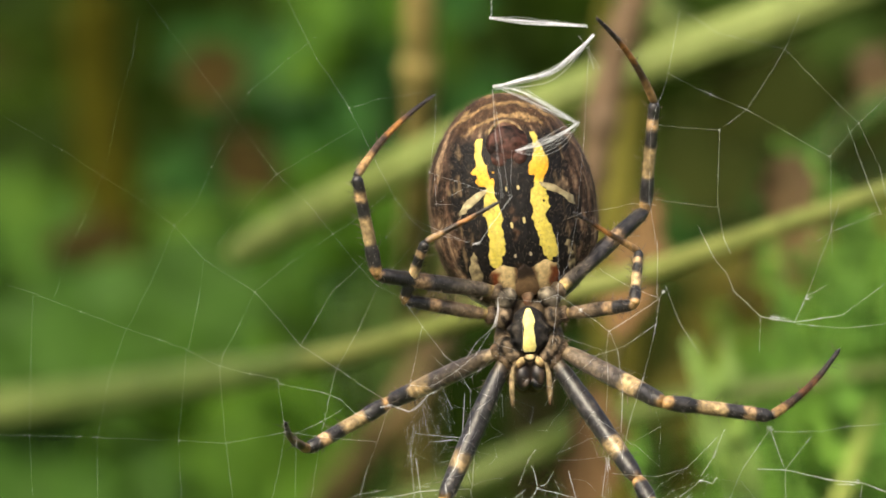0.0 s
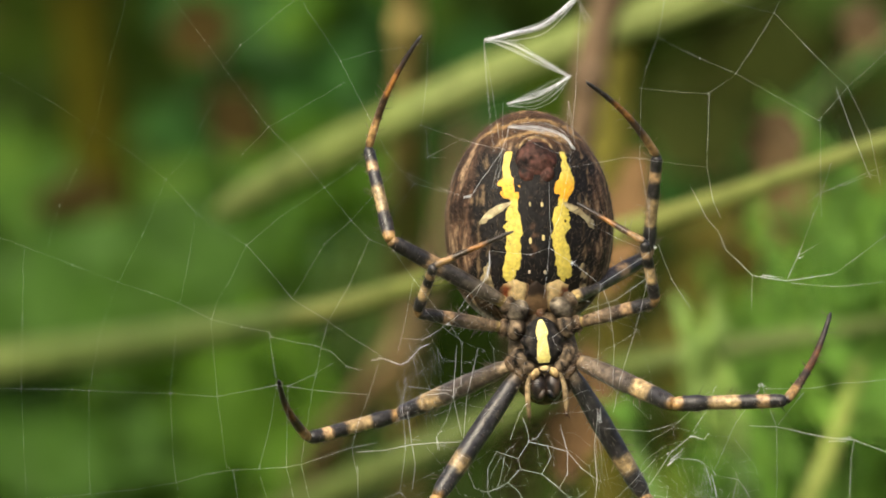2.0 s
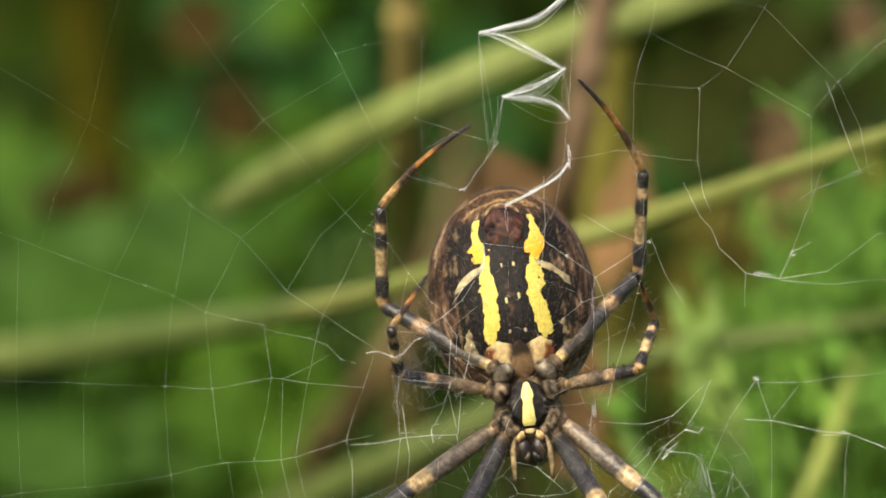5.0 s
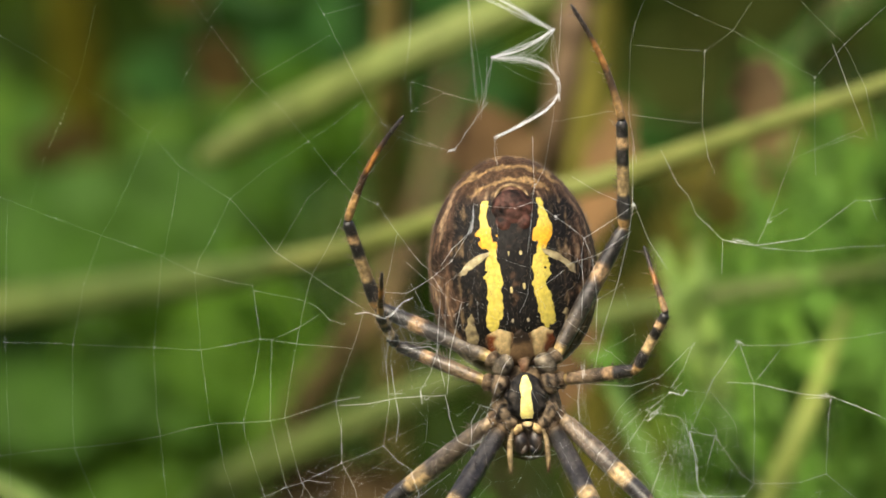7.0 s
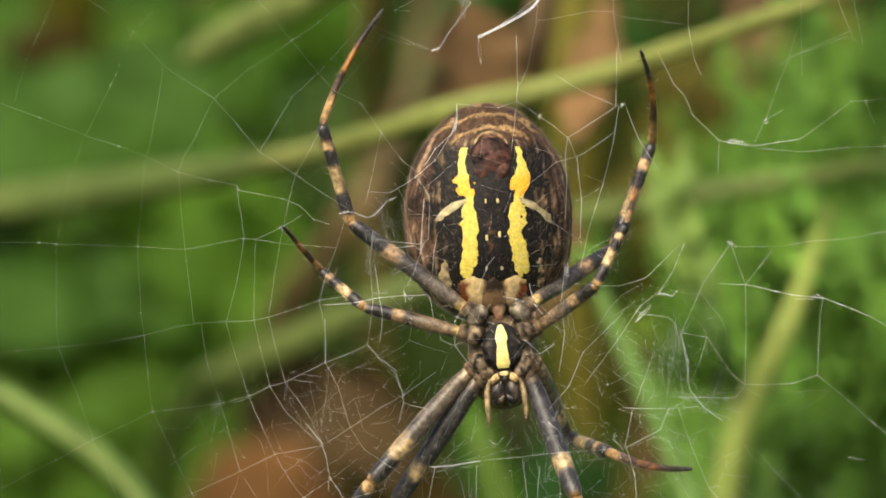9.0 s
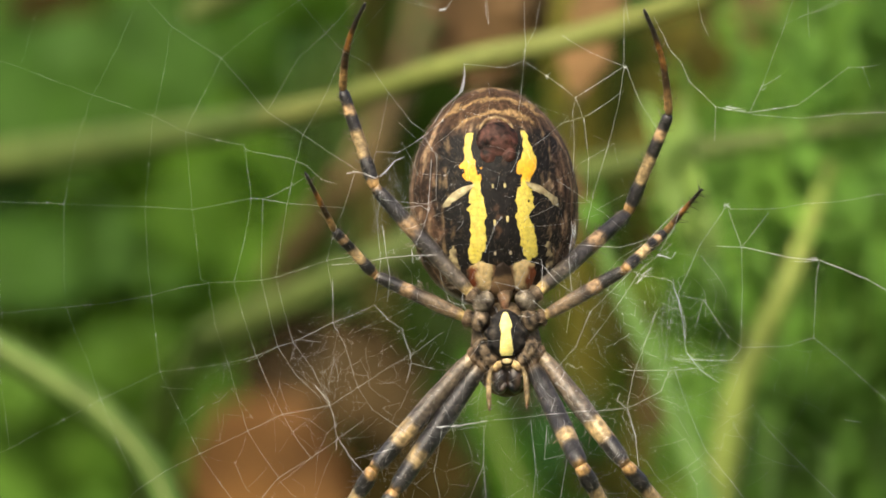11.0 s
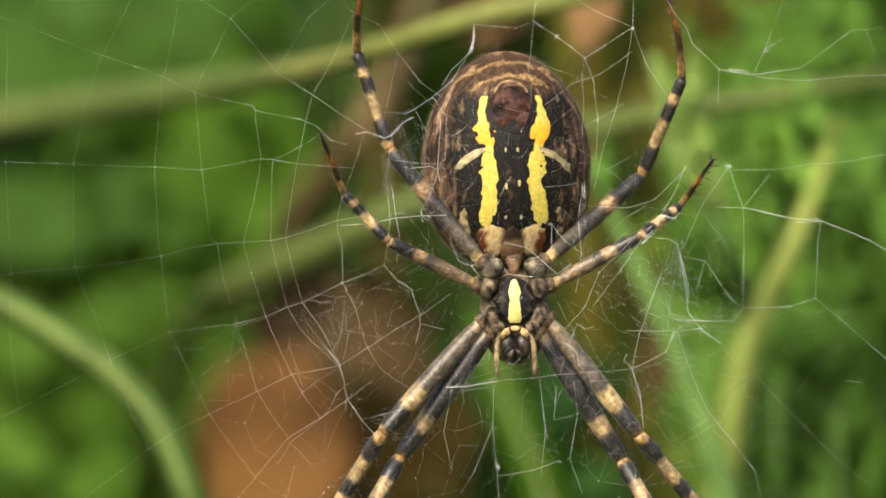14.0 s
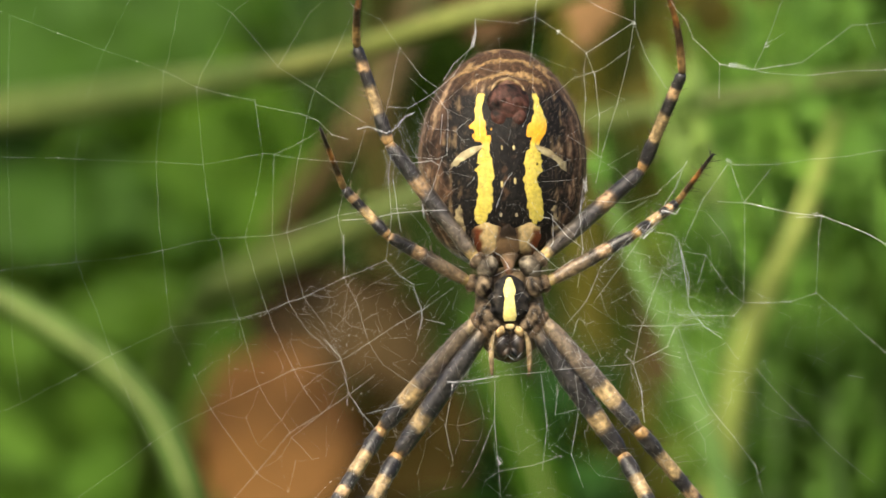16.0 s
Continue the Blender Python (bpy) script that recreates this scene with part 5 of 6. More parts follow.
    tube(bm, arch, [MM * (0.05 + 0.085 * math.sin(math.pi * (0.08 + 0.84 * i / 22))) for i in range(23)], 8)
    paint(part("arched_rim", bm, SKIN, ob, "pale arched rim"), lambda p: blend((0.36, 0.26, 0.14), (0.15, 0.09, 0.05), 0.4 + 0.9 * noise.noise(p * 3)))

    def hairs(rnd):
        for _ in range(5600):
            s, a = rnd.uniform(0.03, 0.99), rnd.uniform(-math.pi, math.pi)
            k = belly_swell(s)
            n = Vector((math.cos(a) / BELLY_WIDE, math.sin(a) / BELLY_DEEP, 0)).normalized()
            yield Vector((BELLY_WIDE * k * math.cos(a), BELLY_BACK + BELLY_DEEP * k * math.sin(a), BELLY_LONG * s)), (n * 0.75 + Vector((rnd.uniform(-0.4, 0.4), 0, rnd.uniform(0.2, 1.1)))).normalized()
    fur("hair", ob, hairs, 0.34, 3, "short pale hairs")
    return ob


# where each leg leaves the body (across, along), and the lengths of thigh, shin and foot
LEGS = {
    "rear left": ((-2.1, 2.7), (9.3, 6.6, 8.5), 0.56), "rear right": ((2.1, 2.7), (9.3, 7.3, 8.2), 0.56),
    "short left": ((-2.5, 1.2), (6.5, 4.2, 5.5), 0.47), "short right": ((2.4, 1.1), (6.5, 4.3, 5.4), 0.47),
    "outer left": ((-2.2, -1.3), (9.6, 6.6, 7.2), 0.65), "outer right": ((2.2, -1.3), (9.2, 7.2, 7.4), 0.65),
    "inner left": ((-1.7, -1.9), (9.8, 6.2, 5.6), 0.68), "inner right": ((1.7, -2.0), (9.8, 6.2, 5.6), 0.68),
}
CREAM, BLACK, GREY, RUST, OCHRE = (0.31, 0.225, 0.117), (0.022, 0.021, 0.023), (0.080, 0.066, 0.054), (0.24, 0.108, 0.028), (0.27, 0.165, 0.068)
THIGH = [(0.0, (0.46, 0.35, 0.14)), (0.05, (0.36, 0.26, 0.11)), (0.09, GREY), (0.26, GREY), (0.42, (0.042, 0.038, 0.038)), (0.55, (0.036, 0.033, 0.034)), (0.60, (0.22, 0.145, 0.085)), (0.68, (0.24, 0.16, 0.09)), (0.71, BLACK), (0.97, BLACK), (1.0, OCHRE)]
THIGH_TAN = [(0.0, (0.46, 0.35, 0.14)), (0.07, (0.36, 0.26, 0.11)), (0.11, (0.09, 0.06, 0.04)), (0.18, (0.19, 0.135, 0.085)), (0.42, (0.12, 0.088, 0.06)), (0.56, (0.05, 0.04, 0.036)), (0.62, (0.22, 0.145, 0.085)), (0.70, (0.24, 0.16, 0.09)), (0.73, BLACK), (0.97, BLACK), (1.0, OCHRE)]
THIGH_DARK = [(0.0, (0.12, 0.09, 0.06)), (0.10, (0.026, 0.025, 0.027)), (0.66, (0.020, 0.019, 0.022)), (0.69, CREAM), (0.77, CREAM), (0.80, BLACK), (0.97, BLACK), (1.0, OCHRE)]
THIGH_PALE = [(0.0, (0.24, 0.18, 0.11)), (0.10, (0.13, 0.10, 0.072)), (0.58, (0.07, 0.058, 0.05)), (0.62, CREAM), (0.76, CREAM), (0.79, BLACK), (0.97, BLACK), (1.0, OCHRE)]
FOOT_DARK = [(0.0, BLACK), (0.04, OCHRE), (0.13, OCHRE), (0.19, (0.045, 0.025, 0.014)), (0.34, (0.03, 0.02, 0.014)), (0.42, (0.11, 0.045, 0.016)), (0.58, (0.10, 0.042, 0.015)), (0.68, (0.026, 0.018, 0.014)), (1.0, BLACK)]
SHIN = [(0.0, OCHRE), (0.07, (0.31, 0.19, 0.08)), (0.09, BLACK), (0.30, BLACK), (0.33, CREAM), (0.57, CREAM), (0.60, BLACK), (0.74, BLACK), (0.76, (0.36, 0.24, 0.13)), (0.83, (0.36, 0.24, 0.13)), (0.86, BLACK), (1.0, BLACK)]
FOOT = [(0.0, BLACK), (0.05, OCHRE), (0.20, OCHRE), (0.26, (0.05, 0.028, 0.015)), (0.40, (0.04, 0.025, 0.015)), (0.46, RUST), (0.60, RUST), (0.70, (0.028, 0.018, 0.014)), (1.0, BLACK)]


def banded(bands, length, seed):
    xs = [a for a, _ in bands]
    chan = [[c[k] for _, c in bands] for k in range(3)]

    def colour(p):
        f = p.z / length + 0.022 * noise.noise((p.x * 3, p.y * 3, seed + p.z))
        c = tuple(float(np.interp(f, xs, q)) for q in chan)
        k = noise.noise((p.x * 4, p.y * 4 + seed, p.z * 1.6)) + 0.5 * noise.noise((p.x * 9, p.y * 9 + seed, p.z * 4))
        patch = smooth_step(-0.1, 0.45, noise.noise((p.x * 1.6, p.y * 1.6 + seed, p.z * 0.9)) + 0.35 * k)
        hairy = max(0.0, noise.noise((math.atan2(p.y, p.x) * 5 + seed, 3.0, p.z * 1.1)) + 0.5 * noise.noise((math.atan2(p.y, p.x) * 11, seed, p.z * 2.6)))
        return tuple(max(0.006, v * (1 + 0.7 * k) * (1.25 - 0.55 * patch) + (0.006 * max(0, k) + 0.06 * hairy * hairy) * w) for v, w in zip(c, (1.0, 0.86, 0.70)))
    return colour


def leg_segment(name, spider, length, profile, bands, seed, hairs, label, bend=0.0):
    """A tapered, hairy segment along its own z, with coloured bands."""
    rnd = random.Random(seed)
    bm = bmesh.new()
    n = 44
    zs = [i / n for i in range(n + 1)]
    radii = [float(np.interp(z, [a for a, _ in profile], [b for _, b in profile])) for z in zs]
    bow = 0.035 * length
    line = [Vector((bend * length * math.sin(math.pi * z), bow * math.sin(math.pi * z) * 0.5, z * length)) * MM for z in zs]
    tube(bm, line, [r * MM for r in radii], 14)
    for _ in range(hairs):
        z = rnd.uniform(0.06, 0.97)
        a = rnd.uniform(0, 2 * math.pi)
        r = float(np.interp(z, zs, radii))
        q = Vector((bend * length * math.sin(math.pi * z) + r * 0.9 * math.cos(a), bow * math.sin(math.pi * z) * 0.5 + r * 0.9 * math.sin(a), z * length))
        long = rnd.uniform(0.35, 0.75) if rnd.random() < 0.22 else rnd.uniform(0.12, 0.28)
        tip = q + Vector((math.cos(a), math.sin(a), rnd.uniform(0.3, 0.9))) * long
        tube(bm, [q * MM, q.lerp(tip, 0.6) * MM, tip * MM], [0.022 * MM, 0.016 * MM, 0.006 * MM], 3, False)
    ob = part(name, bm, SHELL, spider, label)
    rule = banded(bands, length, seed)
    edge = [float(r) for r in radii]

    def colour(p):
        c = rule(p)
        curve = math.sin(math.pi * min(1, max(0, p.z / length)))
        r = math.hypot(p.x - bend * length * curve, p.y - bow * curve * 0.5)
        return c if r < 1.06 * float(np.interp(p.z / length, zs, edge)) else (0.22, 0.18, 0.13) if noise.noise((p.z * 1.9, p.x * 2.1, seed)) > 0.05 else (0.02, 0.015, 0.012)
    paint(ob, colour)
    return ob


def spider_of():
    spider = thing("spider", "yellow and black striped orb-weaver spider hanging head down", "spider")
    # head and breast
    bm = bmesh.new()
    orb(bm, Vector((0, 2.5, -0.9)) * MM, (2.3 * MM, 1.6 * MM, 3.1 * MM), seg=32, rows=24)
    ob = part("carapace", bm, SKIN, spider, "brown mottled carapace")
    paint(ob, lambda p: blend((0.05, 0.038, 0.026), (0.20, 0.145, 0.09), 0.4 + 0.9 * noise.noise(p * 1.6) + 0.3 * noise.noise(p * 5)))
    bm = bmesh.new()
    for v in orb(bm, Vector((0, 0.75, 0.1)) * MM, (1.34 * MM, 0.75 * MM, 1.58 * MM), seg=32, rows=24):
        k = 1 - 0.22 * max(0.0, (v.co.z / MM) / 1.75)
        v.co.x *= k * (1 + 0.10 * math.sin(v.co.z / MM * 6.5))
    ob = part("breast_plate", bm, SKIN, spider, "black breast plate")
    paint(ob, lambda p: blend((0.013, 0.012, 0.013), (0.12, 0.10, 0.08), (0.15 + 1.0 * noise.noise(p * 3.2) + 0.6 * noise.noise(p * 8)) * smooth_step(0.5, 1.1, abs(p.x))))
    bm = bmesh.new()
    rows, grid = 40, []
    wide = along([(-1.3, 0.34), (-0.9, 0.50), (-0.3, 0.36), (0.2, 0.33), (0.7, 0.40), (1.2, 0.26), (1.5, 0.10)])
    for i in range(rows + 1):
        z = -1.3 + 2.8 * i / rows
        row = []
        for j in range(7):
            v = j / 3 - 1
            x = v * (wide(z) + 0.05 * noise.noise((z * 4, (3 if v > 0 else 0), 1)))
            y = 0.75 - 0.75 * math.sqrt(max(0.05, 1 - (x / 1.34) ** 2 - ((z - 0.1) / 1.58) ** 2)) - 0.07 * (1 - v * v) + 0.01
            row.append(bm.verts.new(Vector((x, y, z)) * MM))
        grid.append(row)
    for r, q in zip(grid, grid[1:]):
        for j in range(6):
            bm.faces.new((r[j], r[j + 1], q[j + 1], q[j]))
    ob = part("breast_stripe", bm, YELLOW, spider, "pale yellow stripe on the breast plate")
    paint(ob, lambda p: blend((0.78, 0.66, 0.18), (0.84, 0.75, 0.34), 0.5 + 0.5 * noise.noise(p * 2)))
    bm = bmesh.new()
    tube(bm, [Vector(q) * MM for q in ((0, 2.0, 1.4), (0, 1.8, 2.0), (0, 2.2, 2.9))], [0.30 * MM, 0.28 * MM, 0.62 * MM], 12)
    ob = part("waist", bm, SKIN, spider)
    paint(ob, lambda p: blend((0.13, 0.06, 0.036), (0.16, 0.115, 0.072), smooth_step(1.9, 2.4, p.z + 0.4 * noise.noise(p * 2.4))))
    # mouth: lip, two jaws and two feelers
    for s in (-1, 1):
        bm = bmesh.new()
        orb(bm, Vector((0.50 * s, 1.25, -2.75)) * MM, (0.60 * MM, 0.85 * MM, 1.02 * MM), seg=20, rows=14)
        orb(bm, Vector((0.28 * s, 0.62, -3.3)) * MM, (0.17 * MM, 0.2 * MM, 0.34 * MM), axis=(-0.6 * s, 0, 1), seg=10, rows=8)
        ob = part("jaw", bm, SHELL, spider, "dark brown jaw")
        paint(ob, lambda p: blend((0.014, 0.012, 0.013), (0.075, 0.05, 0.034), 0.3 + 0.9 * noise.noise(p * 2)))
        bm = bmesh.new()
        orb(bm, Vector((0.60 * s, 0.50, -1.98)) * MM, (0.25 * MM, 0.26 * MM, 0.42 * MM), axis=(-0.75 * s, 0, 1), seg=14, rows=10)
        ob = part("lip", bm, SKIN, spider, "cream-edged brown lip")
        paint(ob, lambda p: blend((0.46, 0.34, 0.16), (0.16, 0.10, 0.05), smooth_step(-1.85, -2.2, p.z + 0.2 * noise.noise(p * 3))))
        if s > 0:
            bm = bmesh.new()
            orb(bm, Vector((0, 0.42, -1.72)) * MM, (0.42 * MM, 0.24 * MM, 0.24 * MM), seg=16, rows=10)
            paint(part("lower_lip", bm, SKIN, spider, "dark lower lip with a cream spot"), lambda p: blend((0.05, 0.035, 0.025), (0.56, 0.44, 0.22), smooth_step(0.32, 0.2, abs(p.x)) * smooth_step(-1.85, -1.7, p.z)))
        bm = bmesh.new()
        pts = spline([Vector((0.80 * s, 0.9, -1.8)) * MM, Vector((1.12 * s, 0.55, -2.5)) * MM, Vector((1.22 * s, 0.25, -3.6)) * MM, Vector((1.20 * s, 0.2, -4.8)) * MM], 7)
        tube(bm, pts, [r * MM for r in eased([0.12, 0.14, 0.18, 0.17, 0.09], len(pts))], 10)
        rnd = random.Random(5 + s)
        for _ in range(40):
            q = rnd.choice(pts)
            d = Vector((rnd.uniform(-1, 1), rnd.uniform(-1, 0.4), rnd.uniform(-1.2, 0)))
            tube(bm, [q, q + d * 0.42 * MM], [0.02 * MM, 0.006 * MM], 3, False)
        ob = part("feeler", bm, SKIN, spider, "pale tan hairy feeler")
        paint(ob, lambda p: blend((0.25, 0.19, 0.105), (0.085, 0.055, 0.03), 0.45 + 0.5 * smooth_step(-3.8, -4.8, p.z) + 0.7 * noise.noise(p * 2)))
    made = {}
    for k, (name, ((hx, hz), (thigh, shin, foot), r)) in enumerate(LEGS.items()):
        # hip knob between breast plate and leg
        a, b = Vector((hx * 0.42, 1.25, hz * 0.62 + 0.1)), Vector((hx, 1.3, hz))
        bm = bmesh.new()
        line = [a.lerp(b, f) * MM for f in (0, 0.08, 0.20, 0.36, 0.52, 0.66, 0.76, 0.84, 0.95, 1.08, 1.18)]
        tube(bm, line, [q * MM for q in (0.30, 0.55, 0.72, 0.80, 0.77, 0.66, 0.50, 0.55, 0.60, 0.52, 0.30)], 22)
        for v in bm.verts:
            v.co += Vector((noise.noise(v.co / MM * 2.6), noise.noise(v.co / MM * 2.6 + Vector((7, 0, 0))), noise.noise(v.co / MM * 2.6 + Vector((0, 9, 0))))) * 0.07 * MM
        hip = part("hip", bm, SKIN, spider, "grey-brown rounded hip joint")
        pale, more = ((0.25, 0.215, 0.165), 0.20) if name.startswith("rear") else ((0.26, 0.195, 0.13), 0.05)
        reach = (b - a).length

        def hip_colour(p, a=a, way=(b - a).normalized(), reach=reach, pale=pale, more=more):
            f = (p - a).dot(way) / reach
            c = blend((0.022, 0.017, 0.014), pale, 0.34 + more + 1.1 * noise.noise(p * 2.3) + 0.7 * noise.noise(p * 6))
            c = blend(c, (0.13, 0.085, 0.05), 0.6 * smooth_step(0.76, 0.86, f))
            return blend(c, (0.016, 0.012, 0.010), max(smooth_step(0.26, 0.08, f), smooth_step(0.13, 0.05, abs(f - 0.76))) * 0.85)
        paint(hip, hip_colour)
        lower = name.startswith(("outer", "inner"))
        femur = leg_segment("thigh", spider, thigh, [(0, 0.60 * r), (0.10, 0.84 * r), (0.40, r), (0.7, 0.94 * r), (0.93, 0.84 * r), (1, 0.6 * r)], (THIGH_DARK if name.startswith("inner") else THIGH_PALE) if lower else THIGH_TAN if name.startswith("short") else THIGH, 50 + k, 240, "grey-black hairy leg thigh")
        tibia = leg_segment("shin", spider, shin, [(0, 0.55 * r), (0.05, 0.72 * r), (0.22, 0.84 * r), (0.30, 0.70 * r), (0.6, 0.72 * r), (0.96, 0.68 * r), (1, 0.45 * r)], SHIN, 70 + k, 150, "black and cream banded leg shin")
        tarsus = leg_segment("foot", spider, foot, [(0, 0.40 * r), (0.04, 0.50 * r), (0.3, 0.42 * r), (0.7, 0.30 * r), (0.96, 0.22 * r), (1, 0.1 * r)], FOOT_DARK if lower else FOOT, 90 + k, 80, "rust-brown and black slender leg foot",
                             0.0 if name.startswith(("inner", "short")) else -0.05 if name.endswith("left") else 0.05)
        made[name] = (femur, tibia, tarsus)

    def hairs(rnd):
        for _ in range(900):
            (hx, hz), _, _ = rnd.choice(list(LEGS.values()))
            f, a = rnd.uniform(0.2, 1.1), rnd.uniform(0, 2 * math.pi)
            axis = Vector((hx * 0.58, 0.05, hz * 0.38 - 0.1)).normalized()
            side = axis.cross(Vector((0, 1, 0))).normalized()
            out = side * math.cos(a) - Vector((0, 1, 0)) * abs(math.sin(a))
            c = Vector((hx * (0.42 + 0.58 * f), 1.27, hz * (0.62 + 0.38 * f) + 0.1 * (1 - f)))
            yield c + out * 0.68, (out + axis * rnd.uniform(0, 1)).normalized()
    fur("hair", spider, hairs, 0.3, 8, "short pale body hairs")
    return spider, abdomen_of(spider), made


spider, abdomen, legs = spider_of()


# ---- what moves: the web sways as the spider climbs down it, turns its abdomen and sets its feet ----
# seconds, across and up in millimetres: the whole web with the spider on it
SWAY = [(0, -0.66, 0.69), (0.5, -0.58, 0.68), (1, -0.47, 0.72), (1.5, -0.50, 0.94), (2, -0.44, 0.87), (2.5, -0.51, 0.90), (3, -0.55, 1.01), (3.3, -0.51,
    1.05), (3.5, -0.51, 1.04), (3.7, -0.51, 1.05), (5.8, -0.72, 0.83), (6, -0.62, 0.61), (6.5, -0.69, 0.58), (7, -0.47, 0.47), (7.5, -0.44, 0.51), (8,
    -0.51, 0.50), (8.5, -0.55, 0.40), (9, -0.50, 0.40), (9.2, -0.54, 0.32), (11.3, -0.11, 0.11), (11.5, -0.12, 0.11), (12, 0.03, -0.00), (12.5, 0.00,
    0.00), (13, 0.06, -0.03), (13.5, 0.10, -0.11), (14, 0.00, -0.11), (14.5, 0.07, -0.11), (15, 0.11, -0.11), (15.5, 0.14, 0.00), (16, 0.17, -0.07)]
# and how the loose side is pulled besides, on the grid of spot: high up, beside the hub, and below
PULL_HIGH = [(0, -2, -21), (1, 7, -14), (2, -6, -2), (2.5, 0, 0), (3.5, -16, 5), (6, -4, -1), (7, 17, 4), (7.5, 20, 8), (16, 20, 8)]
PULL_SIDE = [(0, 28, -46), (1, 28, -40), (3.5, 30, -29), (6, 24, -25), (6.5, 30, -22), (7, 5, -17), (7.5, 10, -10), (8, 25, -11), (8.5, 29, -14), (9.2, 26, -15), (11.5, 4, -1), (12.5, 0, 0), (16, -4, 0)]
PULL_LOW = [(0, 28, -20), (3.5, 28, -9), (6, 30, -13), (6.5, 36, -8), (7, 17, -8), (7.5, 22, -2), (8, 27, 0), (8.5, 31, -3), (9.2, 31, -5), (11.5, 5, 0), (12.5, 0, 0), (16, -4, 0)]
# seconds, across and up in millimetres on the web's plane
BODY = [(0, 3.9, 12.1), (0.5, 4.1, 12.2), (1, 4.6, 10.5), (1.5, 4.5, 8.6), (2, 5.3, 8.4), (2.5, 5.5, 8.7), (3, 5.3, 7.2), (3.3, 4.7, 6.7), (3.5, 4.4,
    5.7), (3.7, 4.3, 5.2), (5.8, 4.9, 3.5), (6, 5.0, 3.6), (6.5, 5.9, 2.4), (7, 5.3, 1.9), (7.5, 5.7, 0.9), (8, 5.1, -0.7), (8.5, 5.0, -1.0), (9, 4.8,
    -1.3), (9.2, 4.4, -1.3), (11.5, 4.6, -3.3), (12.5, 4.5, -3.4), (14.5, 4.4, -3.5), (16, 4.1, -3.7)]
PLATES = [(0, 3.7, 15.6), (0.5, 4.0, 15.4), (1, 4.3, 13.8), (1.5, 4.4, 11.3), (2, 4.9, 11.5), (2.5, 5.5, 11.9), (3, 5.1, 10.4), (3.3, 4.5, 9.9), (3.5,
    4.0, 8.7), (3.7, 3.7, 7.7), (5.8, 4.5, 7.2), (6, 4.6, 7.2), (6.5, 5.2, 6.2), (7, 5.0, 5.5), (7.5, 5.4, 4.4), (8, 4.7, 3.0), (8.5, 4.7, 2.6), (9,
    4.3, 2.4), (9.2, 4.2, 2.4), (11.5, 4.4, 0.6), (12.5, 4.3, 0.6), (14.5, 4.3, 0.6), (16, 4.0, 0.4)]
SPINNERETS = [(0, 2.5, 23.9), (0.5, 2.9, 23.5), (1, 3.5, 22.0), (1.5, 4.4, 18.2), (2, 4.9, 20.0), (2.5, 7.0, 20.0), (3, 5.8, 18.8), (3.3, 5.3, 18.3),
    (3.5, 4.0, 16.6), (3.7, 3.1, 14.4), (5.8, 3.3, 15.7), (6, 3.3, 15.7), (6.5, 4.2, 14.6), (7, 4.4, 14.1), (7.5, 4.6, 13.2), (8, 4.2, 11.8), (8.5,
    4.4, 11.4), (9, 4.1, 11.0), (9.2, 3.9, 10.9), (11.5, 4.0, 9.1), (12.5, 4.2, 8.9), (14.5, 4.2, 8.9), (16, 4.0, 8.6)]
REAR_LEFT_KNEE = [(0, -5.8, 15.7), (0.5, -4.8, 15.6), (1, -4.4, 14.1), (1.5, -4.6, 15.7), (2, -4.4, 14.9), (2.5, -4.4, 14.5), (3, -3.7, 15.2), (3.3,
    -3.9, 13.1), (3.5, -4.9, 10.9), (3.7, -5.1, 10.4), (5.8, -4.3, 10.4), (6, -4.7, 9.8), (6.5, -4.1, 8.5), (7, -4.2, 7.7), (7.5, -4.0, 7.5), (8,
    -4.3, 7.5), (8.5, -4.6, 6.9), (9, -5.0, 6.8), (9.2, -5.1, 6.9), (11.5, -3.8, 6.5), (12.5, -3.6, 6.3)]
REAR_LEFT_ANKLE = [(0, -7.1, 22.0), (0.5, -6.7, 21.9), (1, -6.0, 20.4), (1.5, -5.9, 21.6), (2, -5.8, 20.8), (2.5, -5.9, 20.5), (3, -5.3, 21.2), (3.3,
    -3.3, 19.2), (3.5, -4.5, 17.0), (3.7, -4.6, 16.6), (5.8, -4.7, 16.7), (6, -6.9, 15.7), (6.5, -6.0, 14.1), (7, -6.1, 13.2), (7.5, -5.8, 12.9), (8,
    -6.1, 13.1), (8.5, -6.4, 13.0), (9, -6.7, 13.0), (9.2, -6.7, 12.9), (11.5, -5.8, 12.8), (12.5, -5.7, 12.7)]
REAR_LEFT_TIP = [(0, -2.1, 27.2), (0.5, -2.1, 27.1), (1, -2.0, 26.4), (1.5, -2.4, 28.2), (2, -2.4, 28.0), (2.5, -2.3, 27.4), (3, -2.4, 28.4), (3.3,
    2.1, 22.6), (3.5, 1.6, 21.3), (3.7, 1.7, 21.1), (5.8, 0.9, 22.3), (6, -5.6, 23.8), (6.5, -2.7, 20.9), (7, -2.5, 19.9), (7.5, -2.4, 20.0), (8,
    -2.6, 20.3), (8.5, -2.6, 20.3), (9, -2.7, 20.4), (9.2, -2.5, 20.4), (11.5, -4.6, 17.9), (12.5, -4.6, 17.9)]
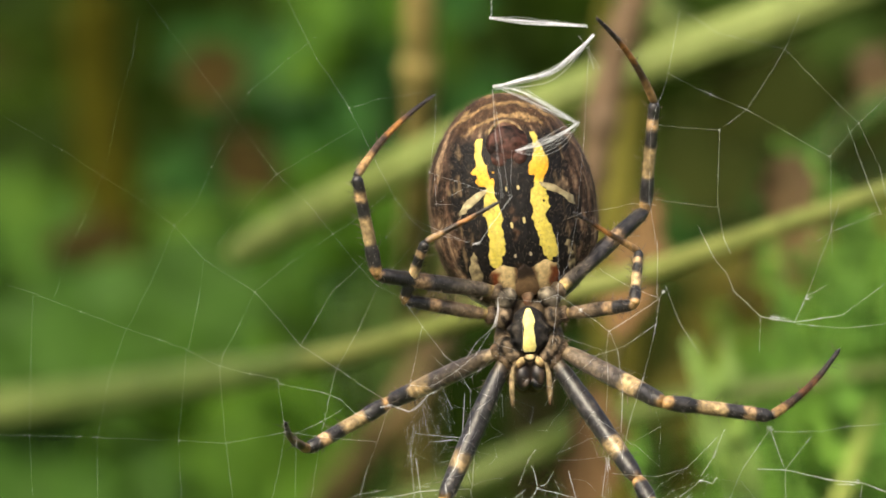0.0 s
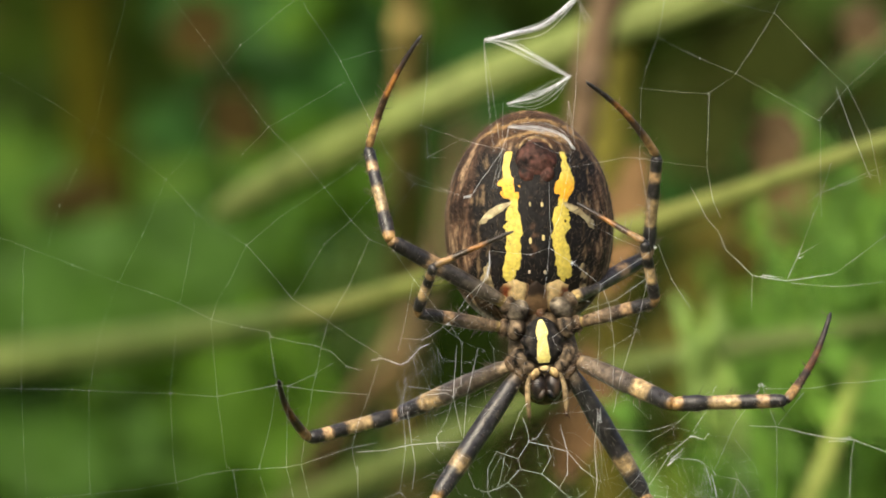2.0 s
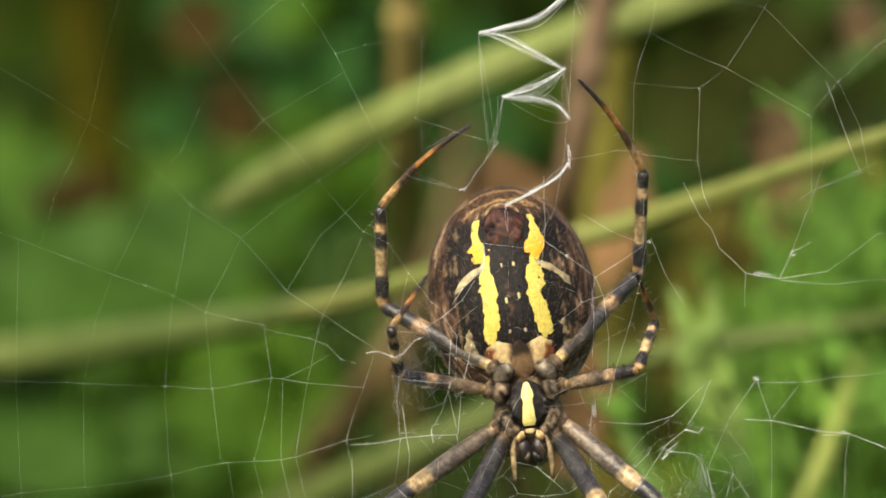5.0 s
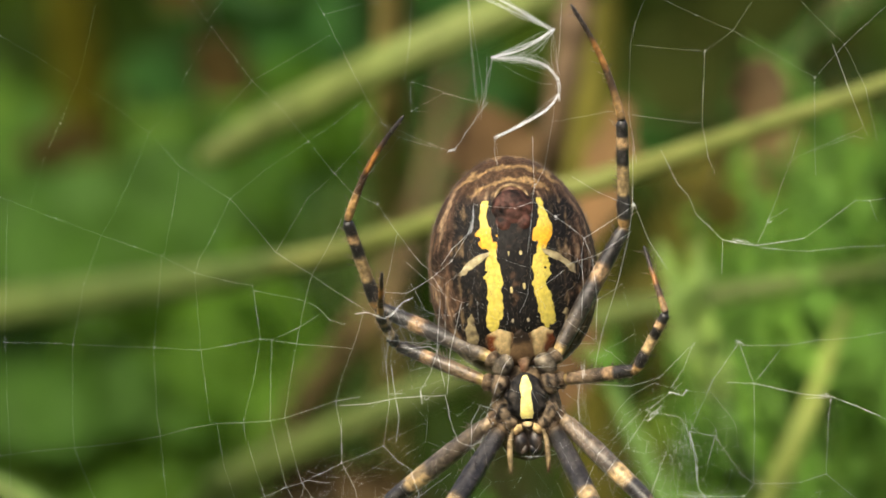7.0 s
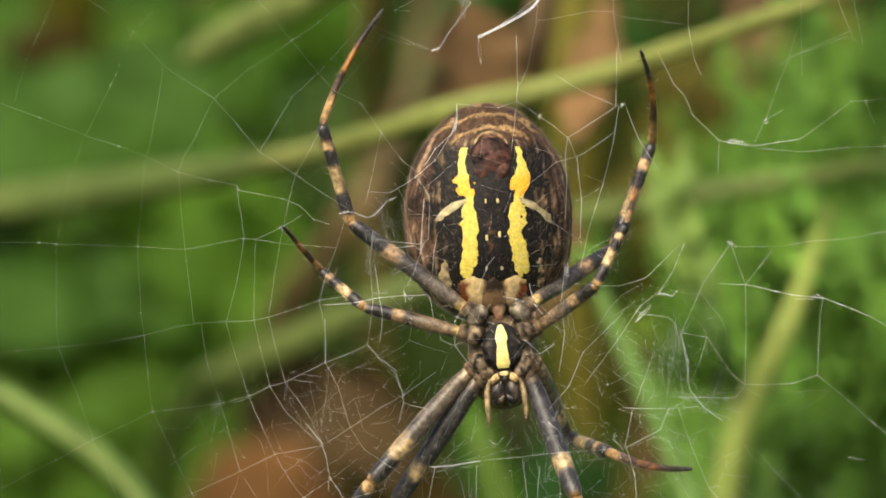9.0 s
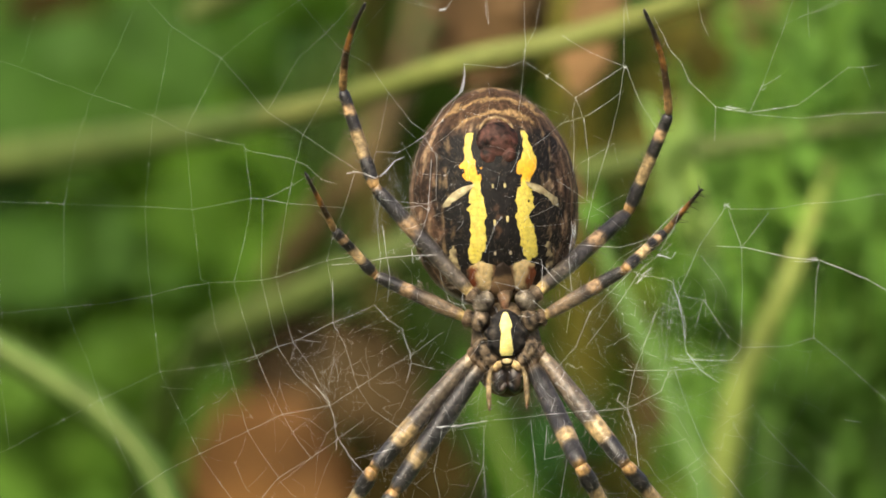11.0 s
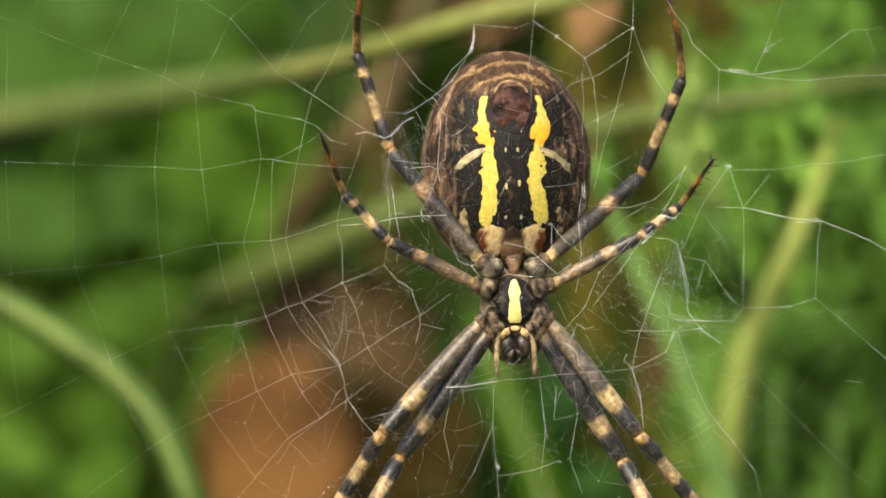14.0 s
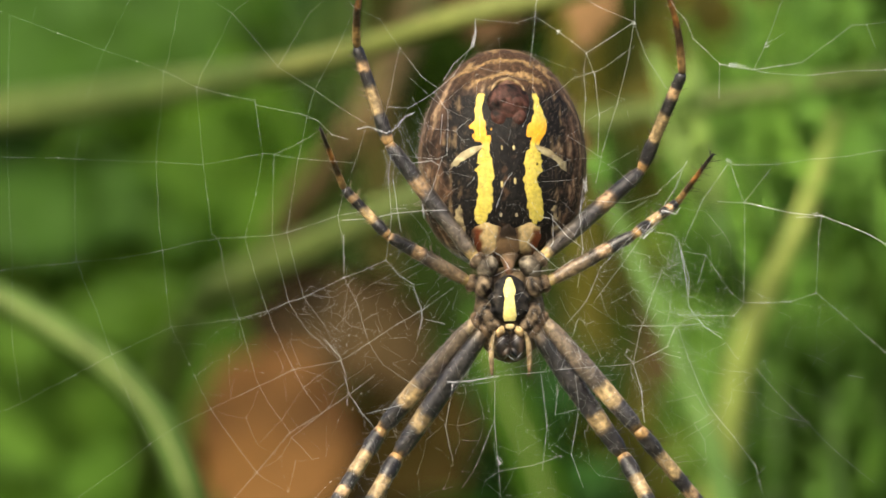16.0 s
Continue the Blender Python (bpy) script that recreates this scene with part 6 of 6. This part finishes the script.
REAR_RIGHT_KNEE = [(0, 11.3, 19.8), (0.5, 11.7, 19.2), (1, 11.3, 16.8), (1.5, 12.2, 14.2), (2, 12.0, 13.9), (2.5, 12.3, 14.0), (3, 12.2, 13.2), (3.3,
    12.1, 13.1), (3.5, 11.7, 13.3), (3.7, 11.7, 13.0), (5.8, 11.8, 12.1), (6, 11.8, 12.5), (6.5, 12.5, 12.5), (7, 11.6, 12.9), (7.5, 13.8, 7.2), (8,
    12.6, 4.6), (8.5, 12.2, 5.3), (9, 11.9, 5.0), (9.2, 11.8, 5.1), (11.5, 12.4, 4.7), (12.5, 12.5, 4.6)]
REAR_RIGHT_ANKLE = [(0, 11.9, 26.7), (0.5, 12.2, 25.9), (1, 11.3, 23.1), (1.5, 12.5, 20.2), (2, 12.6, 20.3), (2.5, 12.9, 20.5), (3, 12.7, 19.6), (3.3,
    12.5, 19.5), (3.5, 12.0, 19.5), (3.7, 11.8, 19.4), (5.8, 12.2, 18.7), (6, 12.1, 18.9), (6.5, 12.9, 18.9), (7, 11.4, 19.7), (7.5, 16.5, 13.4), (8,
    15.5, 12.0), (8.5, 14.9, 11.9), (9, 14.5, 12.1), (9.2, 14.5, 11.8), (11.5, 15.0, 10.9), (12.5, 15.1, 10.8)]
REAR_RIGHT_TIP = [(0, 8.2, 32.1), (0.5, 7.9, 31.8), (1, 7.3, 26.9), (1.5, 7.9, 25.1), (2, 8.1, 25.0), (2.5, 8.2, 25.0), (3, 8.0, 24.5), (3.3, 7.7,
    24.6), (3.5, 7.6, 25.1), (3.7, 7.7, 25.0), (5.8, 8.0, 24.8), (6, 7.9, 24.9), (6.5, 8.5, 25.5), (7, 8.1, 27.1), (7.5, 16.0, 19.4), (8, 14.1, 18.3),
    (8.5, 13.8, 18.0), (9, 13.6, 17.9), (9.2, 13.6, 17.9), (11.5, 13.3, 17.7), (12.5, 13.4, 17.7)]
SHORT_LEFT_KNEE = [(0, -4.1, 14.1), (0.5, -3.9, 14.2), (1, -3.1, 14.0), (1.5, -3.3, 10.4), (2, -2.7, 10.3), (2.5, -2.5, 10.8), (3, -2.6, 8.5), (3.3,
    -3.3, 8.6), (3.5, -3.4, 8.3), (3.7, -3.4, 8.1), (5.8, -3.5, 5.0), (6, -3.4, 5.1), (6.5, -2.9, 4.7), (7, -3.0, 5.3), (7.5, -2.6, 3.2), (8, -3.4,
    3.2), (8.5, -4.0, 1.8), (9, -4.0, 1.3), (9.2, -4.1, 2.2), (11.5, -3.8, 0.6), (12.5, -3.6, 0.4)]
SHORT_LEFT_ANKLE = [(0, -2.7, 17.8), (0.5, -2.8, 17.8), (1, -1.7, 17.0), (1.5, -1.7, 13.8), (2, -1.6, 13.3), (2.5, -1.5, 13.7), (3, -1.8, 11.9), (3.3,
    -2.2, 11.6), (3.5, -2.1, 11.6), (3.7, -2.3, 11.2), (5.8, -4.8, 7.9), (6, -4.8, 7.8), (6.5, -4.1, 7.6), (7, -4.0, 7.1), (7.5, -4.1, 6.2), (8, -4.6,
    5.7), (8.5, -6.7, 3.6), (9, -6.7, 3.6), (9.2, -7.0, 4.8), (11.5, -6.3, 3.5), (12.5, -6.5, 3.5)]
SHORT_LEFT_TIP = [(0, 2.1, 20.4), (0.5, 2.0, 20.2), (1, 1.9, 19.4), (1.5, 3.5, 15.3), (2, 3.9, 15.7), (2.5, 3.0, 15.8), (3, 2.7, 13.5), (3.3, 2.3,
    13.2), (3.5, 2.7, 13.7), (3.7, 2.7, 13.3), (5.8, -3.7, 12.0), (6, -3.8, 12.0), (6.5, -3.7, 12.5), (7, -3.9, 9.9), (7.5, -3.6, 9.1), (8, -3.7,
    9.1), (8.5, -9.6, 6.2), (9, -9.2, 6.5), (9.2, -10.0, 7.7), (11.5, -8.0, 7.3), (12.5, -8.0, 7.4)]
SHORT_RIGHT_KNEE = [(0, 10.6, 13.8), (0.5, 10.9, 13.8), (1, 11.8, 12.9), (1.5, 12.1, 10.4), (2, 12.5, 11.0), (2.5, 12.9, 11.7), (3, 12.0, 9.6), (3.3,
    11.7, 8.7), (3.5, 11.4, 7.8), (3.7, 11.5, 7.2), (5.8, 11.8, 5.9), (6, 11.8, 5.8), (6.5, 12.7, 4.7), (7, 12.3, 3.7), (7.5, 12.9, 3.2), (8, 12.3,
    3.4), (8.5, 11.6, 3.5), (9, 10.8, 2.7), (9.2, 10.7, 2.8), (11.5, 12.3, 0.9), (12.5, 12.5, 0.8)]
SHORT_RIGHT_ANKLE = [(0, 10.9, 17.2), (0.5, 11.0, 17.6), (1, 11.5, 16.1), (1.5, 11.4, 14.4), (2, 11.8, 14.8), (2.5, 12.1, 14.8), (3, 11.1, 12.5),
    (3.3, 10.9, 12.0), (3.5, 10.8, 11.6), (3.7, 10.8, 11.0), (5.8, 13.8, 8.6), (6, 13.8, 8.7), (6.5, 14.8, 8.3), (7, 14.2, 7.3), (7.5, 14.4, 6.9), (8,
    13.7, 7.2), (8.5, 13.4, 8.3), (9, 12.8, 6.8), (9.2, 12.6, 7.3), (11.5, 15.0, 3.0), (12.5, 15.0, 2.7)]
SHORT_RIGHT_TIP = [(0, 6.7, 19.7), (0.5, 8.4, 18.7), (1, 8.2, 18.1), (1.5, 6.8, 17.6), (2, 7.5, 17.3), (2.5, 7.5, 17.6), (3, 6.3, 14.1), (3.3, 6.4,
    13.8), (3.5, 6.4, 13.5), (3.7, 6.3, 13.5), (5.8, 14.1, 12.0), (6, 13.9, 12.1), (6.5, 14.0, 11.7), (7, 12.8, 11.6), (7.5, 13.0, 11.4), (8, 14.0,
    12.0), (8.5, 14.2, 12.3), (9, 13.7, 10.1), (9.2, 13.9, 10.5), (11.5, 17.5, 5.7), (12.5, 17.1, 5.7)]
OUTER_LEFT_KNEE = [(0, -5.0, 7.6), (0.5, -4.9, 7.5), (1, -4.7, 5.5), (1.5, -3.8, 2.8), (2, -3.9, 3.8), (2.5, -3.9, 4.9), (3, -2.7, 2.0), (3.3, -4.0,
    -0.2), (3.5, -4.7, -1.8), (3.7, -4.5, -2.0), (5.8, -4.4, -2.7), (6, -4.0, -3.2), (6.5, -3.3, -4.5), (7, -3.7, -4.9), (7.5, -3.0, -6.2), (8, -2.5,
    -7.6), (8.5, -2.9, -9.3), (9, -3.6, -9.9), (9.2, -4.1, -10.4), (11.5, -3.9, -11.8), (12.5, -4.0, -11.8)]
OUTER_LEFT_ANKLE = [(0, -10.2, 4.6), (0.5, -10.2, 4.6), (1, -10.5, 3.5), (1.5, -9.8, 1.5), (2, -9.6, 2.3), (2.5, -9.8, 3.2), (3, -9.6, -0.7), (3.3,
    -8.9, -3.5), (3.5, -7.8, -6.1), (3.7, -7.8, -6.5), (5.8, -7.6, -7.6), (6, -7.2, -8.1), (6.5, -6.8, -9.3), (7, -7.0, -10.0), (7.5, -6.2, -11.2),
    (8, -5.7, -12.6), (8.5, -6.2, -14.4), (9, -6.7, -14.9), (9.2, -7.2, -15.2), (11.5, -6.9, -16.8), (12.5, -7.2, -16.9)]
OUTER_LEFT_TIP = [(0, -11.6, 6.3), (0.5, -11.6, 6.2), (1, -12.1, 6.3), (1.5, -11.4, 6.0), (2, -11.5, 6.0), (2.5, -11.6, 6.2), (3, -11.7, -0.5), (3.3,
    -11.7, -4.6), (3.5, -8.5, -9.3), (3.7, -8.5, -10.1), (5.8, -8.7, -12.2), (6, -8.3, -12.7), (6.5, -8.0, -14.0), (7, -8.4, -14.5), (7.5, -7.7,
    -15.7), (8, -7.2, -17.1), (8.5, -7.6, -18.7), (9, -8.1, -19.4), (9.2, -8.4, -19.7), (11.5, -8.4, -21.1), (12.5, -8.6, -21.2)]
INNER_LEFT_KNEE = [(0, -1.5, 1.4), (0.5, -1.2, 1.3), (1, -0.8, -0.1), (1.5, -0.7, -1.4), (2, -1.4, -1.4), (2.5, -1.4, -0.6), (3, -0.4, -1.8), (3.3,
    -0.9, -1.7), (3.5, -0.4, -1.9), (3.7, -0.2, -2.7), (5.8, -0.1, -5.6), (6, -0.0, -5.7), (6.5, 0.3, -7.2), (7, -0.5, -6.7), (7.5, -0.6, -8.0), (8,
    -1.9, -9.4), (8.5, -2.4, -10.9), (9, -2.0, -11.2), (9.2, -1.2, -11.4), (11.5, -2.8, -13.3), (12.5, -3.0, -13.5)]
INNER_LEFT_ANKLE = [(0, -3.2, -4.2), (0.5, -2.8, -4.2), (1, -2.4, -5.7), (1.5, -2.3, -7.0), (2, -3.0, -7.0), (2.5, -3.0, -6.1), (3, -2.0, -7.3), (3.3,
    -2.6, -7.3), (3.5, -2.0, -7.5), (3.7, -1.8, -8.3), (5.8, -2.2, -11.0), (6, -2.2, -11.1), (6.5, -1.9, -12.6), (7, -3.0, -11.8), (7.5, -3.3, -12.9),
    (8, -5.0, -14.1), (8.5, -5.4, -15.6), (9, -4.9, -15.8), (9.2, -3.7, -16.3), (11.5, -5.7, -18.3), (12.5, -5.7, -18.3)]
INNER_LEFT_TIP = [(0, -3.9, -9.3), (0.5, -3.5, -9.2), (1, -3.1, -10.7), (1.5, -3.1, -12.1), (2, -3.9, -12.1), (2.5, -3.9, -11.2), (3, -2.9, -12.4),
    (3.3, -3.5, -12.3), (3.5, -2.9, -12.6), (3.7, -2.7, -13.3), (5.8, -3.7, -15.8), (6, -3.6, -16.0), (6.5, -3.3, -17.4), (7, -4.5, -16.6), (7.5,
    -4.8, -17.7), (8, -6.8, -18.8), (8.5, -7.2, -20.3), (9, -6.7, -20.7), (9.2, -5.5, -21.2), (11.5, -7.3, -22.9), (12.5, -7.0, -23.2)]
OUTER_RIGHT_KNEE = [(0, 12.4, 7.6), (0.5, 12.5, 7.6), (1, 12.9, 5.5), (1.5, 13.5, 2.4), (2, 13.6, 4.5), (2.5, 13.6, 4.9), (3, 14.4, 2.6), (3.3, 13.3,
    0.8), (3.5, 13.6, -0.7), (3.7, 13.5, -1.4), (5.8, 13.1, -2.7), (6, 13.3, -2.8), (6.5, 14.1, -4.3), (7, 13.2, -4.8), (7.5, 12.9, -6.4), (8, 9.4,
    -6.9), (8.5, 8.8, -6.1), (9, 8.8, -7.0), (9.2, 9.9, -9.6), (11.5, 12.5, -11.5), (12.5, 12.4, -12.0)]
OUTER_RIGHT_ANKLE = [(0, 19.3, 6.7), (0.5, 19.4, 6.7), (1, 20.1, 5.3), (1.5, 20.3, 3.1), (2, 21.1, 4.7), (2.5, 21.0, 4.9), (3, 22.1, 2.7), (3.3, 19.9,
    -1.0), (3.5, 20.3, -2.3), (3.7, 20.3, -3.4), (5.8, 16.1, -7.6), (6, 16.5, -7.9), (6.5, 17.4, -9.3), (7, 16.4, -9.8), (7.5, 16.1, -11.4), (8, 11.6,
    -9.8), (8.5, 11.7, -7.0), (9, 11.5, -7.9), (9.2, 11.7, -11.1), (11.5, 16.8, -16.8), (12.5, 16.6, -17.1)]
OUTER_RIGHT_TIP = [(0, 23.7, 11.0), (0.5, 23.7, 10.9), (1, 23.7, 10.7), (1.5, 24.1, 10.3), (2, 23.7, 10.4), (2.5, 23.7, 10.3), (3, 26.2, 8.0), (3.3,
    26.6, 0.8), (3.5, 26.4, 0.9), (3.7, 26.4, 0.7), (5.8, 18.3, -12.2), (6, 18.7, -12.6), (6.5, 19.5, -14.0), (7, 18.6, -14.5), (7.5, 18.3, -16.1),
    (8, 15.2, -10.8), (8.5, 16.7, -8.2), (9, 16.9, -9.0), (9.2, 15.7, -13.2), (11.5, 19.0, -21.9), (12.5, 18.9, -21.9)]
INNER_RIGHT_KNEE = [(0, 10.8, 2.7), (0.5, 10.0, 0.9), (1, 10.8, 0.1), (1.5, 10.5, -1.6), (2, 11.8, -1.4), (2.5, 11.8, -1.3), (3, 12.0, -1.8), (3.3,
    10.4, -1.9), (3.5, 9.7, -2.5), (3.7, 9.5, -2.7), (5.8, 10.4, -4.0), (6, 10.8, -4.3), (6.5, 11.6, -5.2), (7, 10.1, -6.0), (7.5, 10.3, -7.3), (8,
    9.8, -8.9), (8.5, 9.5, -9.3), (9, 9.5, -10.8), (9.2, 9.4, -10.9), (11.5, 9.3, -11.4), (12.5, 11.3, -13.4), (13.5, 11.3, -13.5)]
INNER_RIGHT_ANKLE = [(0, 13.4, -1.9), (0.5, 12.0, -4.2), (1, 12.9, -4.8), (1.5, 12.6, -6.7), (2, 14.1, -6.1), (2.5, 14.1, -6.1), (3, 14.2, -6.6),
    (3.3, 12.4, -7.1), (3.5, 11.3, -7.7), (3.7, 11.1, -7.9), (5.8, 12.3, -9.0), (6, 12.7, -9.3), (6.5, 13.6, -10.2), (7, 11.7, -11.2), (7.5, 11.8,
    -12.5), (8, 10.8, -14.3), (8.5, 10.6, -14.7), (9, 10.6, -16.2), (9.2, 10.5, -16.3), (11.5, 12.1, -15.9), (12.5, 13.9, -18.1), (13.5, 13.9, -18.1)]
INNER_RIGHT_TIP = [(0, 15.2, -6.7), (0.5, 13.4, -9.2), (1, 14.4, -9.8), (1.5, 14.0, -11.7), (2, 15.7, -11.2), (2.5, 15.6, -11.2), (3, 15.6, -11.7),
    (3.3, 13.8, -12.1), (3.5, 12.7, -12.7), (3.7, 12.6, -13.0), (5.8, 13.6, -14.0), (6, 14.0, -14.4), (6.5, 14.8, -15.3), (7, 13.0, -16.3), (7.5,
    12.9, -17.5), (8, 11.6, -19.5), (8.5, 11.3, -19.9), (9, 11.3, -21.4), (9.2, 11.2, -21.5), (11.5, 14.3, -20.8), (12.5, 15.5, -23.0), (13.5, 15.5,
    -23.0)]
TILT = [(0, 0), (1.0, 4), (1.3, 30), (1.5, 42), (1.75, 15), (2.0, 2), (3.3, 4), (3.5, 24), (3.7, 46), (4.4, 30), (5.1, 8), (5.8, 0), (16, 0)]
YAW = [(0, 2), (1.5, 0), (2.0, 6), (2.5, 20), (3.0, 8), (3.3, 3), (3.7, 0), (7.0, 3), (11.5, 5), (16, 5)]
TRACKS = {
    "rear left": (REAR_LEFT_KNEE, REAR_LEFT_ANKLE, REAR_LEFT_TIP), "rear right": (REAR_RIGHT_KNEE, REAR_RIGHT_ANKLE, REAR_RIGHT_TIP),
    "short left": (SHORT_LEFT_KNEE, SHORT_LEFT_ANKLE, SHORT_LEFT_TIP), "short right": (SHORT_RIGHT_KNEE, SHORT_RIGHT_ANKLE, SHORT_RIGHT_TIP),
    "outer left": (OUTER_LEFT_KNEE, OUTER_LEFT_ANKLE, OUTER_LEFT_TIP), "outer right": (OUTER_RIGHT_KNEE, OUTER_RIGHT_ANKLE, OUTER_RIGHT_TIP),
    "inner left": (INNER_LEFT_KNEE, INNER_LEFT_ANKLE, INNER_LEFT_TIP), "inner right": (INNER_RIGHT_KNEE, INNER_RIGHT_ANKLE, INNER_RIGHT_TIP),
}
TIMES = sorted({t for t, _, _ in BODY} | {0.25, 0.75, 1.25, 1.75, 2.25, 2.75, 3.15, 4.2, 4.7, 5.2, 6.25, 6.75, 7.25, 7.75, 8.25, 8.75, 9.7, 10.2, 10.7, 11.1, 12.0, 13.5})
BODY_DEEP = 4.0


def value(table, t):
    """The table's values at t, eased between its rows."""
    for a, b in zip(table, table[1:]):
        if a[0] <= t <= b[0]:
            f = (t - a[0]) / (b[0] - a[0])
            f = f * f * (3 - 2 * f) if b[0] - a[0] > 0.6 else f
            return [p + (q - p) * f for p, q in zip(a[1:], b[1:])]
    return list(table[-1][1:]) if t > table[-1][0] else list(table[0][1:])


def held(table, t):
    """The same, carried by the sway of the web."""
    return [a + b for a, b in zip(value(table, t), value(SWAY, t))]


def lifted(x, z, y):
    """From the web's plane along the line of sight to y millimetres behind it."""
    k = 1 + y / (REACH / MM)
    return Vector((x * k * MM, y * MM, HEIGHT + z * k * MM))


def bone(a, b):
    """The pose of a leg segment that starts at a and points to b."""
    d = (b - a).normalized()
    y = Vector((0, 1, 0)) - d * d.y
    y.normalize()
    x = y.cross(d)
    return Matrix(((x.x, y.x, d.x, a.x), (x.y, y.y, d.y, a.y), (x.z, y.z, d.z, a.z), (0, 0, 0, 1)))


def leg_joints(name, base, hip):
    """The joints in space at each time: the lengths stay, the depth follows, and the foot keeps to the web."""
    _, lengths, _ = LEGS[name]
    out, last = [], None
    for t in TIMES:
        h = base[t] @ (Vector((hip[0], 1.3, hip[1])) * MM)
        marks = [held(track, t) for track in TRACKS[name]]
        best = None
        for signs in ((1, -1, -1), (1, -1, 1), (1, 1, -1), (1, 1, 1), (-1, -1, -1), (-1, 1, -1), (-1, 1, 1), (-1, -1, 1)):
            pts, cost = [h], 0.0
            for (x, z), ln, s in zip(marks, lengths, signs):
                a = pts[-1]
                y = a.y / MM
                for _ in range(4):
                    q = lifted(x, z, y)
                    flat = math.hypot(q.x - a.x, q.z - a.z) / MM
                    y = a.y / MM + s * math.sqrt(max(0.0, ln * ln - flat * flat))
                pts.append(lifted(x, z, y))
            ys = [p.y / MM for p in pts]
            cost = abs(ys[3] - 0.4) + 2.0 * sum(max(0.0, -0.6 - y) for y in ys[1:]) + 0.6 * max(0.0, ys[1] - 10)
            if last:
                cost += 0.35 * sum(abs(p - q) for p, q in zip(ys[1:], last[1:]))
            if best is None or cost < best[0]:
                best = (cost, pts, ys)
        last = best[2]
        joints = [h]
        for q, ln in zip(best[1][1:], lengths):
            joints.append(joints[-1] + (q - joints[-1]).normalized() * ln * MM)
        out.append((t, joints))
    return out


def motions():
    walk(web, [(t, Matrix.Translation(web.location + Vector((dx, 0, dz)) * MM)) for t, dx, dz in SWAY])
    times = sorted({t for table in (PULL_HIGH, PULL_SIDE, PULL_LOW) for t, _, _ in table})
    for ob, px, py in web_pieces:
        loose, high, low = smooth_step(1020, 1260, px), smooth_step(0, -120, py), smooth_step(140, 300, py)
        if loose > 0.02:
            rows = []
            for t in times:
                dx, dy = blend(blend(value(PULL_SIDE, t), value(PULL_LOW, t), low), value(PULL_HIGH, t), high)
                rows.append((t, Matrix.Translation(Vector((dx, 0, -dy)) * 0.036 * MM * loose)))
            walk(ob, rows)
    base = {}
    for t in TIMES:
        (x, z), (px, pz) = held(BODY, t), held(PLATES, t)
        lean = math.degrees(math.atan2(px - x, pz - z)) * 0.6
        base[t] = Matrix.Translation(lifted(x, z, BODY_DEEP)) @ pose(0, 0, 0, 0, lean, 0)
    walk(spider, [(t, base[t]) for t in TIMES])
    rows = []
    for t in TIMES:
        (px, pz), (sx, sz) = held(PLATES, t), held(SPINNERETS, t)
        lean = math.degrees(math.atan2(sx - px, sz - pz))
        turn = pose(0, 0, 0, 0, lean, 0) @ pose(0, 0, 0, 0, 0, value(YAW, t)[0]) @ pose(0, 0, 0, -value(TILT, t)[0], 0, 0)
        mark = belly_front(0, 2.2)
        rows.append((t, base[t].inverted() @ (Matrix.Translation(lifted(px, pz, BODY_DEEP + 0.9) - turn @ mark) @ turn)))
    walk(abdomen, rows)
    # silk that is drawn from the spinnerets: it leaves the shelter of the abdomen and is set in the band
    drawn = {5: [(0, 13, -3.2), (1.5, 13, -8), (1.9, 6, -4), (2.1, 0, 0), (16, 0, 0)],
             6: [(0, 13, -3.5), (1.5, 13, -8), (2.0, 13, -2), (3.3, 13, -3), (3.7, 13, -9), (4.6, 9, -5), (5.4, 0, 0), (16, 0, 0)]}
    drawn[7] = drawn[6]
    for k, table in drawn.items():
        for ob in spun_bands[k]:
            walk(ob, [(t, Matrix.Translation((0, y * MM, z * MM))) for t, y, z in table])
    for name, segments in legs.items():
        joints = leg_joints(name, base, LEGS[name][0])
        for k, segment in enumerate(segments):
            walk(segment, [(t, base[t].inverted() @ bone(p[k], p[k + 1])) for t, p in joints])


motions()
